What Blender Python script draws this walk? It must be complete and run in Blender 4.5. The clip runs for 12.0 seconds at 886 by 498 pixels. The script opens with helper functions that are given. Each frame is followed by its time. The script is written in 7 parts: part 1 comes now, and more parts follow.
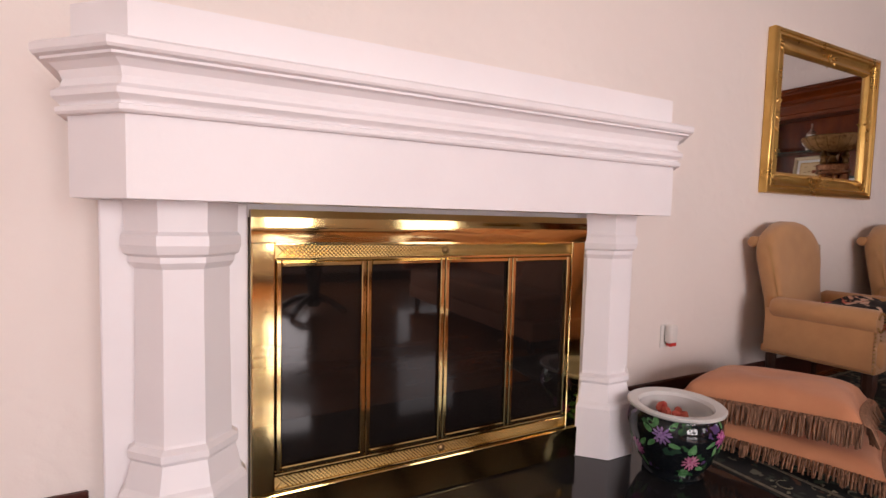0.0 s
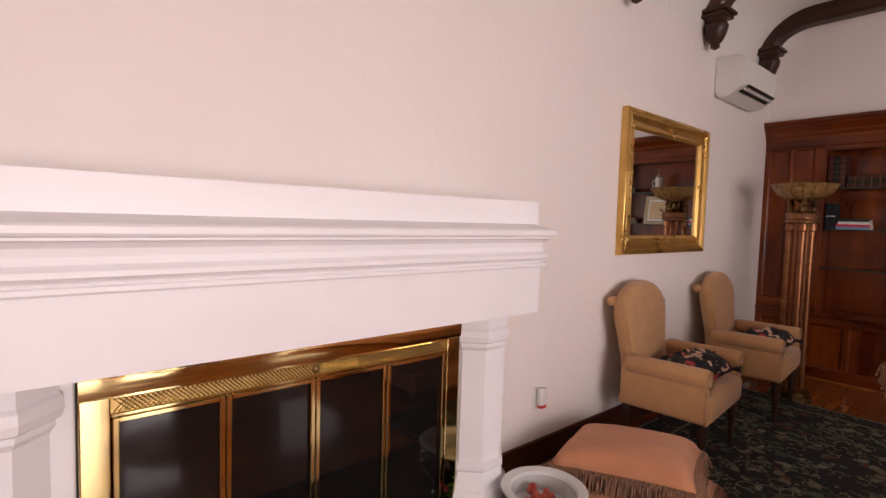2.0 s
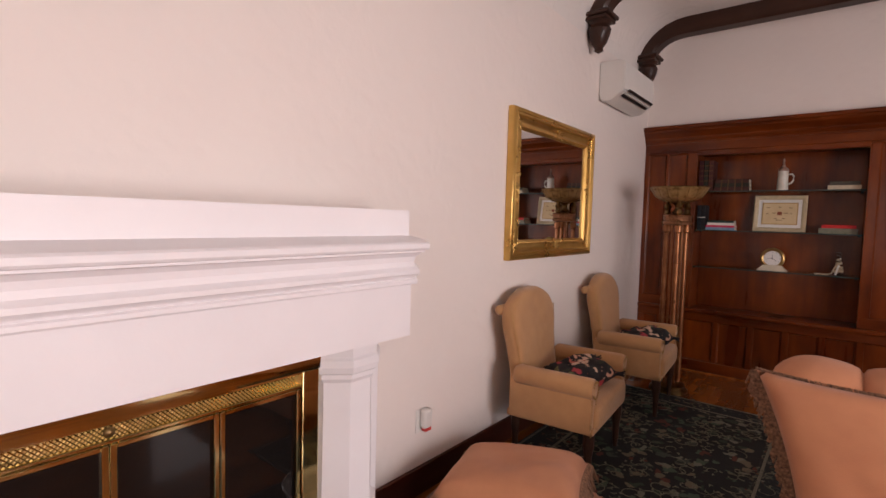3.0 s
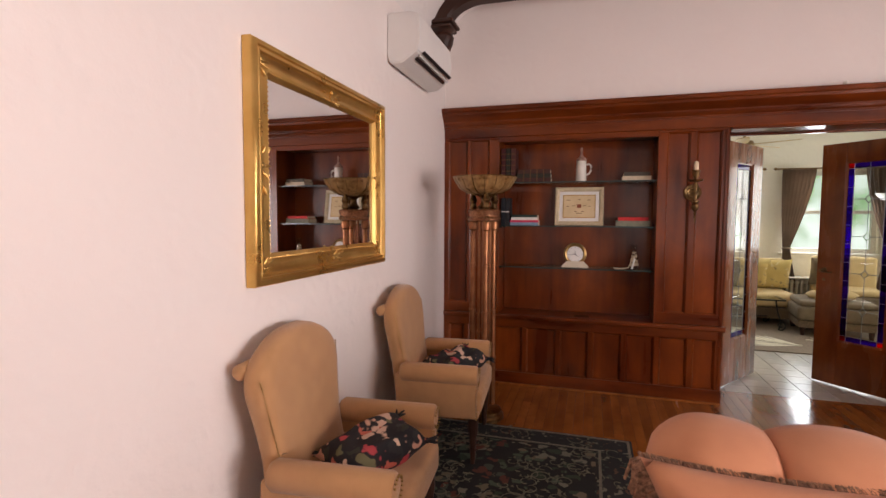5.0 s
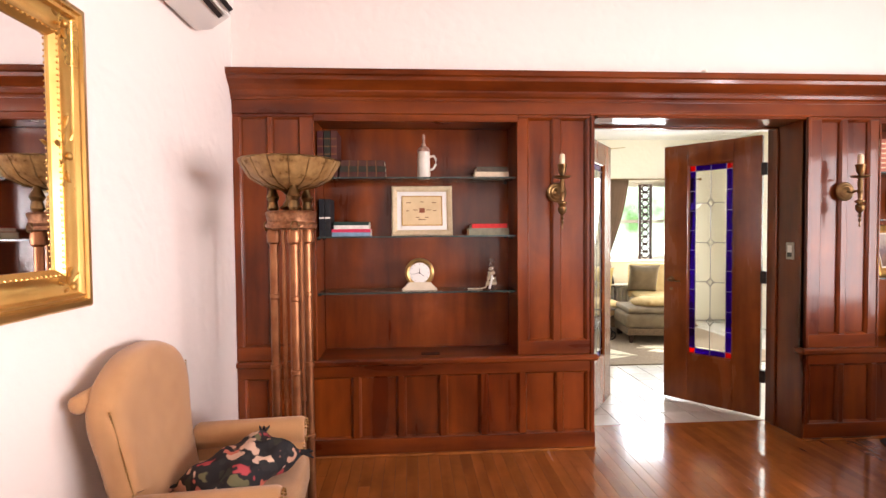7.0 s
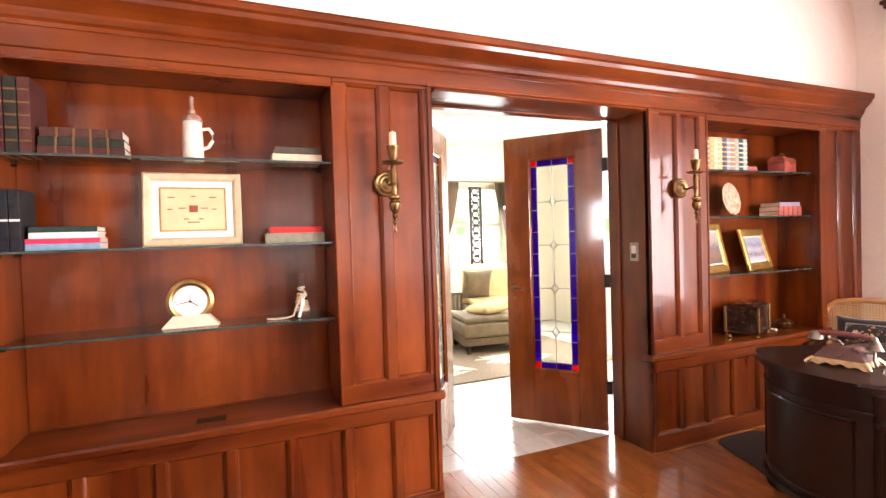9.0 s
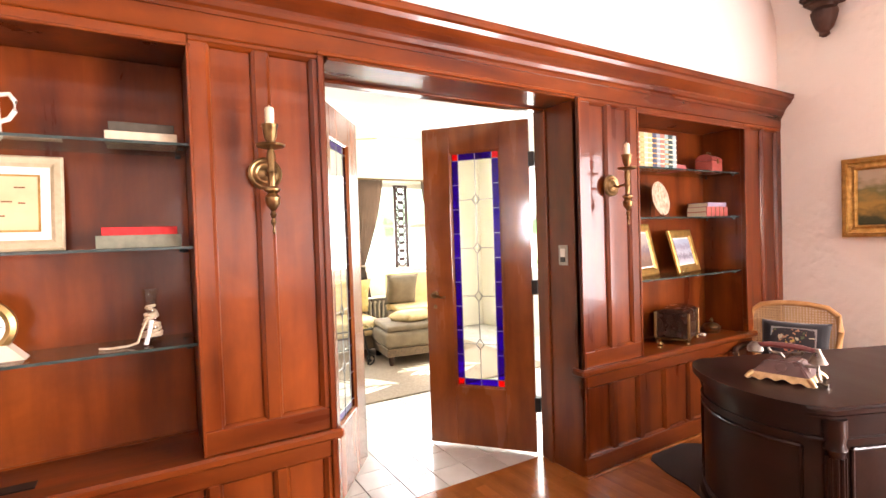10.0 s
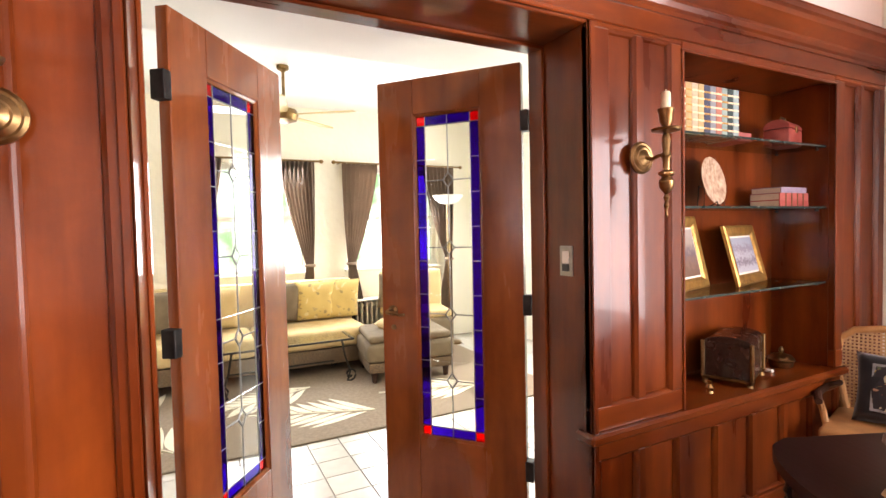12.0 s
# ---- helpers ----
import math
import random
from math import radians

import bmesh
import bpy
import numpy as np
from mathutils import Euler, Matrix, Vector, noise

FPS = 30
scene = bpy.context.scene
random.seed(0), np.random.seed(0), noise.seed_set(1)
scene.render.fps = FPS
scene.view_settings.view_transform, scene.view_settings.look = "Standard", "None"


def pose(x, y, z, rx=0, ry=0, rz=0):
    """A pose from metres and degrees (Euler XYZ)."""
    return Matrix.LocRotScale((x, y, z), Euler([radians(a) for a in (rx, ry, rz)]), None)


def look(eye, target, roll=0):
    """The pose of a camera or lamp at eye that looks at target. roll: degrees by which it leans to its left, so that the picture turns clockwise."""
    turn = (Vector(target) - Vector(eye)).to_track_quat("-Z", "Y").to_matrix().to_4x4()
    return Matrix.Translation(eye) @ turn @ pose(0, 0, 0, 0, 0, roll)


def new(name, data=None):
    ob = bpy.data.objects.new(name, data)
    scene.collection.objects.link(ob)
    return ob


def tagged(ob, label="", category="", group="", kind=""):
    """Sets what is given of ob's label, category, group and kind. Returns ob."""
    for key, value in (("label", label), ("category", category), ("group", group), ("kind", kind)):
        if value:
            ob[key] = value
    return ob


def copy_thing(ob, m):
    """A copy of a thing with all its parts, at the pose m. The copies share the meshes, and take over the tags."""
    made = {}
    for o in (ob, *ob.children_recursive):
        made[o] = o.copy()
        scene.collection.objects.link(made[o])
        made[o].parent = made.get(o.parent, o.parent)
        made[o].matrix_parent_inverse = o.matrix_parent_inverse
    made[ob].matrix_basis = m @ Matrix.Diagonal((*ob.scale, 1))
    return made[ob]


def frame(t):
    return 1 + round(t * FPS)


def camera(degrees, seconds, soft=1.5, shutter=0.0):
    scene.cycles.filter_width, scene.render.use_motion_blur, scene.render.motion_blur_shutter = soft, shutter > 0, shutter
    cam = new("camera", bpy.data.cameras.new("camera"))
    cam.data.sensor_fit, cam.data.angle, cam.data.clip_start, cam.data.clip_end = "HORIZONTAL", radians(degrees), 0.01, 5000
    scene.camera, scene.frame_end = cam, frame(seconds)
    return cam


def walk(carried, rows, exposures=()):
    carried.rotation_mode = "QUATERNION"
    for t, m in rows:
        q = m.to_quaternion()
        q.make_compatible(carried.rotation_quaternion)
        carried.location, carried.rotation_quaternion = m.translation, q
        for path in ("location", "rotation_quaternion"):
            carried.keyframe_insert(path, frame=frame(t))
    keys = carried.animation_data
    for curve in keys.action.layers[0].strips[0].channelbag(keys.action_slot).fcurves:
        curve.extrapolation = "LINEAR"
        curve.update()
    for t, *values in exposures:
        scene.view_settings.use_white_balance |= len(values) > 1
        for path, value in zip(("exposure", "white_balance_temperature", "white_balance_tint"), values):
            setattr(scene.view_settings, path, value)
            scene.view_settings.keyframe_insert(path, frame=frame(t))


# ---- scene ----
cam = camera(83.7, 12.0)
PATH = [
    (0, (2.781, 1.219, 0.98), (3.703, 2.989, 0.849), 1.4),
    (0.5, (2.793, 1.241, 1.079), (3.801, 2.963, 0.94), 1.6),
    (1, (2.806, 1.239, 1.199), (3.884, 2.917, 1.064), 1.5),
    (1.5, (2.816, 1.225, 1.303), (3.969, 2.854, 1.174), 1.4),
    (2, (2.851, 1.245, 1.36), (4.142, 2.768, 1.24), 1.7),
    (2.5, (2.943, 1.267, 1.378), (4.368, 2.665, 1.26), 1.8),
    (3, (3.151, 1.329, 1.414), (4.703, 2.586, 1.29), 1.6),
    (5, (4.168, 1.696, 1.435), (6.08, 2.269, 1.31), 0.3),
    (5.5, (4.453, 1.75, 1.407), (6.41, 2.15, 1.308), 0.2),
    (6, (4.768, 1.833, 1.412), (6.754, 2.051, 1.326), 0.0),
    (6.5, (5.029, 1.885, 1.399), (7.027, 1.917, 1.325), -0.3),
    (7, (5.302, 1.874, 1.389), (7.297, 1.748, 1.326), -0.5),
    (9, (6.099, 1.649, 1.377), (7.938, 0.865, 1.331), -1.8),
    (9.5, (6.273, 1.493, 1.389), (8.051, 0.579, 1.342), -1.9),
    (10, (6.417, 1.349, 1.379), (8.136, 0.328, 1.329), -1.9),
    (10.5, (6.624, 1.155, 1.394), (8.295, 0.059, 1.326), -1.9),
    (11, (6.758, 0.989, 1.387), (8.418, -0.124, 1.314), -1.8),
    (11.5, (6.899, 0.748, 1.397), (8.615, -0.275, 1.318), -1.8),
    (12, (7.02, 0.6, 1.378), (8.8, -0.308, 1.303), -1.3),
]
walk(cam, [(t, look(eye, target, roll)) for t, eye, target, roll in PATH],
     exposures=[(0, -1.1), (2, -1.18), (3, -1.16), (5, -0.66), (5.5, -0.4), (6.5, 0.3), (7, 0.5), (9, 1.22), (10.5, 1.36), (11.5, 1.08), (12, 0.88)])

# ---- world, daylight and lamps ----
world = bpy.data.worlds.new("daylight")
scene.world = world
world.use_nodes = True
wn = world.node_tree.nodes
sky = wn.new("ShaderNodeTexSky")
sky.sky_type, sky.sun_disc = "NISHITA", False
sky.sun_elevation, sky.sun_rotation = radians(42), radians(120)
wn["Background"].inputs[1].default_value = 0.12
world.node_tree.links.new(sky.outputs[0], wn["Background"].inputs[0])
sun = new("sun", bpy.data.lights.new("sun", "SUN"))
sun.data.energy, sun.data.angle, sun.data.color = 2.5, radians(0.5), (1.0, 0.95, 0.88)
sun.matrix_world = look((0, 0, 0), (-0.2, 0.75, -0.70))


def window_lamp(name, place, target, w, h, watts, colour):
    """An area lamp in a window's opening, for the light of the sky."""
    l = bpy.data.lights.new(name, "AREA")
    l.shape, l.size, l.size_y, l.energy, l.color = "RECTANGLE", w, h, watts, colour
    ob = new(name, l)
    ob.matrix_world = look(place, target)
    return ob


COOL = (0.92, 0.94, 1.0)
DAY = (1.0, 0.885, 0.905)
for wx in (2.35, 3.20, 4.05):
    window_lamp("south_window_light", (wx, -2.86, 1.35), (wx, 0, 1.25), 0.6, 1.7, 135, DAY)
window_lamp("south_window_light", (6.2, -2.86, 1.35), (6.4, 0, 1.2), 1.0, 1.7, 62, DAY)
window_lamp("west_window_light", (0.06, -0.35, 1.6), (3, -0.2, 1.3), 2.7, 1.4, 21, DAY)
window_lamp("sunroom_window_light", (12.70, -1.65, 1.55), (9, -0.9, 0.8), 1.1, 1.1, 44, COOL)
window_lamp("sunroom_window_light", (12.70, 0.0, 1.55), (9, 0.0, 0.8), 1.1, 1.1, 44, COOL)
window_lamp("sunroom_side_light", (10.9, -3.0, 1.6), (10.6, 0, 0.9), 1.7, 1.3, 46, (1.0, 0.97, 0.92))



# ---- materials ----
def links_of(m):
    m.use_nodes = True
    return m.node_tree.nodes, m.node_tree.links, m.node_tree.nodes["Principled BSDF"]


def rgba(c):
    return (*c, 1.0)


def surface(name, a, b, scale=8.0, rough=0.6, metal=0.0, bump=0.0, bscale=60.0, stretch=(1, 1, 1), detail=6.0,
            rvar=0.1, coat=0.0, sheen=0.0, per_object=0.0, spec=0.5):
    """Two colours mixed by noise at two scales, with gloss that varies and a fine relief."""
    m = bpy.data.materials.new(name)
    n, l, bsdf = links_of(m)
    tc, mp = n.new("ShaderNodeTexCoord"), n.new("ShaderNodeMapping")
    mp.inputs["Scale"].default_value = stretch
    l.new(tc.outputs["Object"], mp.inputs[0])
    big, fine = n.new("ShaderNodeTexNoise"), n.new("ShaderNodeTexNoise")
    big.inputs["Scale"].default_value, big.inputs["Detail"].default_value = scale, detail
    fine.inputs["Scale"].default_value, fine.inputs["Detail"].default_value = bscale, 4.0
    for t in (big, fine):
        l.new(mp.outputs[0], t.inputs["Vector"])
    ramp = n.new("ShaderNodeMix")
    ramp.data_type = "RGBA"
    ramp.inputs["A"].default_value, ramp.inputs["B"].default_value = rgba(a), rgba(b)
    add = n.new("ShaderNodeMapRange")
    add.inputs["From Min"].default_value, add.inputs["From Max"].default_value = 0.32, 0.68
    l.new(big.outputs["Fac"], add.inputs["Value"])
    l.new(add.outputs["Result"], ramp.inputs["Factor"])
    col = ramp.outputs["Result"]
    if per_object:
        info, hsv = n.new("ShaderNodeObjectInfo"), n.new("ShaderNodeHueSaturation")
        mr = n.new("ShaderNodeMapRange")
        mr.inputs["To Min"].default_value, mr.inputs["To Max"].default_value = 1 - per_object, 1 + per_object
        l.new(info.outputs["Random"], mr.inputs["Value"])
        l.new(mr.outputs["Result"], hsv.inputs["Value"])
        l.new(col, hsv.inputs["Color"])
        col = hsv.outputs["Color"]
    l.new(col, bsdf.inputs["Base Color"])
    rr = n.new("ShaderNodeMapRange")
    rr.inputs["To Min"].default_value, rr.inputs["To Max"].default_value = max(0.02, rough - rvar), min(1.0, rough + rvar)
    l.new(big.outputs["Fac"], rr.inputs["Value"])
    l.new(rr.outputs["Result"], bsdf.inputs["Roughness"])
    bsdf.inputs["Metallic"].default_value = metal
    bsdf.inputs["Coat Weight"].default_value = coat
    bsdf.inputs["Coat Roughness"].default_value = 0.08
    bsdf.inputs["Sheen Weight"].default_value = sheen
    bsdf.inputs["Specular IOR Level"].default_value = spec
    if bump:
        bp = n.new("ShaderNodeBump")
        bp.inputs["Strength"].default_value, bp.inputs["Distance"].default_value = bump, 0.004
        l.new(fine.outputs["Fac"], bp.inputs["Height"])
        l.new(bp.outputs[0], bsdf.inputs["Normal"])
    return m


def plaster(name, a, b, strength=0.65):
    """Hand-trowelled plaster: broad smears with ridges where the trowel lifted."""
    m = bpy.data.materials.new(name)
    n, l, bsdf = links_of(m)
    tc = n.new("ShaderNodeTexCoord")
    warp, smear, grain, tone = (n.new("ShaderNodeTexNoise") for _ in range(4))
    vor = n.new("ShaderNodeTexVoronoi")
    vor.feature = "SMOOTH_F1"
    for t, s, d in ((warp, 3.0, 2), (smear, 17.0, 5), (grain, 90.0, 3), (tone, 1.3, 3)):
        t.inputs["Scale"].default_value, t.inputs["Detail"].default_value = s, d
        l.new(tc.outputs["Object"], t.inputs["Vector"])
    mixv = n.new("ShaderNodeMix")
    mixv.data_type = "RGBA"
    mixv.inputs["Factor"].default_value = 0.25
    l.new(tc.outputs["Object"], mixv.inputs["A"])
    l.new(warp.outputs["Color"], mixv.inputs["B"])
    vor.inputs["Scale"].default_value = 19.0
    l.new(mixv.outputs["Result"], vor.inputs["Vector"])
    h1, h2 = n.new("ShaderNodeMath"), n.new("ShaderNodeMath")
    h1.operation, h2.operation = "MULTIPLY_ADD", "MULTIPLY_ADD"
    h1.inputs[1].default_value, h2.inputs[1].default_value = 0.8, 0.12
    l.new(smear.outputs["Fac"], h1.inputs[0])
    l.new(vor.outputs["Distance"], h1.inputs[2])
    l.new(grain.outputs["Fac"], h2.inputs[0])
    l.new(h1.outputs[0], h2.inputs[2])
    bp = n.new("ShaderNodeBump")
    bp.inputs["Strength"].default_value, bp.inputs["Distance"].default_value = strength, 0.011
    l.new(h2.outputs[0], bp.inputs["Height"])
    l.new(bp.outputs[0], bsdf.inputs["Normal"])
    mc = n.new("ShaderNodeMix")
    mc.data_type = "RGBA"
    mc.inputs["A"].default_value, mc.inputs["B"].default_value = rgba(a), rgba(b)
    l.new(tone.outputs["Fac"], mc.inputs["Factor"])
    l.new(mc.outputs["Result"], bsdf.inputs["Base Color"])
    bsdf.inputs["Roughness"].default_value = 0.7
    return m


def wood(name, dark, light, along="z", rough=0.30, coat=0.32, vary=0.14):
    """Varnished wood with long grain along one axis, figure across it and some tone from board to board."""
    st = {"x": (0.7, 4.5, 4.5), "y": (4.5, 0.7, 4.5), "z": (4.5, 4.5, 0.7)}[along]
    m = surface(name, dark, light, scale=1.6, rough=rough, bump=0.10, bscale=14.0, stretch=st, detail=5.0, rvar=0.08, coat=coat, per_object=vary, spec=0.22)
    n, l, bsdf = links_of(m)
    tc, broad = n.new("ShaderNodeTexCoord"), n.new("ShaderNodeTexNoise")
    broad.inputs["Scale"].default_value, broad.inputs["Detail"].default_value, broad.inputs["Roughness"].default_value = 3.1, 5.0, 0.62
    broad.inputs["Distortion"].default_value = 0.6
    l.new(tc.outputs["Object"], broad.inputs["Vector"])
    hsv, mr = n.new("ShaderNodeHueSaturation"), n.new("ShaderNodeMapRange")
    mr.inputs["From Min"].default_value, mr.inputs["From Max"].default_value = 0.25, 0.75
    mr.inputs["To Min"].default_value, mr.inputs["To Max"].default_value = 0.74, 1.26
    l.new(broad.outputs["Fac"], mr.inputs["Value"])
    l.new(mr.outputs["Result"], hsv.inputs["Value"])
    old = bsdf.inputs["Base Color"].links[0].from_socket
    l.new(old, hsv.inputs["Color"])
    l.new(hsv.outputs["Color"], bsdf.inputs["Base Color"])
    return m


def glass(name, tint=(1, 1, 1), rough=0.0, bumpy=0.0):
    m = bpy.data.materials.new(name)
    n, l, bsdf = links_of(m)
    bsdf.inputs["Base Color"].default_value = rgba(tint)
    bsdf.inputs["Transmission Weight"].default_value, bsdf.inputs["Roughness"].default_value = 1.0, rough
    bsdf.inputs["IOR"].default_value = 1.45
    if bumpy:
        t, bp = n.new("ShaderNodeTexNoise"), n.new("ShaderNodeBump")
        t.inputs["Scale"].default_value = 6.0
        bp.inputs["Strength"].default_value, bp.inputs["Distance"].default_value = bumpy, 0.002
        l.new(t.outputs["Fac"], bp.inputs["Height"])
        l.new(bp.outputs[0], bsdf.inputs["Normal"])
    return m


def pane_glass(name, tint):
    """Thin glass: clear or coloured, with the gloss of its face."""
    m = bpy.data.materials.new(name)
    n, l, bsdf = links_of(m)
    tr, gl, mx, lw = n.new("ShaderNodeBsdfTransparent"), n.new("ShaderNodeBsdfGlossy"), n.new("ShaderNodeMixShader"), n.new("ShaderNodeLayerWeight")
    pw, sc_ = n.new("ShaderNodeMath"), n.new("ShaderNodeMath")
    pw.operation, sc_.operation = "POWER", "MULTIPLY_ADD"
    pw.inputs[1].default_value, sc_.inputs[1].default_value, sc_.inputs[2].default_value = 4.0, 0.6, 0.03
    tr.inputs[0].default_value = rgba(tint)
    gl.inputs["Roughness"].default_value = 0.03
    lw.inputs[0].default_value = 0.5
    l.new(lw.outputs["Facing"], pw.inputs[0])
    l.new(pw.outputs[0], sc_.inputs[0])
    l.new(sc_.outputs[0], mx.inputs[0])
    l.new(tr.outputs[0], mx.inputs[1])
    l.new(gl.outputs[0], mx.inputs[2])
    l.new(mx.outputs[0], n["Material Output"].inputs[0])
    return m


def spots(name, ground, tones, scale=14.0, rough=0.85, cut=0.45, bump=0.3):
    """A printed or woven pattern: scattered blooms of several tones on a ground colour."""
    m = bpy.data.materials.new(name)
    n, l, bsdf = links_of(m)
    tc, warp = n.new("ShaderNodeTexCoord"), n.new("ShaderNodeTexNoise")
    warp.inputs["Scale"].default_value = scale * 0.7
    l.new(tc.outputs["Object"], warp.inputs["Vector"])
    mv = n.new("ShaderNodeMix")
    mv.data_type = "RGBA"
    mv.inputs["Factor"].default_value = 0.12
    l.new(tc.outputs["Object"], mv.inputs["A"])
    l.new(warp.outputs["Color"], mv.inputs["B"])
    vor = n.new("ShaderNodeTexVoronoi")
    vor.inputs["Scale"].default_value = scale
    l.new(mv.outputs["Result"], vor.inputs["Vector"])
    pick, inside = n.new("ShaderNodeValToRGB"), n.new("ShaderNodeMapRange")
    pick.color_ramp.interpolation = "CONSTANT"
    while len(pick.color_ramp.elements) < len(tones):
        pick.color_ramp.elements.new(1.0)
    for i, c in enumerate(tones):
        pick.color_ramp.elements[i].position, pick.color_ramp.elements[i].color = i / len(tones), rgba(c)
    sep = n.new("ShaderNodeSeparateColor")
    l.new(vor.outputs["Color"], sep.inputs[0])
    l.new(sep.outputs[0], pick.inputs[0])
    inside.inputs["From Min"].default_value, inside.inputs["From Max"].default_value = cut, cut - 0.08
    l.new(vor.outputs["Distance"], inside.inputs["Value"])
    mx = n.new("ShaderNodeMix")
    mx.data_type = "RGBA"
    mx.inputs["A"].default_value = rgba(ground)
    l.new(inside.outputs["Result"], mx.inputs["Factor"])
    l.new(pick.outputs[0], mx.inputs["B"])
    l.new(mx.outputs["Result"], bsdf.inputs["Base Color"])
    bsdf.inputs["Roughness"].default_value = rough
    if bump:
        fine, bp = n.new("ShaderNodeTexNoise"), n.new("ShaderNodeBump")
        fine.inputs["Scale"].default_value = 220.0
        bp.inputs["Strength"].default_value, bp.inputs["Distance"].default_value = bump, 0.002
        l.new(tc.outputs["Object"], fine.inputs["Vector"])
        l.new(fine.outputs["Fac"], bp.inputs["Height"])
        l.new(bp.outputs[0], bsdf.inputs["Normal"])
    return m


M_PLASTER = plaster("wall_plaster", (0.80, 0.73, 0.68), (0.84, 0.77, 0.72), 0.32)
M_PLASTER_COARSE = plaster("coarse_wall_plaster", (0.78, 0.73, 0.66), (0.83, 0.77, 0.70), 0.7)
M_PLASTER2 = plaster("sunroom_plaster", (0.86, 0.80, 0.66), (0.88, 0.83, 0.70), 0.25)
M_CEIL = plaster("ceiling_plaster", (0.76, 0.72, 0.68), (0.80, 0.76, 0.72), 0.8)
M_MANTEL = surface("white_mantel_paint", (0.80, 0.77, 0.78), (0.84, 0.81, 0.82), 3, 0.42, bump=0.12, bscale=25)
DK, LT = (0.070, 0.0105, 0.0016), (0.190, 0.0400, 0.0050)
M_WOODZ = wood("mahogany_upright", DK, LT, "z")
M_WOODY = wood("mahogany_level", DK, LT, "y")
M_DOOR = wood("door_wood", (0.115, 0.028, 0.007), (0.25, 0.070, 0.016), "z", rough=0.26, coat=0.5, vary=0.05)
M_BEAM = wood("dark_beam", (0.028, 0.012, 0.008), (0.060, 0.026, 0.016), "y", rough=0.45, coat=0.1)
M_BASE = wood("dark_baseboard", (0.045, 0.012, 0.008), (0.085, 0.022, 0.014), "x", rough=0.35)
M_PLANK = wood("oak_floor", (0.20, 0.058, 0.012), (0.32, 0.108, 0.023), "x", rough=0.24, coat=0.6, vary=0.10)
M_JOINT = surface("floor_joint", (0.03, 0.012, 0.006), (0.045, 0.018, 0.01), 20, 0.8)
M_BRASS = surface("polished_brass", (0.58, 0.46, 0.20), (0.68, 0.55, 0.27), 3, 0.07, 1.0, 0.10, 5, rvar=0.04)
M_BRASSD = surface("pierced_brass", (0.50, 0.33, 0.11), (0.66, 0.45, 0.18), 40, 0.34, 1.0, 0.5, 160)
M_OLDBRASS = surface("aged_brass", (0.15, 0.092, 0.038), (0.29, 0.185, 0.080), 25, 0.34, 1.0, 0.15, 90)
M_BLACKGLASS = surface("smoked_glass", (0.006, 0.005, 0.005), (0.010, 0.008, 0.007), 3, 0.04, rvar=0.02)
M_GRANITE = surface("black_granite", (0.008, 0.008, 0.009), (0.022, 0.021, 0.022), 120, 0.07, rvar=0.03)
M_GOLD = surface("gilt_frame", (0.56, 0.33, 0.085), (0.72, 0.46, 0.15), 5, 0.30, 0.85, 0.06, 60)
M_GOLDD = surface("antique_gilt", (0.36, 0.20, 0.050), (0.60, 0.37, 0.11), 30, 0.40, 0.75, 0.5, 80)
M_MIRROR = surface("silvered_mirror", (0.86, 0.87, 0.88), (0.88, 0.89, 0.90), 1, 0.012, 1.0, rvar=0.008)
M_TAN = surface("tan_upholstery", (0.42, 0.215, 0.085), (0.48, 0.255, 0.105), 14, 0.82, bump=0.35, bscale=420, sheen=0.3)
M_STUD = surface("brass_nails", (0.40, 0.26, 0.10), (0.5, 0.33, 0.13), 30, 0.35, 1.0)
M_PEACH = surface("peach_velvet", (0.52, 0.215, 0.105), (0.60, 0.265, 0.130), 7, 0.80, bump=0.25, bscale=300, sheen=0.15)
M_FRINGE = surface("bullion_fringe", (0.09, 0.042, 0.022), (0.33, 0.175, 0.10), 90, 0.85, bump=0.6, bscale=240, stretch=(1, 1, 0.15))
M_FLORAL = spots("dark_floral_cloth", (0.012, 0.010, 0.012), [(0.50, 0.13, 0.09), (0.66, 0.46, 0.33), (0.40, 0.05, 0.06), (0.03, 0.03, 0.02), (0.58, 0.32, 0.22), (0.14, 0.13, 0.06), (0.60, 0.40, 0.30), (0.02, 0.02, 0.02)], 19, cut=0.52)
M_RUG = spots("dark_persian_wool", (0.010, 0.011, 0.010), [(0.16, 0.15, 0.11), (0.03, 0.045, 0.028), (0.10, 0.03, 0.02), (0.06, 0.085, 0.055), (0.012, 0.014, 0.012), (0.012, 0.014, 0.012), (0.14, 0.11, 0.07), (0.05, 0.06, 0.045)], 16, 0.95, 0.50)
M_RUGB = spots("dark_rug_border", (0.014, 0.016, 0.016), [(0.16, 0.15, 0.11), (0.04, 0.05, 0.04), (0.10, 0.05, 0.03)], 22, 0.95, 0.34)
M_HIDE = surface("dark_cowhide", (0.010, 0.008, 0.007), (0.028, 0.020, 0.016), 8, 0.7, bump=0.3, bscale=260)
M_WHITEPL = surface("white_plastic", (0.72, 0.70, 0.66), (0.76, 0.74, 0.70), 4, 0.4)
M_BLACKPL = surface("black_plastic", (0.012, 0.012, 0.013), (0.02, 0.02, 0.021), 8, 0.4)
M_RED = surface("red_plastic", (0.5, 0.03, 0.03), (0.58, 0.05, 0.04), 8, 0.4)
M_IRON = surface("black_iron", (0.012, 0.011, 0.010), (0.03, 0.026, 0.022), 30, 0.5, 0.6, 0.2, 90)
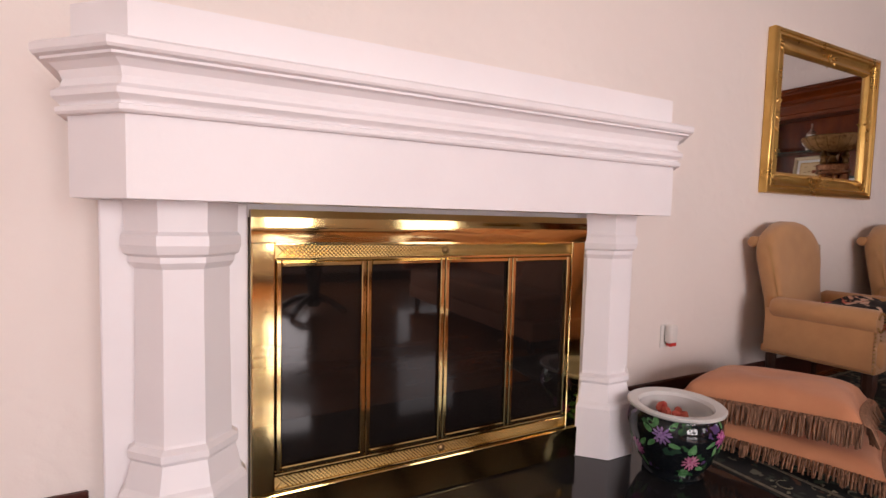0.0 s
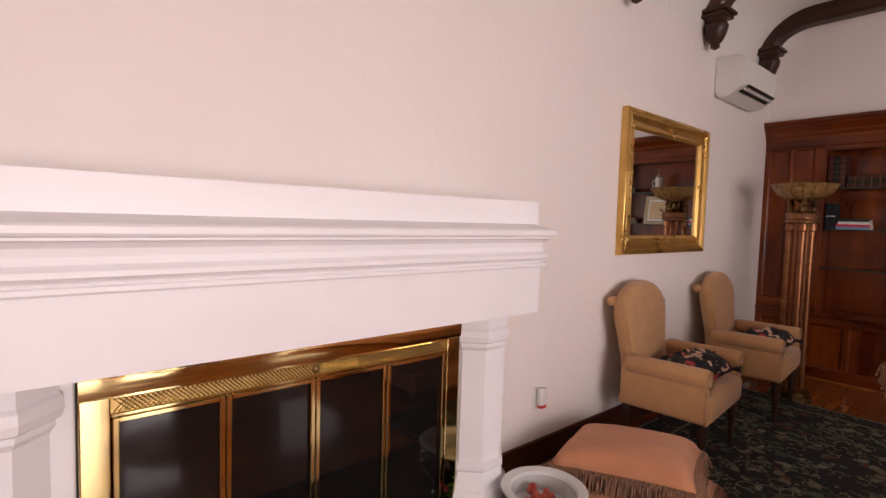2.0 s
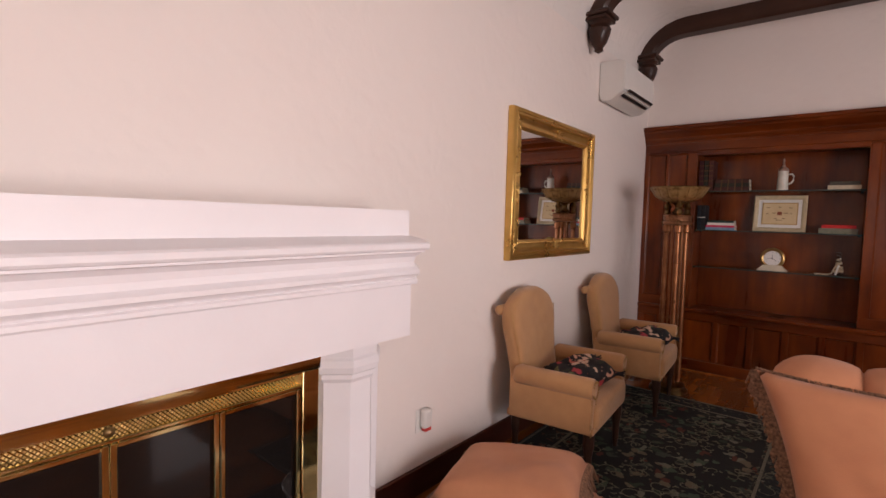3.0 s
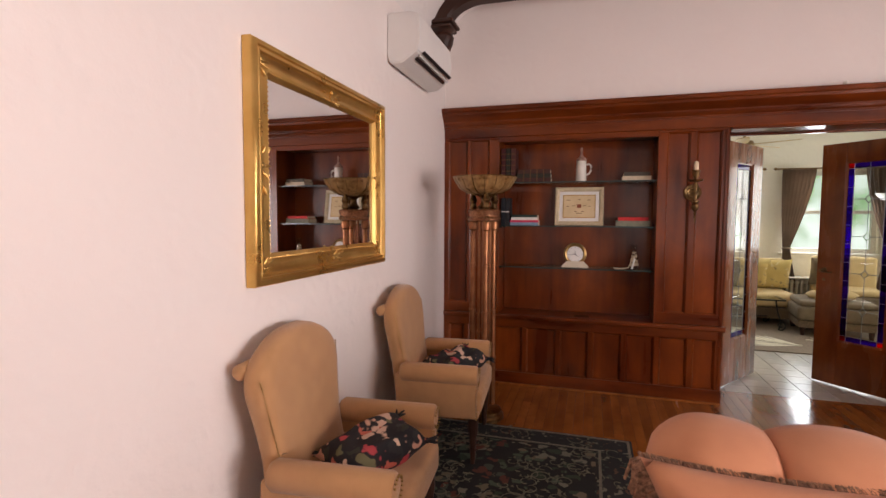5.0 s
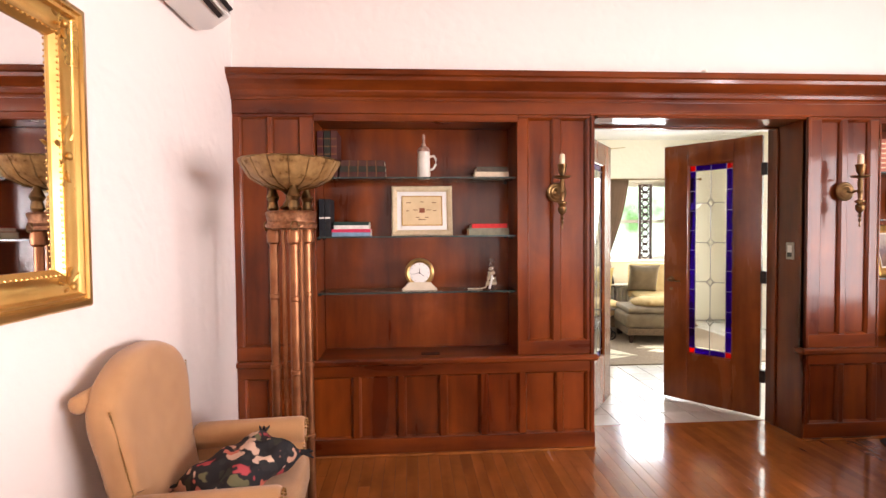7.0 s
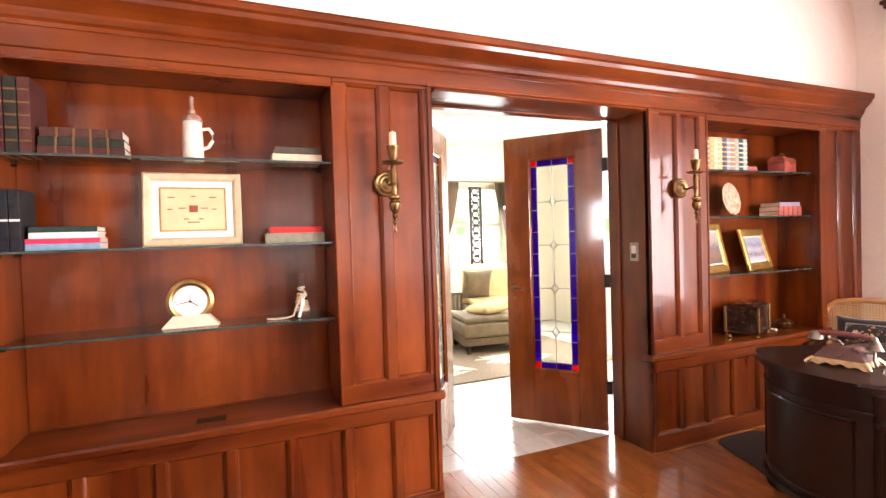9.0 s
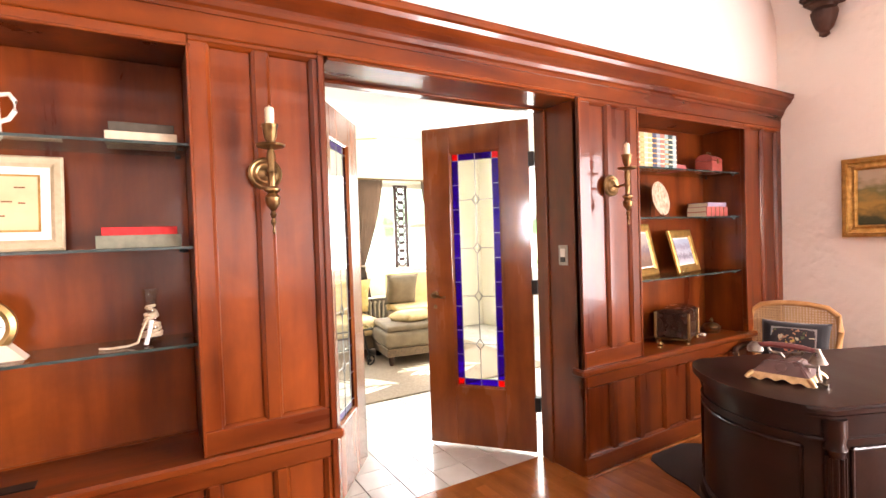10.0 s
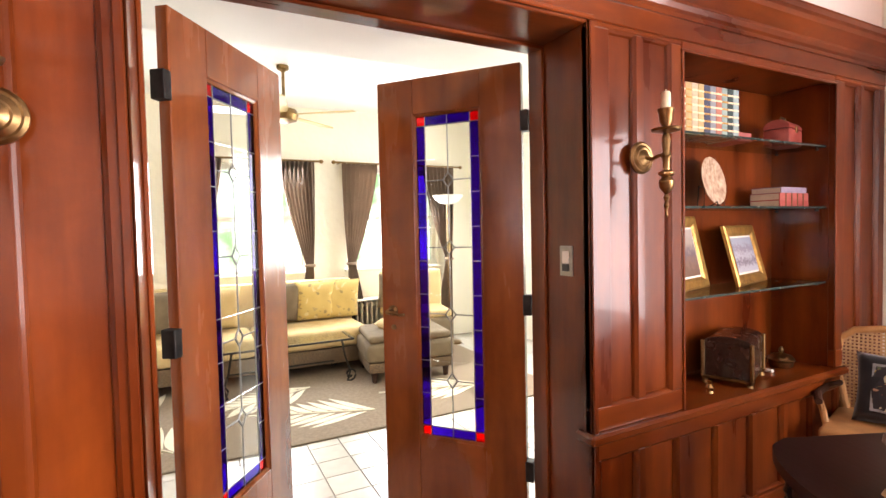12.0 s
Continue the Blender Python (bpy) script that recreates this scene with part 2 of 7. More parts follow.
M_SHELFGLASS = pane_glass("shelf_glass", (0.78, 0.90, 0.86))
M_CLEAR = pane_glass("clear_glass", (0.95, 0.96, 0.95))
M_BLUE = pane_glass("blue_glass", (0.12, 0.016, 0.48))
M_REDGL = pane_glass("red_glass", (0.80, 0.02, 0.025))
M_LEAD = surface("lead_came", (0.22, 0.22, 0.22), (0.34, 0.34, 0.33), 60, 0.4, 0.9)
M_CREAM = surface("cream_paint", (0.80, 0.76, 0.66), (0.84, 0.80, 0.70), 4, 0.5)
M_SOFFIT = surface("white_ceiling_paint", (0.80, 0.79, 0.77), (0.84, 0.83, 0.81), 3, 0.7, bump=0.2, bscale=40)
M_TILE = surface("pale_tile", (0.56, 0.53, 0.48), (0.68, 0.65, 0.60), 6, 0.22, bump=0.05, bscale=40, per_object=0.07)
M_GROUT = surface("grey_grout", (0.30, 0.28, 0.25), (0.38, 0.36, 0.32), 60, 0.9)


# ---- mesh helpers ----
def box(bm, x0, x1, y0, y1, z0, z1, bevel=0.0, seg=1):
    r = bmesh.ops.create_cube(bm, size=1.0, matrix=Matrix.LocRotScale(((x0 + x1) / 2, (y0 + y1) / 2, (z0 + z1) / 2), None, (abs(x1 - x0), abs(y1 - y0), abs(z1 - z0))))
    if bevel:
        es = list({e for v in r["verts"] for e in v.link_edges})
        bmesh.ops.bevel(bm, geom=es, offset=bevel, segments=seg, affect="EDGES", profile=0.5)
    return bm


def lathe(bm, prof, seg=24, at=(0, 0, 0), m=None, square=False):
    """A turned shape from (radius, height) pairs."""
    m = m or Matrix.Translation(at)
    rings = []
    for r, z in prof:
        rings.append([bm.verts.new(m @ Vector((r * math.cos(2 * math.pi * (i + (0.5 if square else 0)) / seg), r * math.sin(2 * math.pi * (i + (0.5 if square else 0)) / seg), z))) for i in range(seg)])
    for a, b in zip(rings, rings[1:]):
        for i in range(seg):
            j = (i + 1) % seg
            bm.faces.new((a[i], a[j], b[j], b[i]))
    if prof[0][0] > 1e-5:
        bm.faces.new(rings[0][::-1])
    if prof[-1][0] > 1e-5:
        bm.faces.new(rings[-1])
    return bm


def tube(bm, pts, r, seg=8, taper=None):
    """A round bar along a line of points."""
    pts = [Vector(p) for p in pts]
    rings = []
    for i, p in enumerate(pts):
        d = (pts[min(i + 1, len(pts) - 1)] - pts[max(i - 1, 0)]).normalized()
        side = d.cross(Vector((0, 0, 1)))
        side = side.normalized() if side.length > 1e-3 else Vector((1, 0, 0))
        up = side.cross(d)
        k = r * (taper[i] if taper else 1)
        rings.append([bm.verts.new(p + k * (math.cos(a) * side + math.sin(a) * up)) for a in (2 * math.pi * j / seg for j in range(seg))])
    for a, b in zip(rings, rings[1:]):
        for i in range(seg):
            bm.faces.new((a[i], a[(i + 1) % seg], b[(i + 1) % seg], b[i]))
    bm.faces.new(rings[0][::-1])
    bm.faces.new(rings[-1])
    return bm


def sweep(bm, prof, path, closed=False):
    """A moulding: the profile (out, up) carried along a level path, mitred at its corners; out is to the right of the way."""
    n = len(path)
    rings = []
    for i in range(n):
        p = Vector((*path[i], 0))
        a = Vector((*path[(i - 1) % n], 0)) if closed or i > 0 else None
        b = Vector((*path[(i + 1) % n], 0)) if closed or i < n - 1 else None
        d1 = (p - a).normalized() if a is not None else (b - p).normalized()
        d2 = (b - p).normalized() if b is not None else d1
        n1, n2 = Vector((d1.y, -d1.x, 0)), Vector((d2.y, -d2.x, 0))
        mit = (n1 + n2) / max(0.2, 1 + n1.dot(n2))
        rings.append([bm.verts.new(p + mit * o + Vector((0, 0, u))) for o, u in prof])
    k = len(prof)
    for i in range(n if closed else n - 1):
        a, b = rings[i], rings[(i + 1) % n]
        for j in range(k):
            bm.faces.new((a[j], b[j], b[(j + 1) % k], a[(j + 1) % k]))
    if not closed:
        bm.faces.new(rings[0])
        bm.faces.new(rings[-1][::-1])
    return bm


def prism(bm, outline, depth, m):
    """A flat outline (u, v) given thickness, laid by the pose m (u, v, out)."""
    lo = [bm.verts.new(m @ Vector((u, v, 0))) for u, v in outline]
    hi = [bm.verts.new(m @ Vector((u, v, depth))) for u, v in outline]
    k = len(outline)
    bm.faces.new(lo[::-1])
    bm.faces.new(hi)
    for i in range(k):
        bm.faces.new((lo[i], lo[(i + 1) % k], hi[(i + 1) % k], hi[i]))
    return bm


def pillow(bm, w, h, t, m, n=14, puff=0.55, crease=0.0, seed=0):
    """A stuffed cushion, pinched at its corners."""
    for sgn in (1, -1):
        g = []
        for i in range(n + 1):
            row = []
            for j in range(n + 1):
                u, v = 2 * i / n - 1, 2 * j / n - 1
                k = max(0.0, (1 - u ** 4) * (1 - v ** 4)) ** puff
                pin = 1 - 0.07 * (1 - abs(u) ** 2) * abs(v) ** 3 - 0.0
                pin2 = 1 - 0.07 * (1 - abs(v) ** 2) * abs(u) ** 3
                z = sgn * t / 2 * k
                if crease:
                    z += crease * k * noise.noise(Vector((u * 2.2 + seed, v * 2.2, sgn)))
                row.append(bm.verts.new(m @ Vector((u * w / 2 * pin2, v * h / 2 * pin, z))))
            g.append(row)
        for i in range(n):
            for j in range(n):
                q = (g[i][j], g[i + 1][j], g[i + 1][j + 1], g[i][j + 1])
                bm.faces.new(q if sgn > 0 else q[::-1])
    bmesh.ops.remove_doubles(bm, verts=bm.verts[:], dist=1e-4)
    return bm


def part(name, bm, material, parent=None, label="", smooth=False, sharp=35):
    """Links a bmesh as one mesh object, under a thing or a part where one is given."""
    bmesh.ops.recalc_face_normals(bm, faces=bm.faces[:])
    me = bpy.data.meshes.new(name)
    bm.to_mesh(me)
    bm.free()
    me.materials.append(material)
    if smooth:
        me.shade_smooth()
        me.set_sharp_from_angle(angle=radians(sharp))
    ob = new(name, me)
    if parent:
        ob.parent = parent
    if label:
        ob["label"] = label
    return ob


def thing(name, label, category, m=None, group="", kind=""):
    """An empty at a thing's base, that carries its parts."""
    ob = new(name)
    ob.empty_display_size = 0.1
    ob.matrix_world = m or Matrix.Identity(4)
    return tagged(ob, label, category, group, kind)


def solid(name, boxes, material, label, category="wall", kind="structure", bevel=0.0):
    """A piece of the setting out of plain blocks."""
    bm = bmesh.new()
    for b in boxes:
        box(bm, *b, bevel)
    return tagged(part(name, bm, material), label, category, "", kind)


B = bmesh.new

# ---- the large structure ----
XF, YN, YS, XB, ZC = 8.38, 2.95, -2.90, 8.70, 3.26
solid("wall_north", [(-0.2, 8.74, YN, YN + 0.2, 0, 3.5)], M_PLASTER, "cream-white hand-trowelled plaster wall")
SOUTH_WINDOWS = ((2.00, 2.70), (2.85, 3.55), (3.70, 4.40), (5.65, 6.75))
south = [(-0.2, 8.74, YS - 0.2, YS, 0, 0.45), (-0.2, 8.74, YS - 0.2, YS, 2.25, 3.5)]
edge = -0.2
for a, b in SOUTH_WINDOWS + ((8.74, 9.0),):
    south.append((edge, a, YS - 0.2, YS, 0.45, 2.25))
    edge = b
solid("wall_south", south, M_PLASTER_COARSE, "rough cream plaster wall beside the panelling")
solid("wall_west", [(-0.2, 0, YS, YN, 0, 0.9), (-0.2, 0, YS, YN, 2.3, 3.5), (-0.2, 0, YS, -1.75, 0.9, 2.3), (-0.2, 0, 1.05, YN, 0.9, 2.3)], M_PLASTER, "cream plaster wall with a window")
solid("wall_east_upper", [(8.40, 8.74, YS, YN, 2.365, 3.5)], M_PLASTER, "cream plaster above the wood panelling")


def ceiling():
    """A ceiling that curves down into the walls along its two long sides."""
    bm = B()
    pts, r = [], 0.42
    for i in range(9):
        a = math.pi / 2 * i / 8
        pts.append((YN - r + r * math.cos(a), ZC - r + r * math.sin(a)))
    for i in range(9):
        a = math.pi / 2 + math.pi / 2 * i / 8
        pts.append((YS + r + r * math.cos(a), ZC - r + r * math.sin(a)))
    pts += [(YS, 3.5), (YN, 3.5)]
    prism(bm, pts, 8.4, Matrix(((0, 0, 1, 0.0), (1, 0, 0, 0), (0, 1, 0, 0), (0, 0, 0, 1))))
    return tagged(part("ceiling", bm, M_CEIL, smooth=True), "cream plaster ceiling coved into the walls", "ceiling", "", "structure")


ceiling()
solid("floor_base", [(-0.2, 8.74, YS - 0.2, YN + 0.2, -0.12, -0.012)], M_JOINT, "dark bed under the floor boards", "floor")

# panelled east wall: core, then its boards
east = solid("wall_east", [(8.41, 8.74, 2.465, YN, 0, 2.365), (XB, 8.74, 1.205, 2.465, 0, 2.365), (8.41, XB, 1.205, 2.465, 2.10, 2.365), (8.41, XB, 1.205, 2.465, 0, 0.575),
             (8.41, 8.74, 0.725, 1.205, 0, 2.365), (8.41, 8.74, -0.706, 0.725, 2.125, 2.365), (8.41, 8.74, -1.20, -0.706, 0, 2.365),
             (XB, 8.74, -2.375, -1.20, 0, 2.365), (8.41, XB, -2.375, -1.20, 2.10, 2.365), (8.41, XB, -2.375, -1.20, 0, 0.575), (8.41, 8.74, YS, -2.375, 0, 2.365)],
             M_WOODZ, "dark red mahogany panelled wall with recessed shelves")


def board(name, x0, x1, y0, y1, z0, z1, mat=M_WOODZ, bevel=0.004):
    return part(name, box(B(), x0, x1, min(y0, y1), max(y0, y1), z0, z1, bevel), mat, east)


def panel(y0, y1, z0, z1):
    """A sunk panel with a moulded edge."""
    y0, y1 = min(y0, y1), max(y0, y1)
    part("panel", box(B(), 8.402, 8.412, y0, y1, z0, z1), M_WOODZ, east)
    bm = B()
    w = 0.012
    pr = [(0, 0), (w, 0), (w * 0.6, 0.010), (0, 0.016)]
    loop = [(y0, z0), (y0, z1), (y1, z1), (y1, z0)]
    sweep(bm, pr, loop, closed=True)
    bmesh.ops.transform(bm, matrix=Matrix(((0, 0, -1, 8.4005), (1, 0, 0, 0), (0, 1, 0, 0), (0, 0, 0, 1))), verts=bm.verts[:])
    part("panel_moulding", bm, M_WOODZ, east)


def bay(stiles):
    """Stiles at the given (y, y) pairs, sunk panels between them, above and below the ledge."""
    for a, b in stiles:
        board("stile", XF, 8.412, a, b, 0.70, 2.105)
    for (a, b), (c, d) in zip(stiles, stiles[1:]):
        panel(b, c, 0.70, 2.105)
    board("rail", XF, 8.412, stiles[0][0], stiles[-1][1], 0.612, 0.70, M_WOODY)
    board("rail", XF, 8.412, stiles[0][0], stiles[-1][1], 2.105, 2.125, M_WOODY)


bay([(2.948, 2.905), (2.742, 2.718), (2.549, 2.465)])
bay([(1.205, 1.143), (0.983, 0.934), (0.765, 0.712)])
bay([(-0.692, -0.80), (-0.937, -0.981), (-1.133, -1.20)])
bay([(-2.375, -2.47), (-2.63, -2.665), (-2.83, YS + 0.002)])
# casing round the two recesses
for a, b in ((2.465, 1.205), (-1.20, -2.375)):
    board("recess_head", XF, 8.412, a, b, 2.085, 2.125, M_WOODY)
    board("recess_bead", XF - 0.008, XF, a + 0.01, b - 0.01, 2.078, 2.09, M_WOODY, 0.003)
    board("recess_bead", XF - 0.008, XF, a + 0.006, a - 0.006, 0.612, 2.09, M_WOODZ, 0.003)
    board("recess_bead", XF - 0.008, XF, b + 0.006, b - 0.006, 0.612, 2.09, M_WOODZ, 0.003)
    board("recess_back", 8.692, 8.699, a, b, 0.615, 2.10)
    board("recess_floor", 8.412, 8.70, a, b, 0.576, 0.606, M_WOODY, 0.002)
# the wainscot below the ledge
for a, b, ms in ((2.948, 0.712, [2.742, 2.549, 2.228, 1.949, 1.686, 1.428, 1.181, 0.94]), (-0.692, YS + 0.002, [-0.957, -1.19, -1.44, -1.69, -1.94, -2.19, -2.43, -2.65])):
    edges = [(a, a - 0.05)] + [(y + 0.02, y - 0.02) for y in ms] + [(b + 0.05, b)]
    for p, q in edges:
        board("wainscot_stile", XF, 8.412, p, q, 0.11, 0.50)
    for (p, q), (r, s) in zip(edges, edges[1:]):
        panel(q, r, 0.11, 0.50)
    board("wainscot_rail", XF, 8.412, a, b, 0.50, 0.572, M_WOODY)
    board("baseboard", XF - 0.012, 8.412, a, b, 0.014, 0.11, M_WOODY)
    board("shoe_moulding", XF - 0.026, 8.412, a, b, 0.0, 0.014, M_PLANK, 0.004)
    board("ledge", XF - 0.028, 8.45, a + (0.02 if b < 0 else 0), b - (0.02 if b > 0 else 0), 0.572, 0.612, M_WOODY, 0.010)
# frieze and crown over the whole wall
board("frieze", XF - 0.004, 8.412, YN - 0.002, YS + 0.002, 2.125, 2.215, M_WOODY)
crown = [(0, 2.205), (0.012, 2.205), (0.012, 2.222), (0.022, 2.232), (0.03, 2.25), (0.03, 2.262), (0.05, 2.285), (0.075, 2.31), (0.082, 2.33), (0.095, 2.338), (0.095, 2.362), (0.10, 2.368), (-0.02, 2.368)]
part("crown_moulding", sweep(B(), [(o, u) for o, u in crown], [(XF, YN - 0.001), (XF, YS + 0.001)]), M_WOODY, east)
# jambs and head of the doorway
for s, yj in ((1, 0.712), (-1, -0.692)):
    board("jamb", 8.38, 8.73, yj, yj + 0.014 * s, 0.0, 2.125, M_WOODZ)
    board("jamb_stop", 8.62, 8.66, yj, yj - 0.014 * s, 0.0, 2.11, M_WOODZ)
    board("casing_bead", XF - 0.010, XF, yj + 0.030 * s, yj + 0.006 * s, 0.0, 2.12, M_WOODZ, 0.004)
board("door_head", 8.38, 8.73, -0.691, 0.698, 2.110, 2.124, M_WOODY)
board("door_head_stop", 8.62, 8.66, -0.691, 0.698, 2.096, 2.110, M_WOODY)
board("casing_bead", XF - 0.010, XF, 0.742, -0.722, 2.122, 2.140, M_WOODY, 0.004)

# baseboard along the north wall
bm = B()
for x0, x1 in ((0, 2.52), (4.56, 8.35)):
    box(bm, x0, x1, YN - 0.02, YN, 0, 0.15, 0.005)
tagged(part("baseboard_north", bm, M_BASE), "dark stained wooden baseboard", "baseboard", "", "structure")
bm = box(B(), 0, 8.34, YS, YS + 0.02, 0, 0.125, 0.005)
tagged(part("baseboard_south", bm, M_BASE), "dark stained wooden baseboard", "baseboard", "", "structure")


# windows that light the room, behind the walk
def plain_window(name, w, h, m):
    ob = thing(name, "white framed sash window in a plaster wall", "window", m, "", "structure")
    bm = B()
    for a in ((-w / 2, -w / 2 + 0.06, -0.03, 0.03, 0, h), (w / 2 - 0.06, w / 2, -0.03, 0.03, 0, h), (-w / 2 + 0.06, w / 2 - 0.06, -0.03, 0.03, 0, 0.06), (-w / 2 + 0.06, w / 2 - 0.06, -0.03, 0.03, h - 0.06, h), (-w / 2 + 0.06, w / 2 - 0.06, -0.025, 0.025, h / 2 - 0.025, h / 2 + 0.025)):
        box(bm, *a)
    part("window_frame", bm, M_CREAM, ob)
    p = part("pane", box(B(), -w / 2 + 0.05, w / 2 - 0.05, -0.002, 0.002, 0.05, h - 0.05), M_CLEAR, ob)
    p.visible_shadow = False
    part("window_sill", box(B(), -w / 2 - 0.04, w / 2 + 0.04, 0.06, 0.16, -0.03, 0.0, 0.006), M_CREAM, ob)
    return ob


for nm, (a, b) in zip(("window_1", "window_2", "window_7", "window_8"), SOUTH_WINDOWS):
    plain_window(nm, b - a, 1.80, pose((a + b) / 2, YS - 0.1, 0.45))
plain_window("window_3", 2.80, 1.40, pose(-0.1, -0.35, 0.90, 0, 0, -90))


def beam(x):
    """A dark ceiling beam that curves down the cove onto carved corbels."""
    ob = thing("ceiling_beam", "dark stained ceiling beam curving down to carved corbels", "beam", pose(x, 0, 0), "ceiling beams", "structure")
    w, hgt, r = 0.075, 0.13, 0.34
    path = []
    for sgn, yw in ((1, YN), (-1, YS)):
        arc = [(yw - sgn * (0.06 + r - r * math.cos(a)), 2.96 + r * math.sin(a) * 0.72) for a in (math.pi / 2 * i / 8 for i in range(9))]
        path.append(arc)
    line = path[0] + path[1][::-1]
    bm = B()
    rings = []
    for i, (y, z) in enumerate(line):
        a, b = line[max(i - 1, 0)], line[min(i + 1, len(line) - 1)]
        d = Vector((0, b[0] - a[0], b[1] - a[1])).normalized()
        out = Vector((0, -d.z, d.y))
        c = Vector((0, y, z))
        up = out if out.z >= 0 else -out
        prof = [(-w, -hgt / 2), (-w * 0.75, -hgt / 2 - 0.02), (w * 0.75, -hgt / 2 - 0.02), (w, -hgt / 2), (w, hgt * 0.9), (-w, hgt * 0.9)]
        rings.append([bm.verts.new(c + Vector((u, 0, 0)) + up * v) for u, v in prof])
    for a, b in zip(rings, rings[1:]):
        for i in range(6):
            bm.faces.new((a[i], a[(i + 1) % 6], b[(i + 1) % 6], b[i]))
    bm.faces.new(rings[0])
    bm.faces.new(rings[-1][::-1])
    part("beam_body", bm, M_BEAM, ob, smooth=True)
    for sgn, yw in ((1, YN), (-1, YS)):
        bm = B()
        y0 = yw - sgn * 0.085
        for k, (dz, hw) in enumerate(((2.955, 0.115), (2.925, 0.10))):
            box(bm, -hw, hw, *sorted((yw, yw - sgn * (0.19 - 0.02 * k))), dz, dz + 0.028, 0.006)
        lathe(bm, [(0.012, 2.70), (0.035, 2.715), (0.03, 2.735), (0.055, 2.765), (0.075, 2.82), (0.085, 2.87), (0.07, 2.90), (0.09, 2.925)], 10, (0, y0, 0))
        part("corbel", bm, M_BEAM, ob, "carved dark wood corbel", smooth=True)
    return ob


for bx in (1.03, 2.19, 3.36, 4.53, 5.70, 6.86, 8.05):
    beam(bx)


# ---- sunroom beyond the doors: its shell ----
X2, YN2, YS2, ZC2 = 12.75, 2.6, -3.1, 2.80
solid("wall_sunroom_west", [(8.74, 8.76, 0.73, YN2, 0, ZC2), (8.74, 8.76, YS2, -0.74, 0, ZC2), (8.74, 8.76, -0.74, 0.73, 2.13, ZC2)], M_PLASTER2, "pale cream sunroom wall round the doorway")
solid("wall_sunroom_north", [(8.74, X2 + 0.2, YN2, YN2 + 0.15, 0, 3.0)], M_PLASTER2, "pale cream sunroom wall")
solid("wall_sunroom_south", [(8.74, 10.0, YS2 - 0.15, YS2, 0, 3.0), (11.8, X2 + 0.2, YS2 - 0.15, YS2, 0, 3.0), (10.0, 11.8, YS2 - 0.15, YS2, 0, 0.9), (10.0, 11.8, YS2 - 0.15, YS2, 2.3, 3.0)], M_PLASTER2, "pale cream sunroom wall with a window")
W2 = [(-2.25, -1.05), (-0.60, 0.60)]
solid("wall_sunroom_east", [(X2, X2 + 0.2, YS2, YN2, 0, 0.95), (X2, X2 + 0.2, YS2, YN2, 2.15, 3.0), (X2, X2 + 0.2, YS2, -2.25, 0.95, 2.15), (X2, X2 + 0.2, -1.05, -0.60, 0.95, 2.15), (X2, X2 + 0.2, 0.60, YN2, 0.95, 2.15)], M_PLASTER2, "pale cream sunroom wall with bright windows")
solid("ceiling_sunroom", [(9.46, X2 + 0.2, YS2, YN2, ZC2, 2.95)], M_SOFFIT, "white sunroom ceiling", "ceiling")
solid("ceiling_soffit", [(8.761, 9.46, YS2, YN2, 2.25, 2.95)], M_SOFFIT, "lowered white ceiling soffit above the doors", "ceiling")
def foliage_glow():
    """Garden beyond the windows, far out of focus: a board whose daylight is emission."""
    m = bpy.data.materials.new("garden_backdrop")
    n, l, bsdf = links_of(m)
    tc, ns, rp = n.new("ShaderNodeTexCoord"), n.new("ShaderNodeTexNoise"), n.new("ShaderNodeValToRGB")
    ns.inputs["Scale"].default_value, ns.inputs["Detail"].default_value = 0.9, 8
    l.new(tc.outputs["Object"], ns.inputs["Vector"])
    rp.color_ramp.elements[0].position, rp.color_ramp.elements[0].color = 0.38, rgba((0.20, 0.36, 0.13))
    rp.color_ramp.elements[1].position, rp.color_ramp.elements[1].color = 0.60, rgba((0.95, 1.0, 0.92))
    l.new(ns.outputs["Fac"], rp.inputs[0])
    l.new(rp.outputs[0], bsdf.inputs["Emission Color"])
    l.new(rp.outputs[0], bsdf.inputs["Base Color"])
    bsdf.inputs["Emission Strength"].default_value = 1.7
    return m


# added board that glows in place of daylight on the garden
solid("backdrop", [(19.0, 19.2, -14, 12, -0.5, 9)], foliage_glow(), "glowing backdrop of an out of focus garden beyond the windows", "backdrop")
solid("ground", [(-300, 300, -300, 300, -0.9, -0.5)], surface("lawn", (0.05, 0.10, 0.03), (0.10, 0.17, 0.05), 2, 0.9), "green lawn outside", "ground")
solid("floor_sunroom_base", [(8.74, X2 + 0.2, YS2 - 0.15, YN2 + 0.15, -0.12, -0.008)], M_GROUT, "grey grout bed of the tiled floor", "floor")
for nm, (a, b) in zip(("window_4", "window_5"), W2):
    plain_window(nm, b - a, 1.20, pose(X2 + 0.1, (a + b) / 2, 0.95, 0, 0, 90))
plain_window("window_6", 1.8, 1.40, pose(10.9, YS2 - 0.08, 0.90))


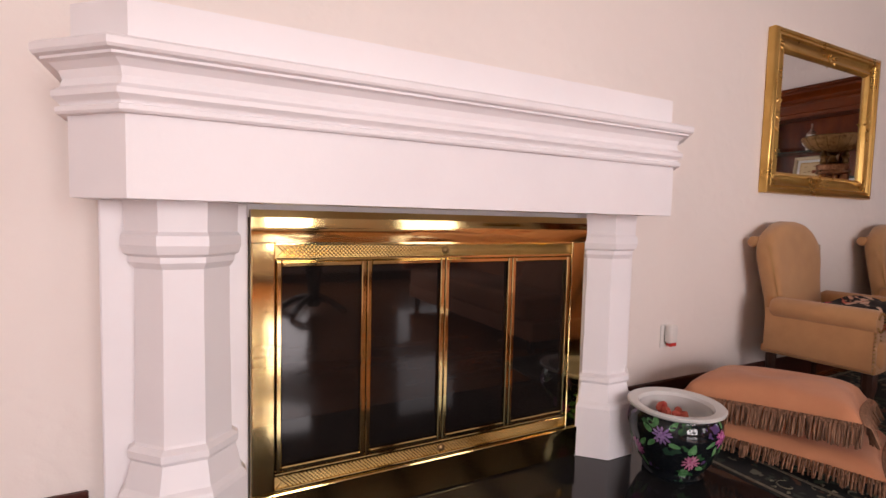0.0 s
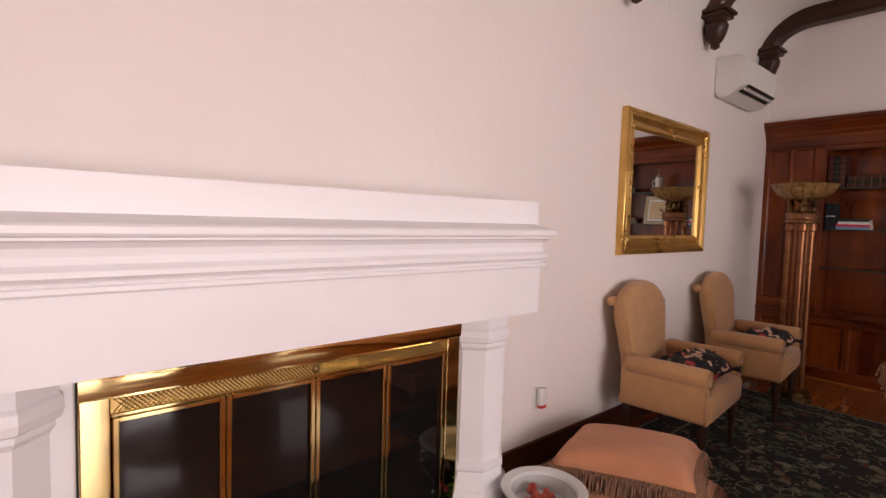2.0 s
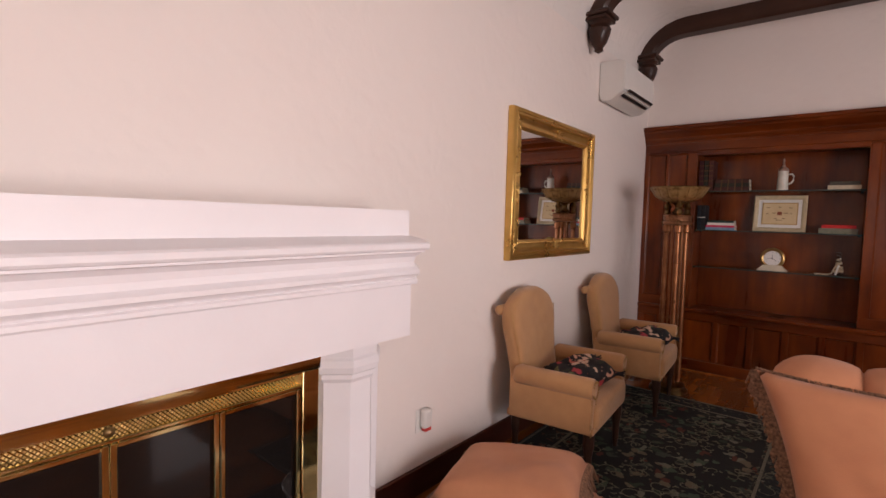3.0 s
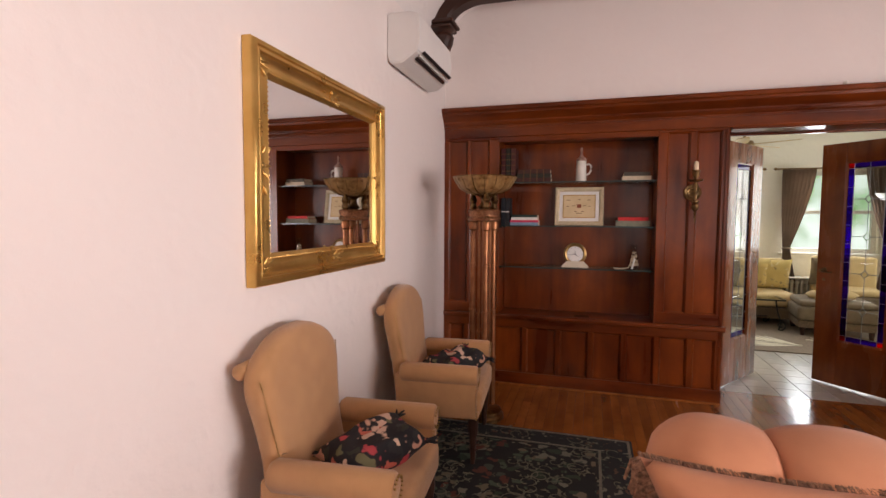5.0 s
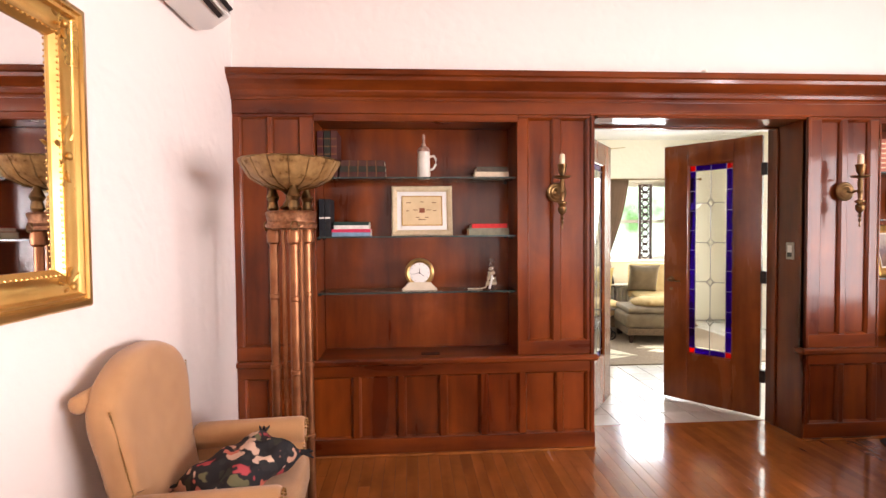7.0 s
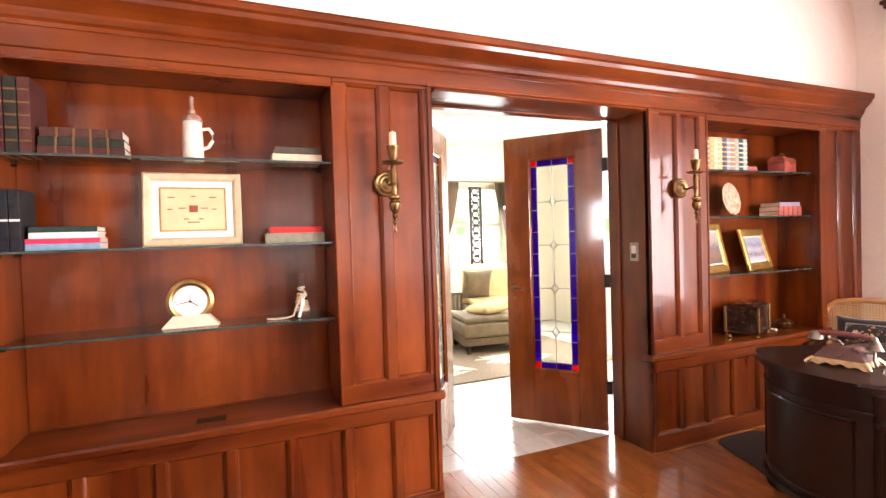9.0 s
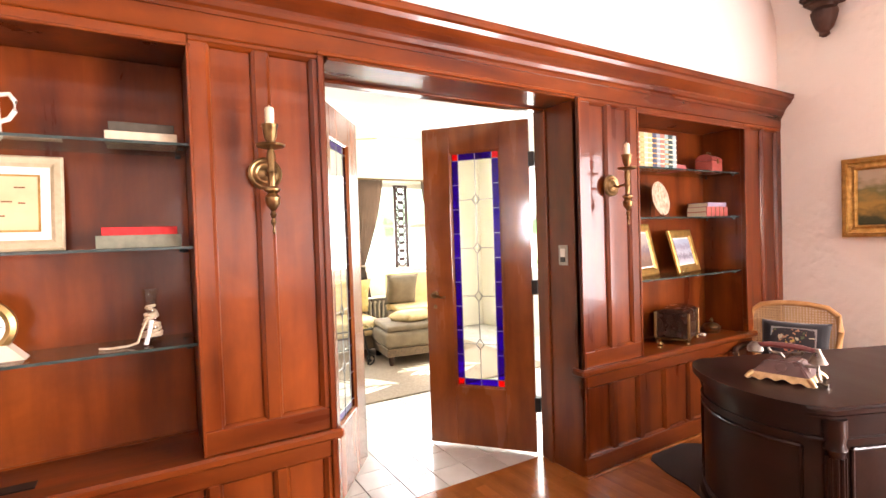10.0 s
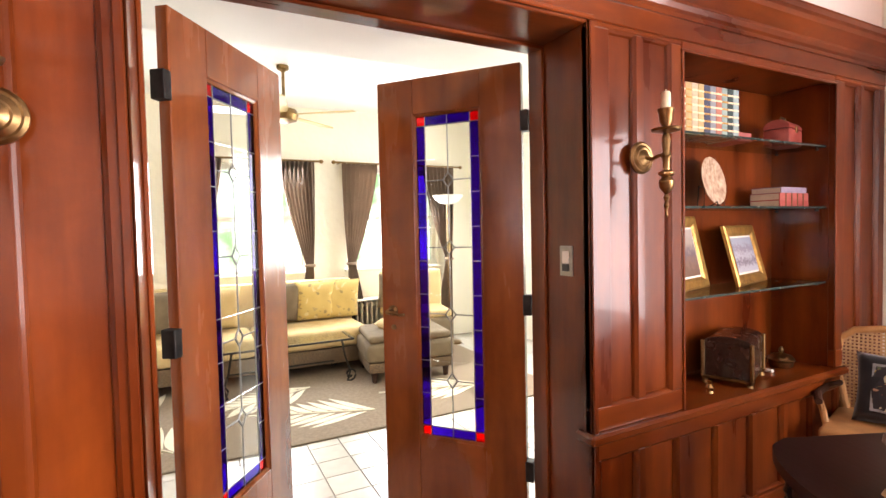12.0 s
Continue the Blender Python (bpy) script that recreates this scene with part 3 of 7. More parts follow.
# ---- fireplace ----
def octagon_column(parent, x, y, z0):
    """An eight-sided column on a flared plinth, with a moulded cap."""
    k = 1 / math.cos(math.pi / 8)
    col = part("column_shaft", lathe(B(), [(r * k, z) for r, z in ((0.122, 0.345), (0.117, 0.37), (0.113, 0.72), (0.113, 0.83))], 8, (x, y, 0), square=True), M_MANTEL, parent)
    part("column_base", lathe(B(), [(r * k, z) for r, z in ((0.158, z0), (0.156, 0.23), (0.152, 0.242), (0.142, 0.255), (0.126, 0.322), (0.134, 0.334), (0.134, 0.352), (0.120, 0.362))], 8, (x, y, 0), square=True), M_MANTEL, col)
    part("column_cap", lathe(B(), [(r * k, z) for r, z in ((0.113, 0.828), (0.125, 0.845), (0.125, 0.86), (0.137, 0.868), (0.143, 0.89), (0.141, 0.915), (0.133, 0.925), (0.135, 0.99), (0.135, 1.003))], 8, (x, y, 0), square=True), M_MANTEL, col)


fp = thing("fireplace_mantel", "white painted fireplace mantel with octagonal columns", "fireplace", pose(0, 0, 0))
FL, FR, FY = 2.668, 4.410, 2.487
CH = 0.12


def canted(x0, x1, y0):
    """The plan of the mantel: its front corners are cut at 45 degrees."""
    return [(x0 - CH, YN + 0.01), (x0 - CH, y0 + CH), (x0, y0), (x1, y0), (x1 + CH, y0 + CH), (x1 + CH, YN + 0.01)]


part("frieze", prism(B(), canted(FL, FR, FY), 0.187, pose(0, 0, 1.003)), M_MANTEL, fp)
part("mantel_step", prism(B(), canted(FL + 0.005, FR + 0.012, FY + 0.027), 0.096, pose(0, 0, 1.342)), M_MANTEL, fp)
cor = [(0, 1.185), (0.018, 1.185), (0.022, 1.19), (0.022, 1.20), (0.012, 1.204), (0.016, 1.21), (0.028, 1.222), (0.028, 1.234), (0.012, 1.246), (0.008, 1.262), (0.014, 1.28), (0.030, 1.293), (0.044, 1.297), (0.044, 1.303), (0.056, 1.306), (0.060, 1.312), (0.060, 1.326), (0.054, 1.332), (-0.03, 1.352), (-0.2, 1.352), (-0.2, 1.185)]
part("mantel_shelf", sweep(B(), cor, canted(FL, FR, FY)), M_MANTEL, fp)
part("mantel_fill", box(B(), FL + 0.1, FR - 0.1, FY + 0.1, YN + 0.01, 1.19, 1.35), M_MANTEL, fp)
for x0, x1 in ((2.583, 2.94), (4.185, 4.50)):
    part("side_pier", box(B(), x0, x1, 2.735, YN + 0.01, 0.0, 1.003, 0.006, 2), M_MANTEL, fp)
part("lintel", box(B(), 2.90, 4.22, 2.745, YN + 0.01, 0.965, 1.003), M_MANTEL, fp)
octagon_column(fp, 2.775, 2.755, 0.03)
octagon_column(fp, 4.325, 2.755, 0.03)
part("firebox", box(B(), 2.941, 4.184, 2.79, YN + 0.01, 0.03, 0.964), surface("soot", (0.006, 0.005, 0.005), (0.012, 0.010, 0.009), 9, 0.95), fp, "sooty black firebox")
hearth = tagged(part("hearth_slab", box(B(), 2.35, 4.62, 1.90, 2.95, -0.01, 0.028, 0.006, 2), M_GRANITE), "polished black granite hearth slab", "hearth", "", "structure")

scr = thing("fireplace_screen", "polished brass fireplace screen with smoked glass doors", "fire screen", pose(0, 0, 0))
SY = 2.70
bm = B()
prism(bm, [(0.0, 0.0)] + [(0.101 + 0.004 * math.sin(math.pi * k / 12), 0.092 * k / 12) for k in range(13)] + [(0.0, 0.092)], 1.240, Matrix(((0, 0, 1, 2.942), (-1, 0, 0, 2.79), (0, 1, 0, 0.895), (0, 0, 0, 1))))
part("top_band", bm, M_BRASS, scr, "bowed bright brass band", smooth=True, sharp=40)
part("bottom_band", box(B(), 2.942, 4.182, SY - 0.014, 2.79, 0.03, 0.15, 0.005, 2), M_BRASS, scr)
for x0, x1 in ((2.942, 3.008), (4.116, 4.182)):
    part("side_band", box(B(), x0, x1, SY - 0.008, 2.79, 0.15, 0.895, 0.004, 2), M_BRASS, scr)


def grille(z0, z1):
    """A strip of diamond lattice with a small boss."""
    g = part("grille", box(B(), 3.008, 4.116, SY + 0.004, SY + 0.02, z0, z1), M_BRASSD, scr, "pierced brass lattice strip")
    bm = B()
    n = 92
    for i in range(n):
        x = 3.014 + 1.096 * i / n
        dx = z1 - z0 - 0.02
        for s in (1, -1):
            xa, xb = (x, x + dx) if s > 0 else (x + dx, x)
            if max(xa, xb) < 4.112:
                tube(bm, [(xa, SY + 0.003, z0 + 0.01), (xb, SY + 0.003, z1 - 0.01)], 0.0016, 4)
    part("lattice", bm, M_BRASS, g)
    bm = B()
    for z in (z0 + 0.004, z1 - 0.004):
        box(bm, 3.008, 4.116, SY - 0.006, SY + 0.01, z - 0.005, z + 0.005, 0.002)
    part("grille_rim", bm, M_BRASS, g)
    part("boss", lathe(B(), [(0.013, 0), (0.013, 0.004), (0.009, 0.008), (0.0, 0.010)], 16, m=pose(3.562, SY, (z0 + z1) / 2, 90)), M_OLDBRASS, g, smooth=True)


grille(0.84, 0.895)
grille(0.15, 0.205)
for x0, x1 in zip((3.010, 3.285, 3.562, 3.838), (3.285, 3.562, 3.838, 4.114)):
    door = part("screen_door", box(B(), x0 + 0.012, x1 - 0.012, SY + 0.010, SY + 0.016, 0.225, 0.825), M_BLACKGLASS, scr, "smoked glass panel")
    bm = B()
    for b in ((x0 + 0.001, x0 + 0.017, 0.208, 0.838), (x1 - 0.017, x1 - 0.001, 0.208, 0.838)):
        box(bm, b[0], b[1], SY - 0.006, SY + 0.02, b[2], b[3], 0.003)
    for z in (0.208, 0.822):
        box(bm, x0 + 0.017, x1 - 0.017, SY - 0.005, SY + 0.02, z, z + 0.016, 0.003)
    part("door_rim", bm, M_BRASS, door, "bright brass door rim")


# ---- gilt mirror ----
def frame_rails(bm, w, h, prof):
    """A picture frame: the profile (inwards, forwards) carried round a rectangle, in the u, v plane."""
    sweep(bm, prof, [(-w / 2, -h / 2), (-w / 2, h / 2), (w / 2, h / 2), (w / 2, -h / 2)], closed=True)


def gilt_frame(name, w, h, wide, deep, m, label, cat, mat, inner_mat, inner_name, inner_label, orn=True):
    ob = thing(name, label, cat, m)
    bm = B()
    pr = [(0, 0), (0, deep * 0.75), (wide * 0.06, deep * 0.95), (wide * 0.2, deep), (wide * 0.23, deep * 0.84), (wide * 0.27, deep * 0.84), (wide * 0.30, deep * 0.93), (wide * 0.35, deep * 0.92), (wide * 0.38, deep * 0.74), (wide * 0.42, deep * 0.62), (wide * 0.62, deep * 0.42), (wide * 0.76, deep * 0.5), (wide * 0.84, deep * 0.62), (wide * 0.9, deep * 0.5), (wide, deep * 0.3), (wide, 0)]
    frame_rails(bm, w, h, pr)
    part("frame", bm, mat, ob, smooth=True, sharp=50)
    part(inner_name, box(B(), -w / 2 + wide * 0.95, w / 2 - wide * 0.95, -h / 2 + wide * 0.95, h / 2 - wide * 0.95, deep * 0.08, deep * 0.2), inner_mat, ob, inner_label)
    if orn:
        bm = B()
        iw, ih = w / 2 - wide * 0.87, h / 2 - wide * 0.87
        for a0, a1 in (((-iw, -ih), (iw, -ih)), ((iw, -ih), (iw, ih)), ((iw, ih), (-iw, ih)), ((-iw, ih), (-iw, -ih))):
            cnt = int(math.hypot(a1[0] - a0[0], a1[1] - a0[1]) / 0.018)
            for k in range(cnt):
                f = k / cnt
                bmesh.ops.create_icosphere(bm, subdivisions=1, radius=0.0042, matrix=Matrix.Translation((a0[0] + (a1[0] - a0[0]) * f, a0[1] + (a1[1] - a0[1]) * f, deep * 0.58)))
        tagged(part("beading", bm, mat, ob, "row of gilt beads", smooth=True), kind="stuff")
        for (u, v) in ((0, h / 2), (0, -h / 2), (w / 2, 0), (-w / 2, 0), (w / 2, h / 2), (w / 2, -h / 2), (-w / 2, h / 2), (-w / 2, -h / 2)):
            bm = B()
            cu, cv = u - math.copysign(wide * 0.55, u) * (u != 0), v - math.copysign(wide * 0.55, v) * (v != 0)
            for k in range(11):
                a = 2 * math.pi * k / 11
                rr = wide * (0.22 + 0.14 * (k % 2))
                su = 2.3 if u == 0 else 1.0
                sv = 2.3 if v == 0 else 1.0
                turn = math.atan2(sv * math.sin(a), su * math.cos(a))
                bmesh.ops.create_icosphere(bm, subdivisions=1, radius=wide * 0.13, matrix=Matrix.LocRotScale((cu + rr * su * math.cos(a), cv + rr * sv * math.sin(a), deep * 0.5), Euler((0, -0.35, turn)), (1.5, 0.42, 0.5)))
            bmesh.ops.create_icosphere(bm, subdivisions=2, radius=wide * 0.10, matrix=Matrix.LocRotScale((cu, cv, deep * 0.58), None, (1, 1, 0.8)))
            tagged(part("ornament", bm, M_GOLDD, ob, "moulded leaf ornament", smooth=True), kind="stuff")
    return ob


NORTHFACE = lambda x, z, y=YN: Matrix(((1, 0, 0, x), (0, 0, -1, y), (0, 1, 0, z), (0, 0, 0, 1)))
SOUTHFACE = lambda x, z, y=YS: Matrix(((-1, 0, 0, x), (0, 0, 1, y), (0, 1, 0, z), (0, 0, 0, 1)))
EASTFACE = lambda y, z, x=XF: Matrix(((0, 0, -1, x), (-1, 0, 0, y), (0, 1, 0, z), (0, 0, 0, 1)))
gilt_frame("wall_mirror", 1.222, 0.938, 0.125, 0.05, NORTHFACE(6.352, 1.635, YN - 0.004), "large mirror in an ornate gilt frame on the wall", "mirror", M_GOLD, M_MIRROR, "mirror_glass", "silvered mirror glass")

# ---- air conditioner ----
ac = thing("air_conditioner", "white wall-mounted split air conditioner", "air conditioner", pose(7.475, YN, 2.40))
prof = [(0, 0.05), (0, 0.31), (0.16, 0.31), (0.205, 0.29), (0.215, 0.17), (0.20, 0.07), (0.10, 0.0), (0.02, 0.0)]
bm = B()
prism(bm, prof, 0.74, Matrix(((0, 0, 1, -0.37), (-1, 0, 0, 0), (0, 1, 0, 0), (0, 0, 0, 1))))
bmesh.ops.bevel(bm, geom=bm.edges[:], offset=0.008, segments=2, affect="EDGES")
part("body", bm, M_WHITEPL, ac, smooth=True)
for k in range(2):
    d = 0.045 + 0.05 * k
    bm = box(B(), -0.30, 0.30, -0.011, 0.011, -0.003, 0.004)
    bmesh.ops.transform(bm, matrix=pose(0, -0.125 - d, 0.012 + d * 0.62, -34), verts=bm.verts[:])
    part("air_slot", bm, M_BLACKPL, ac, "dark air outlet slot")
bm = box(B(), -0.30, 0.30, -0.006, 0.006, -0.008, 0.004)
bmesh.ops.transform(bm, matrix=pose(0, -0.197, 0.052, -34), verts=bm.verts[:])
part("louvre", bm, M_WHITEPL, ac)
# plug-in freshener
pl = thing("plug_in_freshener", "white plug-in air freshener with red liquid", "air freshener", NORTHFACE(5.005, 0.385))
part("socket_plate", box(B(), -0.036, 0.036, -0.06, 0.06, 0, 0.006, 0.003, 2), M_WHITEPL, pl)
part("freshener_body", box(B(), -0.015, 0.045, -0.035, 0.062, 0.006, 0.05, 0.014, 3), M_WHITEPL, pl, smooth=True)
part("refill", box(B(), -0.008, 0.04, -0.05, -0.018, 0.016, 0.046, 0.006, 2), M_RED, pl, "red liquid refill")


# ---- armchairs ----
def armchair(m):
    """An upholstered armchair with a shaped high back and scrolled arms; it faces -y, its back is at y = 0."""
    ob = thing("armchair", "tan upholstered armchair with shaped high back against the wall", "armchair", m, "armchairs by the wall")
    bm = box(B(), -0.30, 0.30, -0.60, -0.10, 0.30, 0.445, 0.035, 3)
    part("seat", bm, M_TAN, ob, smooth=True)
    part("seat_rail", box(B(), -0.325, 0.325, -0.585, -0.08, 0.285, 0.33, 0.012, 2), M_TAN, ob, smooth=True)
    half = [(0.0, 1.0), (0.07, 0.997), (0.13, 0.983), (0.18, 0.962), (0.222, 0.938), (0.255, 0.91), (0.28, 0.875), (0.29, 0.83), (0.283, 0.78), (0.268, 0.72), (0.252, 0.63), (0.245, 0.54), (0.25, 0.44), (0.25, 0.30)]
    pts = [(-u, v) for u, v in half[::-1]] + half[1:]
    outline = []
    for k in range(len(pts) - 1):
        p0, p1, p2, p3 = (Vector(pts[max(0, min(len(pts) - 1, k + d))]) for d in (-1, 0, 1, 2))
        for s in (0.0, 0.25, 0.5, 0.75):
            outline.append(0.5 * ((2 * p1) + (p2 - p0) * s + (2 * p0 - 5 * p1 + 4 * p2 - p3) * s * s + (3 * p1 - p0 - 3 * p2 + p3) * s ** 3))
    outline.append(Vector(pts[-1]))
    bm = B()
    rings = []
    for d, inset in ((0.0, 0.05), (0.0, 0.024), (0.008, 0.008), (0.022, 0.0), (0.055, 0.0), (0.075, 0.006), (0.088, 0.022), (0.098, 0.06), (0.104, 0.13)):
        rings.append([bm.verts.new((1.10 * p.x * (1 - inset / 0.30), -0.17 + (1.0 - p.y) * -0.13 + 0.13 + 0.045 - d, p.y - inset * (1 if p.y > 0.6 else 0.2))) for p in outline])
    for a, b_ in zip(rings, rings[1:]):
        for k in range(len(outline)):
            q = (k + 1) % len(outline)
            bm.faces.new((a[k], a[q], b_[q], b_[k]))
    bm.faces.new(rings[0])
    bm.faces.new(rings[-1][::-1])
    part("backrest", bm, M_TAN, ob, smooth=True, sharp=60)
    part("back_scroll", lathe(B(), [(0.0, -0.300), (0.020, -0.298), (0.030, -0.288), (0.030, 0.288), (0.020, 0.298), (0.0, 0.300)], 18, m=pose(0, 0.006, 0.882, 0, 90, 0)), M_TAN, ob, smooth=True, sharp=60)
    for s in (-1, 1):
        bm = B()
        for k in range(30):
            f = k / 29
            z = 0.86 - 0.30 * f
            bmesh.ops.create_icosphere(bm, subdivisions=1, radius=0.0045, matrix=Matrix.Translation((s * 1.10 * (0.284 - 0.05 * f), -0.17 + (1.0 - z) * -0.13 + 0.13 + 0.045 - 0.078, z)))
        part("back_nail_heads", bm, M_STUD, ob, "row of brass upholstery nails")
        bm = box(B(), min(s * 0.265, s * 0.345), max(s * 0.265, s * 0.345), -0.575, -0.10, 0.30, 0.53, 0.012, 2)
        arm = part("arm", bm, M_TAN, ob, smooth=True)
        bm = B()
        lathe(bm, [(0.02, 0), (0.05, 0.006), (0.058, 0.02), (0.058, 0.44), (0.045, 0.46)], 18, m=pose(s * 0.305, -0.585, 0.535, -90))
        part("arm_roll", bm, M_TAN, arm, smooth=True)
        bm = B()
        for k in range(16):
            a = radians(-60 + 300 * k / 15)
            bmesh.ops.create_icosphere(bm, subdivisions=1, radius=0.0055, matrix=Matrix.Translation((s * 0.305 + 0.044 * math.sin(a), -0.586, 0.535 + 0.044 * math.cos(a))))
        for k in range(11):
            for dx in (-0.036, 0.036):
                bmesh.ops.create_icosphere(bm, subdivisions=1, radius=0.005, matrix=Matrix.Translation((s * 0.305 + dx, -0.577, 0.485 - 0.019 * k)))
        part("nail_heads", bm, M_STUD, arm, "brass upholstery nails")
    for s in (-1, 1):
        for y, r0 in ((-0.55, 0.024), (-0.12, 0.02)):
            part("leg", lathe(B(), [(r0 * 0.55, 0.01), (r0 * 0.7, 0.06), (r0 * 0.9, 0.16), (r0 * 1.3, 0.22), (r0 * 1.3, 0.29)], 10, (s * 0.28, y, 0)), M_BEAM, ob, "dark turned wooden leg", smooth=True)
    return ob


chair_a = armchair(pose(5.90, 2.90, 0.0, 0, 0, 5))
chair_b = copy_thing(chair_a, pose(7.13, 2.90, 0.0, 0, 0, 5))


def floral_cushion(m, seed):
    ob = tagged(part("scatter_cushion", pillow(B(), 0.40, 0.25, 0.13, Matrix.Identity(4), 16, 0.55, 0.035, seed), M_FLORAL, smooth=True, sharp=80), "black floral print cushion slumped on the armchair seat", "cushion", "floral cushions")
    ob.matrix_world = m
    rnd = random.Random(seed)
    for c in range(4):
        bm = B()
        cu, cv = (0.20, 0.125) if c == 0 else (-0.20, 0.125) if c == 1 else (0.20, -0.125) if c == 2 else (-0.20, -0.125)
        for k in range(7):
            a = math.atan2(cv, cu) + rnd.uniform(-0.7, 0.7)
            d = rnd.uniform(0.02, 0.05)
            tube(bm, [(cu * 0.95, cv * 0.93, 0), (cu * 0.95 + d * math.cos(a), cv * 0.93 + d * math.sin(a), rnd.uniform(-0.02, 0.02))], 0.008, 5, [1, 0.4])
        bmesh.ops.create_icosphere(bm, subdivisions=1, radius=0.014, matrix=Matrix.Translation((cu * 0.95, cv * 0.93, 0)))
        part("ruffle", bm, M_FLORAL, ob, smooth=True)
    return ob


floral_cushion(pose(5.94, 2.52, 0.515, 6, -9, -36), 1)
floral_cushion(pose(7.17, 2.52, 0.515, 6, -9, -36), 5)


# ---- things on the shelves ----
def shelves(y0, y1, heights):
    for z in heights:
        ob = thing("glass_shelf", "clear glass shelf in the panelled recess", "shelf", pose(8.55, (y0 + y1) / 2, z), "glass shelves")
        p = part("glass", box(B(), -0.13, 0.13, -(y1 - y0) / 2 + 0.006, (y1 - y0) / 2 - 0.006, -0.010, 0.0), M_SHELFGLASS, ob)
        p.visible_shadow = False
        part("glass_edge", box(B(), -0.1325, -0.130, -(y1 - y0) / 2 + 0.006, (y1 - y0) / 2 - 0.006, -0.010, 0.0), M_SHEDGE, ob, "dark green glass edge")
        for s in (-1, 1):
            for x in (-0.10, 0.10):
                part("shelf_pin", lathe(B(), [(0.006, 0.0), (0.006, 0.02)], 8, m=pose(x, s * ((y1 - y0) / 2 - 0.02), -0.017, s * 90 if s < 0 else -90)), M_IRON, ob)


M_SHEDGE = surface("glass_edge_green", (0.012, 0.028, 0.024), (0.03, 0.05, 0.045), 20, 0.2)
LZ = (1.022, 1.375, 1.745)
RZ = (1.065, 1.458, 1.775)
shelves(1.205, 2.465, LZ)
shelves(-2.375, -1.20, RZ)
M_PAGE = surface("page_edges", (0.55, 0.48, 0.36), (0.66, 0.58, 0.45), 120, 0.9, stretch=(1, 1, 20))
COVERS = {}


def cover(c):
    if c not in COVERS:
        COVERS[c] = surface("book_cloth", c, tuple(min(1, v * 1.35 + 0.01) for v in c), 30, 0.55, bump=0.2, bscale=200, spec=0.2)
    return COVERS[c]


def book(label, thick, tall, deep, c, m, bands=0, band_mat=None):
    """A book standing upright: spine towards -x, thickness along y, height along z."""
    ob = thing("book", label, "book", m, "books on the shelves")
    bm = B()
    box(bm, 0, deep, -thick / 2, -thick / 2 + 0.003, 0, tall)
    box(bm, 0, deep, thick / 2 - 0.003, thick / 2, 0, tall)
    box(bm, -0.004, 0.002, -thick / 2, thick / 2, 0, tall, 0.0015)
    part("cover", bm, cover(c), ob)
    part("page_block", box(B(), 0.003, deep - 0.004, -thick / 2 + 0.003, thick / 2 - 0.003, 0.003, tall - 0.003), M_PAGE, ob)
    for k in range(bands):
        z = tall * (k + 1) / (bands + 1)
        part("spine_band", box(B(), -0.0065, -0.003, -thick / 2, thick / 2, z - 0.004, z + 0.004, 0.001), band_mat or cover((0.12, 0.060, 0.022)), ob, "gilt spine band")
    return ob


def lying(x, y, z):
    """Pose of a book that lies flat with its spine to the room, its length along y; y is its middle."""
    return Matrix(((1, 0, 0, x), (0, 0, 1, y), (0, -1, 0, z), (0, 0, 0, 1)))


def stack(y0, y1, z, items, x=8.47):
    for c, t, lab, inset in items:
        L = y1 - y0 - inset
        book(lab, t, L, 0.15, c, lying(x + inset * 0.1, y0 + inset * 0.4, z + t / 2), 4 if "leather" in lab else 0)
        z += t


for y, c in ((2.437, (0.045, 0.008, 0.010)), (2.395, (0.014, 0.015, 0.010)), (2.353, (0.060, 0.018, 0.014))):
    book("old leather-bound book with gilt bands standing upright", 0.038, 0.29, 0.19, c, pose(8.45, y, LZ[2]), 5)
stack(2.035, 2.325, LZ[2], [((0.050, 0.014, 0.011), 0.037, "old brown leather book lying flat", 0.0), ((0.016, 0.018, 0.011), 0.036, "dark green leather book lying flat", 0.005), ((0.055, 0.020, 0.014), 0.037, "brown leather book with gilt bands on a pile", 0.015)])
stack(1.245, 1.465, LZ[2], [((0.50, 0.42, 0.30), 0.038, "pale cloth book lying flat", 0.0), ((0.06, 0.05, 0.035), 0.032, "dark brown book on top of another", 0.02)])
for y, c in ((2.435, (0.010, 0.012, 0.016)), (2.398, (0.012, 0.012, 0.014))):
    b = book("black hardback book standing upright", 0.034, 0.235, 0.16, c, pose(8.45, y, LZ[1]), 1, M_WHITEPL)
stack(2.135, 2.378, LZ[1], [((0.16, 0.26, 0.36), 0.026, "blue-grey book at the foot of a pile", 0.0), ((0.50, 0.03, 0.08), 0.020, "crimson book in a pile", 0.0), ((0.62, 0.60, 0.56), 0.024, "white book in a pile", 0.02), ((0.015, 0.035, 0.028), 0.022, "dark green book on top of a pile", 0.02)])
stack(1.245, 1.505, LZ[1], [((0.17, 0.17, 0.12), 0.046, "olive grey book lying flat", 0.0), ((0.45, 0.02, 0.02), 0.028, "thin red book on top of another", 0.03)])

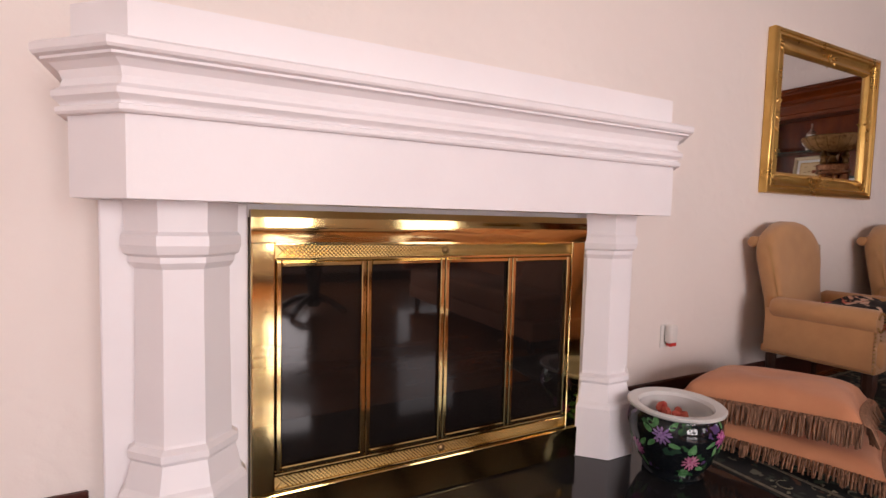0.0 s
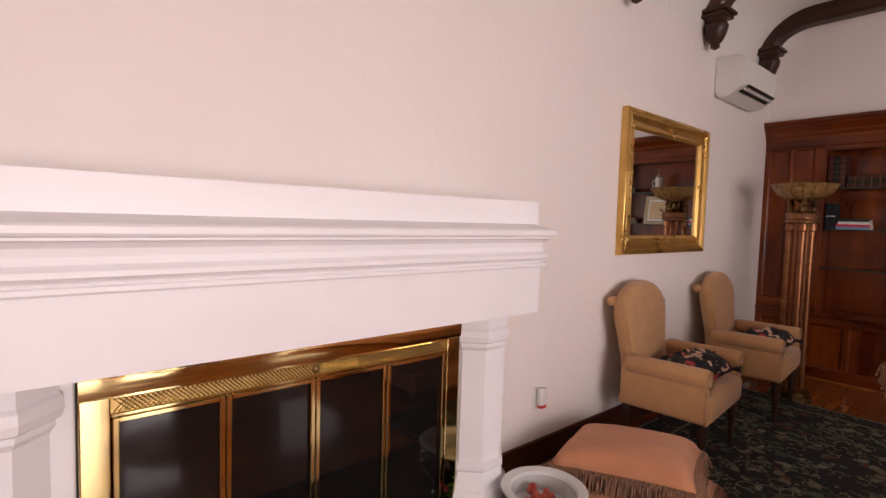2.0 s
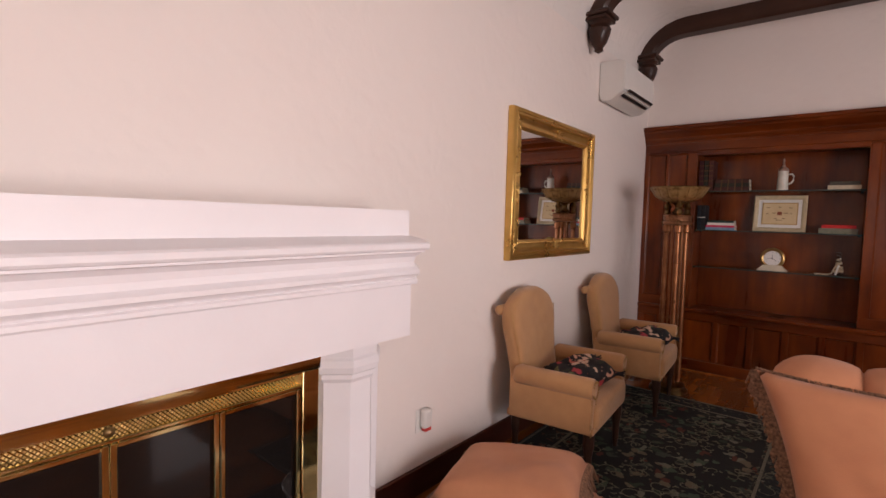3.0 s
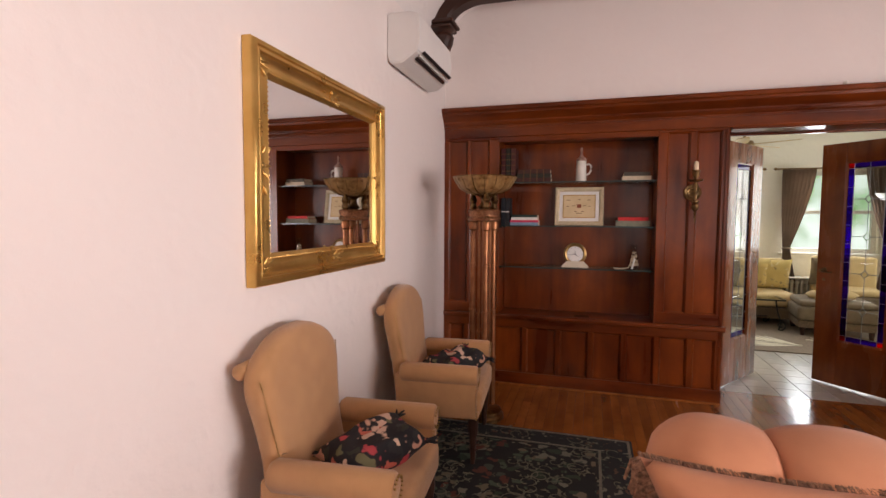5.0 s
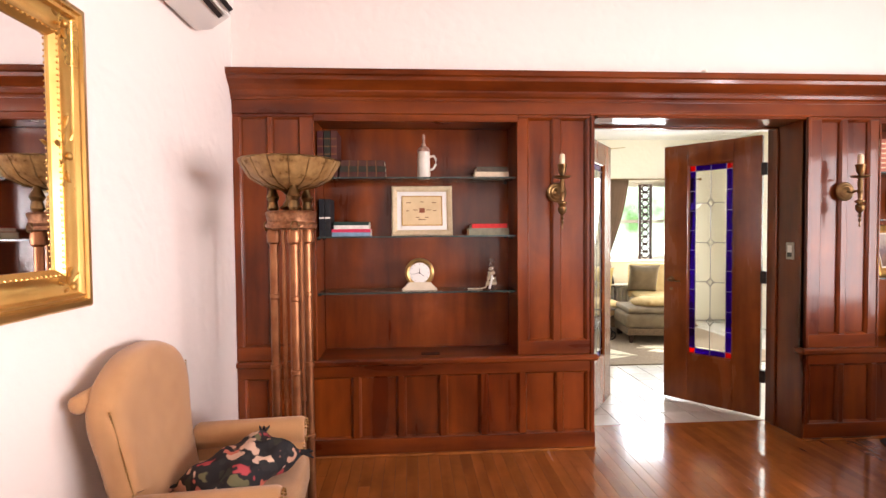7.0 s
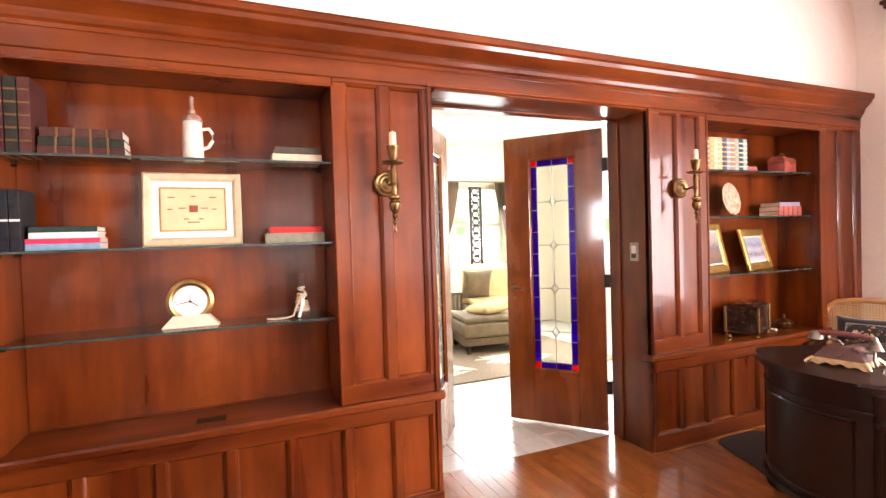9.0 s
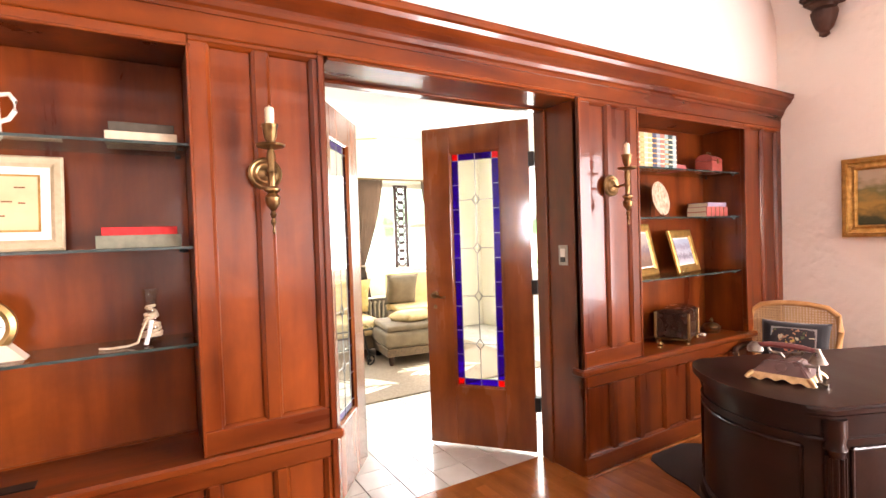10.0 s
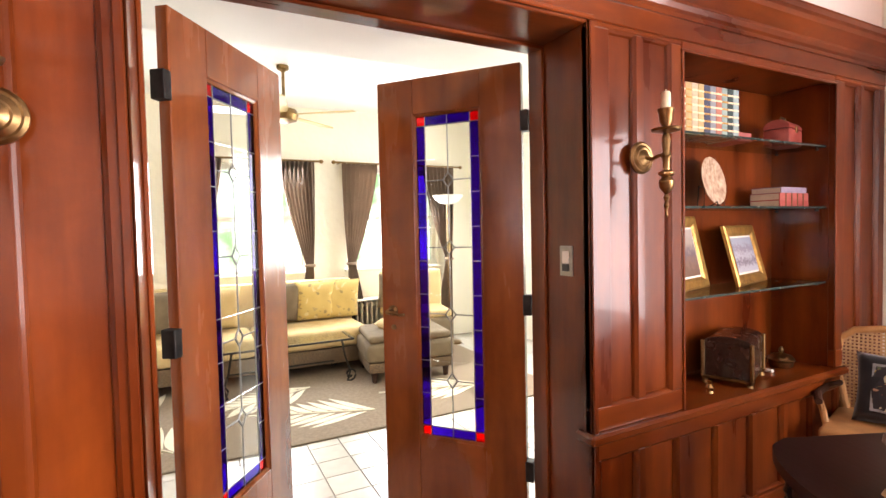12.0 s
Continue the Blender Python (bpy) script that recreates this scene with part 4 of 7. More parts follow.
# beer stein
st = thing("beer_stein", "white ceramic beer stein with a brown glazed lid", "beer stein", pose(8.55, 1.79, LZ[2]))
M_CER = surface("cream_stoneware", (0.62, 0.58, 0.50), (0.74, 0.70, 0.62), 18, 0.35, bump=0.35, bscale=50)
part("body", lathe(B(), [(0.040, 0), (0.044, 0.006), (0.043, 0.02), (0.041, 0.10), (0.039, 0.165), (0.041, 0.172), (0.036, 0.178)], 28), M_CER, st, smooth=True)
part("handle", tube(B(), [(0, -0.038, 0.145), (0, -0.066, 0.15), (0, -0.080, 0.128), (0, -0.078, 0.095), (0, -0.062, 0.068), (0, -0.038, 0.058)], 0.008, 8), M_CER, st, smooth=True)
part("lid", lathe(B(), [(0.041, 0.176), (0.043, 0.182), (0.038, 0.195), (0.024, 0.208), (0.014, 0.213), (0.014, 0.226), (0.009, 0.234), (0.010, 0.285), (0.0, 0.292)], 24), surface("glazed_lid", (0.16, 0.055, 0.035), (0.52, 0.36, 0.28), 26, 0.35), st, "brown and pink glazed lid with a tall finial", smooth=True)


# framed print on the shelf, and the two framed scenes
def leaning_frame(name, w, h, wide, y, z, lean, label, mats, turn=0.0, x=8.60):
    """A frame that leans back on a shelf."""
    mframe, mmat, mpic = mats
    ob = thing(name, label, "picture frame", pose(x, y, z, 0, 0, turn) @ pose(0, 0, 0, 0, lean, 0) @ Matrix(((0, 0, -1, 0), (-1, 0, 0, 0), (0, 1, 0, h / 2), (0, 0, 0, 1))))
    bm = B()
    frame_rails(bm, w, h, [(0, 0), (0, 0.014), (wide * 0.2, 0.020), (wide * 0.7, 0.016), (wide, 0.008), (wide, 0)])
    part("frame", bm, mframe, ob)
    part("mat_board", box(B(), -w / 2 + wide * 0.9, w / 2 - wide * 0.9, -h / 2 + wide * 0.9, h / 2 - wide * 0.9, 0.002, 0.006), mmat, ob, "pale mat board")
    pw, ph = w / 2 - wide * (1.9 if "print" in name else 1.18), h / 2 - wide * (1.9 if "print" in name else 1.18)
    pic = part("picture", box(B(), -pw, pw, -ph, ph, 0.0062, 0.0085), mpic, ob)
    return ob, pic, pw, ph


M_PALEFRAME = surface("pale_gilt_wood", (0.52, 0.42, 0.26), (0.64, 0.54, 0.36), 30, 0.5, 0.15, 0.3, 90)
M_WHITEMAT = surface("white_mat", (0.78, 0.76, 0.72), (0.82, 0.80, 0.76), 10, 0.9)
M_PARCH = surface("parchment_print", (0.62, 0.47, 0.26), (0.72, 0.57, 0.34), 9, 0.8)
ob, pic, pw, ph = leaning_frame("framed_print", 0.405, 0.335, 0.038, 1.803, LZ[1], 9, "pale gold framed parchment print with a white mat", (M_PALEFRAME, M_WHITEMAT, M_PARCH))
part("print_border", (lambda bm: (frame_rails(bm, 2 * pw + 0.012, 2 * ph + 0.012, [(0, 0), (0, 0.002), (0.007, 0.002), (0.007, 0)]), bm)[1])(B()), M_GOLDD, ob).location = (0, 0, 0.0075)
M_EMBLEM = surface("emblem_ink", (0.20, 0.05, 0.02), (0.30, 0.09, 0.04), 60, 0.8)
M_INK = surface("brown_ink", (0.16, 0.07, 0.03), (0.24, 0.11, 0.05), 40, 0.9)
part("red_seal", box(B(), -0.018, 0.018, -0.014, 0.018, 0.0086, 0.0100), M_EMBLEM, pic, "small brown emblem")
for u, v, w in ((-0.09, 0.055, 0.03), (0.08, 0.055, 0.03), (-0.095, 0.0, 0.02), (0.085, 0.0, 0.02), (-0.03, -0.045, 0.022), (0.03, -0.045, 0.022), (0.0, -0.06, 0.05), (0.0, 0.06, 0.02), (-0.045, 0.005, 0.03), (0.045, 0.005, 0.03)):
    part("ink_bar", box(B(), u - w / 2, u + w / 2, v - 0.0025, v + 0.0025, 0.0086, 0.0096), M_INK, pic)


def landscape(name, sky_c, mid_c, low_c, scale=1.0):
    """Oil paint in soft patches from a pale sky to a dark foreground."""
    m = bpy.data.materials.new(name)
    n, l, bsdf = links_of(m)
    tc, sp, ns, ad = n.new("ShaderNodeTexCoord"), n.new("ShaderNodeSeparateXYZ"), n.new("ShaderNodeTexNoise"), n.new("ShaderNodeMath")
    ns.inputs["Scale"].default_value, ns.inputs["Detail"].default_value = 7.0 * scale, 7
    l.new(tc.outputs["Generated"], sp.inputs[0])
    l.new(tc.outputs["Generated"], ns.inputs["Vector"])
    ad.operation = "MULTIPLY_ADD"
    ad.inputs[1].default_value = 0.55
    l.new(ns.outputs["Fac"], ad.inputs[0])
    sub = n.new("ShaderNodeMath")
    sub.operation = "SUBTRACT"
    sub.inputs[1].default_value = 0.27
    l.new(sp.outputs["Y"], ad.inputs[2])
    l.new(ad.outputs[0], sub.inputs[0])
    rp = n.new("ShaderNodeValToRGB")
    for c in mid_c:
        rp.color_ramp.elements.new(0.5)
    cols = [low_c, *mid_c, sky_c]
    for i, c in enumerate(cols):
        rp.color_ramp.elements[i].position, rp.color_ramp.elements[i].color = 0.12 + 0.72 * i / (len(cols) - 1), rgba(c)
    l.new(sub.outputs[0], rp.inputs[0])
    l.new(rp.outputs[0], bsdf.inputs["Base Color"])
    bsdf.inputs["Roughness"].default_value = 0.45
    return m


M_SCENE1 = landscape("street_scene", (0.42, 0.36, 0.32), [(0.22, 0.14, 0.11), (0.15, 0.12, 0.14), (0.34, 0.28, 0.24)], (0.16, 0.10, 0.07), 1.3)
M_SCENE2 = landscape("winter_scene", (0.34, 0.38, 0.46), [(0.16, 0.13, 0.17), (0.46, 0.48, 0.54), (0.24, 0.21, 0.27)], (0.44, 0.45, 0.50), 1.6)
leaning_frame("framed_scene", 0.36, 0.36, 0.055, -1.535, RZ[0], 12, "gilt framed street scene leaning on the glass shelf", (M_GOLDD, M_CREAM, M_SCENE1), 14, 8.585)
leaning_frame("framed_scene", 0.42, 0.31, 0.055, -1.985, RZ[0], 14, "gilt framed winter scene leaning on the glass shelf", (M_GOLDD, M_CREAM, M_SCENE2), 14, 8.575)

# desk clock
ck = thing("shelf_clock", "round brass clock on a cream stone base", "clock", pose(8.54, 1.825, LZ[0]))
bm = B()
prism(bm, [(-0.115, 0), (0.115, 0), (0.068, 0.052), (-0.068, 0.052)], 0.07, Matrix(((0, 0, -1, 0.035), (-1, 0, 0, 0), (0, 1, 0, 0), (0, 0, 0, 1))))
part("stone_base", bm, surface("cream_marble", (0.60, 0.52, 0.38), (0.72, 0.64, 0.50), 9, 0.35), ck)
CL = pose(0.02, 0, 0.112, 0, -90, 0)
part("case", lathe(B(), [(0.078, 0.0), (0.092, 0.006), (0.096, 0.03), (0.094, 0.045), (0.080, 0.054), (0.069, 0.050), (0.066, 0.046), (0.0, 0.044)], 36, m=CL), M_STUD, ck, smooth=True)
dial = part("dial", lathe(B(), [(0.067, 0.0465), (0.067, 0.048), (0.0, 0.048)], 36, m=CL), M_WHITEMAT, ck, "white dial")
for k in range(12):
    a = radians(30 * k)
    p = CL @ pose(0, 0, 0.0485) @ pose(0, 0, 0, 0, 0, math.degrees(a))
    bm = box(B(), 0.053, 0.061, -0.0010, 0.0014, 0, 0.001)
    bmesh.ops.transform(bm, matrix=p, verts=bm.verts[:])
    part("hour_mark", bm, M_BLACKPL, dial)
for ang, L in ((100, 0.055), (235, 0.038), (0, 0.030)):
    bm = box(B(), -0.008, L, -0.0013, 0.0013, 0.0015, 0.003)
    bmesh.ops.transform(bm, matrix=CL @ pose(0, 0, 0.0485) @ pose(0, 0, 0, 0, 0, ang), verts=bm.verts[:])
    part("clock_hand", bm, M_BLACKPL, dial)

# glass bottle wrapped in rope
bt = thing("rope_wrapped_bottle", "small glass bottle wrapped in pale rope", "bottle", pose(8.53, 1.352, LZ[0]))
p = part("bottle", lathe(B(), [(0.032, 0), (0.036, 0.01), (0.03, 0.08), (0.024, 0.11), (0.020, 0.15), (0.027, 0.20), (0.024, 0.20), (0.015, 0.15), (0.0, 0.02)], 20), M_CLEAR, bt, smooth=True)
M_ROPE = surface("pale_rope", (0.50, 0.38, 0.24), (0.68, 0.56, 0.40), 90, 0.9, bump=0.5, bscale=260)
rnd = random.Random(3)
bm = B()
tube(bm, [((0.034 - 0.0002 * k) * math.cos(0.55 * k), (0.034 - 0.0002 * k) * math.sin(0.55 * k), 0.02 + 0.0011 * k + 0.012 * math.sin(0.21 * k)) for k in range(100)], 0.006, 5)
part("rope", bm, M_ROPE, bt, smooth=True)
part("rope_tail", tube(B(), [(-0.03, 0.01, 0.10), (-0.045, 0.03, 0.06), (-0.05, 0.045, 0.015), (-0.04, 0.075, 0.006), (-0.045, 0.12, 0.005), (-0.03, 0.16, 0.006)], 0.0045, 5), M_ROPE, bt, smooth=True)
part("ribbon", tube(B(), [(-0.038, 0.0, 0.09), (-0.045, 0.008, 0.05), (-0.04, 0.02, 0.005)], 0.008, 5), M_WHITEMAT, bt, "white ribbon end")

# small vent on the floor of the recess
tagged(part("floor_grille", box(B(), 8.47, 8.53, 1.70, 1.82, 0.606, 0.610, 0.001), M_IRON), "small dark metal grille in the recess floor", "vent")

# set of banded books on the far recess
BANDS = [(0.36, 0.26, 0.12), (0.40, 0.34, 0.24), (0.34, 0.12, 0.08), (0.40, 0.30, 0.14), (0.42, 0.36, 0.25), (0.40, 0.31, 0.15), (0.05, 0.06, 0.10), (0.20, 0.22, 0.24), (0.34, 0.14, 0.10), (0.22, 0.30, 0.28), (0.03, 0.05, 0.05), (0.26, 0.34, 0.34)]
for k, c in enumerate(BANDS):
    book("small book with a banded spine standing in a row", 0.040, 0.225, 0.14, c, pose(8.47, -1.232 - 0.0415 * k, RZ[2]), 6, cover((0.62, 0.54, 0.36)) if k % 3 else M_GOLDD)
stack(-1.86, -1.735, RZ[2], [((0.30, 0.06, 0.06), 0.022, "small red book lying flat", 0), ((0.34, 0.10, 0.09), 0.020, "small faded red book lying flat", 0.01)], 8.50)
# red case
rb = thing("red_leather_case", "small domed red leather case with a handle", "box", pose(8.54, -2.20, RZ[2], 0, 0, 12))
M_REDL = surface("red_leather", (0.26, 0.045, 0.035), (0.36, 0.075, 0.055), 20, 0.45, bump=0.3, bscale=160)
part("case_body", box(B(), -0.06, 0.06, -0.10, 0.10, 0, 0.085, 0.008, 2), M_REDL, rb, smooth=True)
bm = B()
prism(bm, [(-0.06, 0.0)] + [(-0.06 * math.cos(math.pi * k / 8), 0.045 * math.sin(math.pi * k / 8)) for k in range(1, 8)] + [(0.06, 0.0)], 0.20, Matrix(((1, 0, 0, 0), (0, 0, 1, -0.10), (0, 1, 0, 0.087), (0, 0, 0, 1))))
part("lid", bm, M_REDL, rb, smooth=True)
part("clasp", box(B(), -0.066, -0.058, -0.012, 0.012, 0.066, 0.10, 0.002), M_OLDBRASS, rb)
part("handle", tube(B(), [(0, -0.04, 0.13), (0, -0.035, 0.152), (0, 0.035, 0.152), (0, 0.04, 0.13)], 0.004, 6), M_OLDBRASS, rb)
# plate on a stand
pt = thing("decorative_plate", "carved cream plate on a small stand", "plate", pose(8.60, -1.70, RZ[1], 0, 0, 10))
PM = pose(0, 0, 0.132, 0, -80, 0)
part("plate", lathe(B(), [(0.05, -0.006), (0.08, 0.0), (0.118, 0.012), (0.120, 0.016), (0.112, 0.016), (0.08, 0.008), (0.0, 0.004)], 36, m=PM), surface("carved_plate", (0.32, 0.17, 0.10), (0.66, 0.55, 0.40), 34, 0.5, bump=0.4, bscale=60), pt, smooth=True)
bm = B()
for s in (-1, 1):
    tube(bm, [(-0.05, s * 0.035, 0.0), (-0.045, s * 0.035, 0.03), (-0.02, s * 0.035, 0.012), (0.05, s * 0.035, 0.0), (0.045, s * 0.03, 0.11)], 0.003, 6)
tube(bm, [(0.045, -0.03, 0.11), (0.045, 0.03, 0.11)], 0.003, 6)
part("plate_stand", bm, M_IRON, pt, "thin black wire stand")
stack(-2.32, -2.06, RZ[1], [((0.30, 0.065, 0.055), 0.036, "faded red leather book lying flat", 0), ((0.33, 0.085, 0.07), 0.036, "faded red leather book in a pile", 0.0), ((0.24, 0.20, 0.27), 0.030, "grey-violet book on top of a pile", 0.03)], 8.48)
cup = thing("porcelain_cup", "small pink and white porcelain cup", "cup", pose(8.52, -1.262, RZ[1]))
part("bowl", lathe(B(), [(0.018, 0), (0.022, 0.008), (0.034, 0.035), (0.038, 0.07), (0.034, 0.07), (0.02, 0.02), (0, 0.014)], 20), surface("pink_porcelain", (0.62, 0.36, 0.36), (0.75, 0.65, 0.62), 40, 0.2), cup, smooth=True)
# glass bud on the shelf in front of the frames
gb = thing("glass_paperweight", "small clear glass paperweight", "paperweight", pose(8.45, -1.76, RZ[0]))
part("glass_ball", lathe(B(), [(0.012, 0), (0.024, 0.008), (0.028, 0.024), (0.02, 0.042), (0.0, 0.048)], 16), M_CLEAR, gb, smooth=True)

# domed casket with brass corners
ch = thing("domed_casket", "dark wooden casket with pierced brass corners", "casket", pose(8.55, -1.80, 0.606, 0, 0, 22))
bm = B()
box(bm, -0.10, 0.10, -0.15, 0.15, 0.035, 0.20, 0.004)
M_DARKBOX = surface("ebonised_wood", (0.018, 0.010, 0.008), (0.04, 0.018, 0.012), 14, 0.25, coat=0.4)
part("casket_body", bm, M_DARKBOX, ch)
bm = B()
prism(bm, [(-0.10, 0.0)] + [(-0.10 * math.cos(math.pi * k / 10), 0.032 * math.sin(math.pi * k / 10)) for k in range(1, 10)] + [(0.10, 0.0)], 0.30, Matrix(((1, 0, 0, 0), (0, 0, 1, -0.15), (0, 1, 0, 0.202), (0, 0, 0, 1))))
part("lid", bm, M_DARKBOX, ch, smooth=True)
for sx in (-1, 1):
    for sy in (-1, 1):
        bm = box(B(), sx * 0.104 - 0.008, sx * 0.104 + 0.008, sy * 0.153 - 0.008, sy * 0.153 + 0.008, 0.03, 0.21, 0.003)
        for k in range(10):
            bmesh.ops.create_icosphere(bm, subdivisions=1, radius=0.009, matrix=Matrix.Translation((sx * 0.107, sy * 0.156, 0.04 + 0.018 * k)))
        part("corner_mount", bm, M_OLDBRASS, ch, "beaded brass corner")
        part("foot", lathe(B(), [(0.02, 0), (0.012, 0.015), (0.022, 0.035)], 10, (sx * 0.095, sy * 0.145, 0)), M_OLDBRASS, ch)
part("skirt", box(B(), -0.102, 0.102, -0.152, 0.152, 0.022, 0.036, 0.003), M_OLDBRASS, ch)
bx = thing("brass_trinket_box", "small oval brass trinket box with a finial", "trinket box", pose(8.55, -2.21, 0.606))
part("box_body", lathe(B(), [(0.05, 0), (0.055, 0.006), (0.06, 0.03), (0.055, 0.034)], 24), M_OLDBRASS, bx, smooth=True)
part("lid", lathe(B(), [(0.062, 0.036), (0.064, 0.042), (0.05, 0.06), (0.02, 0.07), (0.008, 0.075), (0.012, 0.09), (0.006, 0.105), (0, 0.11)], 24), M_OLDBRASS, bx, smooth=True)
tagged(part("bone_handle_knife", box(B(), 8.50, 8.58, -2.06, -2.035, 0.606, 0.622, 0.005, 2), surface("bone", (0.62, 0.58, 0.50), (0.70, 0.66, 0.58), 20, 0.5)), "small white bone paper knife lying on the ledge", "paper knife")
fg = thing("brass_figurine", "tiny brass figurine on the ledge", "figurine", pose(8.47, -1.50, 0.606))
part("figure", lathe(B(), [(0.018, 0), (0.012, 0.01), (0.02, 0.025), (0.008, 0.04), (0.012, 0.055), (0, 0.06)], 12), M_BRASS, fg, smooth=True)

kn = thing("wall_hook", "small pale knob on top of the wood cornice", "hook", pose(8.34, 0.02, 2.368))
part("knob", lathe(B(), [(0.014, 0), (0.008, 0.008), (0.018, 0.02), (0.018, 0.03), (0.0, 0.04)], 12), M_CREAM, kn, smooth=True)

# ---- painting, outlet and hide ----
gilt_frame("framed_landscape", 0.76, 0.545, 0.085, 0.05, SOUTHFACE(7.60, 1.552, YS + 0.004), "oil landscape in an ornate gilt frame on plaster wall", "painting", M_GOLDD, landscape("meadow_painting", (0.42, 0.34, 0.24), [(0.40, 0.24, 0.05), (0.16, 0.15, 0.05)], (0.05, 0.055, 0.02), 1.2), "canvas", "muted meadow landscape")
oc = thing("wall_outlet", "cream cover plate on the plaster wall", "outlet", SOUTHFACE(7.73, 0.49))
part("cover_plate", box(B(), -0.04, 0.04, -0.06, 0.06, 0, 0.006, 0.002, 2), M_CREAM, oc)
part("socket", box(B(), -0.016, 0.016, -0.04, 0.04, 0.006, 0.009, 0.002), M_WHITEPL, oc)
bm = B()
rnd = random.Random(8)
pts = []
for k in range(46):
    a = 2 * math.pi * k / 46
    r = 1.0 + 0.16 * math.sin(4 * a + 0.6) + 0.10 * noise.noise(Vector((3 * math.cos(a), 3 * math.sin(a), 0.3)))
    pts.append((7.30 + 0.98 * r * math.cos(a), -1.50 + 0.72 * r * math.sin(a)))
prism(bm, pts, 0.006, pose(0, 0, 0.001))
tagged(part("cowhide_rug", bm, M_HIDE), "dark brown cowhide rug under the desk", "rug")

# ---- desk ----
M_DESK = wood("dark_desk_wood", (0.008, 0.0035, 0.0028), (0.019, 0.0075, 0.0055), "x", rough=0.34, coat=0.15)
dk = thing("writing_desk", "dark carved writing desk with a bowed end", "desk", pose(7.525, -0.80, 0.007, 0, 0, -23))


DW, DL = 0.365, 1.36


def bowed(x, w):
    """The bow of the desk's end."""
    return 0.165 * max(0.0, 1 - (x / w) ** 2) ** 0.7


def slab(grow, z0, z1, bev=0.0, n=30):
    """A slice of the desk between two heights, its edge set out or in."""
    w = DW + grow
    ends = [(w - 2 * w * k / n, bowed(w - 2 * w * k / n, w)) for k in range(n + 1)]
    line = [(x, y + grow) for x, y in ends] + [(-x, -DL - y - grow) for x, y in ends]
    bm = B()
    prism(bm, line, z1 - z0, pose(0, 0, z0))
    if bev:
        bmesh.ops.bevel(bm, geom=[e for e in bm.edges if abs(e.verts[0].co.z - e.verts[1].co.z) < 1e-5], offset=bev, segments=3, affect="EDGES")
    return bm


part("desktop", slab(0.0, 0.705, 0.735, 0.010), M_DESK, dk, "glossy dark desk top", smooth=True)
part("top_bead", slab(-0.012, 0.690, 0.704, 0.005), M_DESK, dk, smooth=True)
part("desk_body", slab(-0.035, 0.16, 0.689), M_DESK, dk, smooth=True)
part("upper_moulding", slab(-0.026, 0.60, 0.615, 0.006), M_DESK, dk, smooth=True)
part("lower_moulding", slab(-0.016, 0.14, 0.168, 0.010), M_DESK, dk, smooth=True)
for x in (-1, 1):
    for y in (-0.03, -DL + 0.03):
        bm = lathe(B(), [(0.024, 0.0), (0.040, 0.02), (0.043, 0.06), (0.028, 0.10), (0.038, 0.14)], 16, (x * (DW - 0.045), y, 0))
        part("bun_foot", bm, M_DESK, dk, smooth=True)
        post = part("carved_post", lathe(B(), [(0.036, 0.14), (0.030, 0.17), (0.036, 0.20), (0.027, 0.22), (0.029, 0.40), (0.027, 0.56), (0.036, 0.58), (0.030, 0.60), (0.036, 0.63), (0.036, 0.69)], 16, (x * (DW - 0.03), y, 0)), M_DESK, dk, smooth=True)
        for q in range(10):
            a = 2 * math.pi * q / 10
            part("reed", tube(B(), [(x * (DW - 0.03) + 0.028 * math.cos(a), y + 0.028 * math.sin(a), z) for z in (0.225, 0.39, 0.555)], 0.0065, 6), M_DESK, post, smooth=True)
# raised panel mouldings on the bowed end and the long sides
for z0, z1 in ((0.20, 0.57),):
    line = []
    for q in range(13):
        x = -0.27 + 0.54 * q / 12
        line.append((x, bowed(x, DW - 0.035) - 0.033, z1))
    low = [(x, y, z0) for x, y, z in line[::-1]]
    part("panel_moulding", tube(B(), line + low + line[:1], 0.009, 8), M_DESK, dk, smooth=True)
for x in (-1, 1):
    for y0, y1 in ((-0.10, -0.48), (-0.52, -0.84), (-0.88, -1.26)):
        u = x * (DW - 0.033)
        part("panel_moulding", tube(B(), [(u, y0, 0.57), (u, y1, 0.57), (u, y1, 0.20), (u, y0, 0.20), (u, y0, 0.57)], 0.009, 8), M_DESK, dk, smooth=True)

# ---- antique telephone ----
ph = thing("antique_telephone", "antique telephone with gilt base and ornate cradle", "telephone", pose(7.455, -0.905, 0.739, 0, 0, 11) @ Matrix.Scale(0.88, 4))
M_PHWOOD = surface("phone_case", (0.07, 0.03, 0.028), (0.12, 0.055, 0.045), 12, 0.3, coat=0.3)
bm = B()
lo = [(-0.115, -0.09), (0.115, -0.09), (0.115, 0.09), (-0.115, 0.09)]
a = [bm.verts.new((x, y, 0.035)) for x, y in lo]
b = [bm.verts.new((x * 0.55, y * 0.6, 0.10)) for x, y in lo]
bm.faces.new(a[::-1])
bm.faces.new(b)
for i in range(4):
    bm.faces.new((a[i], a[(i + 1) % 4], b[(i + 1) % 4], b[i]))
bmesh.ops.bevel(bm, geom=bm.edges[:], offset=0.006, segments=2, affect="EDGES")
part("case", bm, M_PHWOOD, ph)
M_PALEGILT = surface("pale_gilt", (0.42, 0.29, 0.14), (0.58, 0.43, 0.24), 40, 0.34, 0.85, 0.4, 120)
bm = B()
rings = []
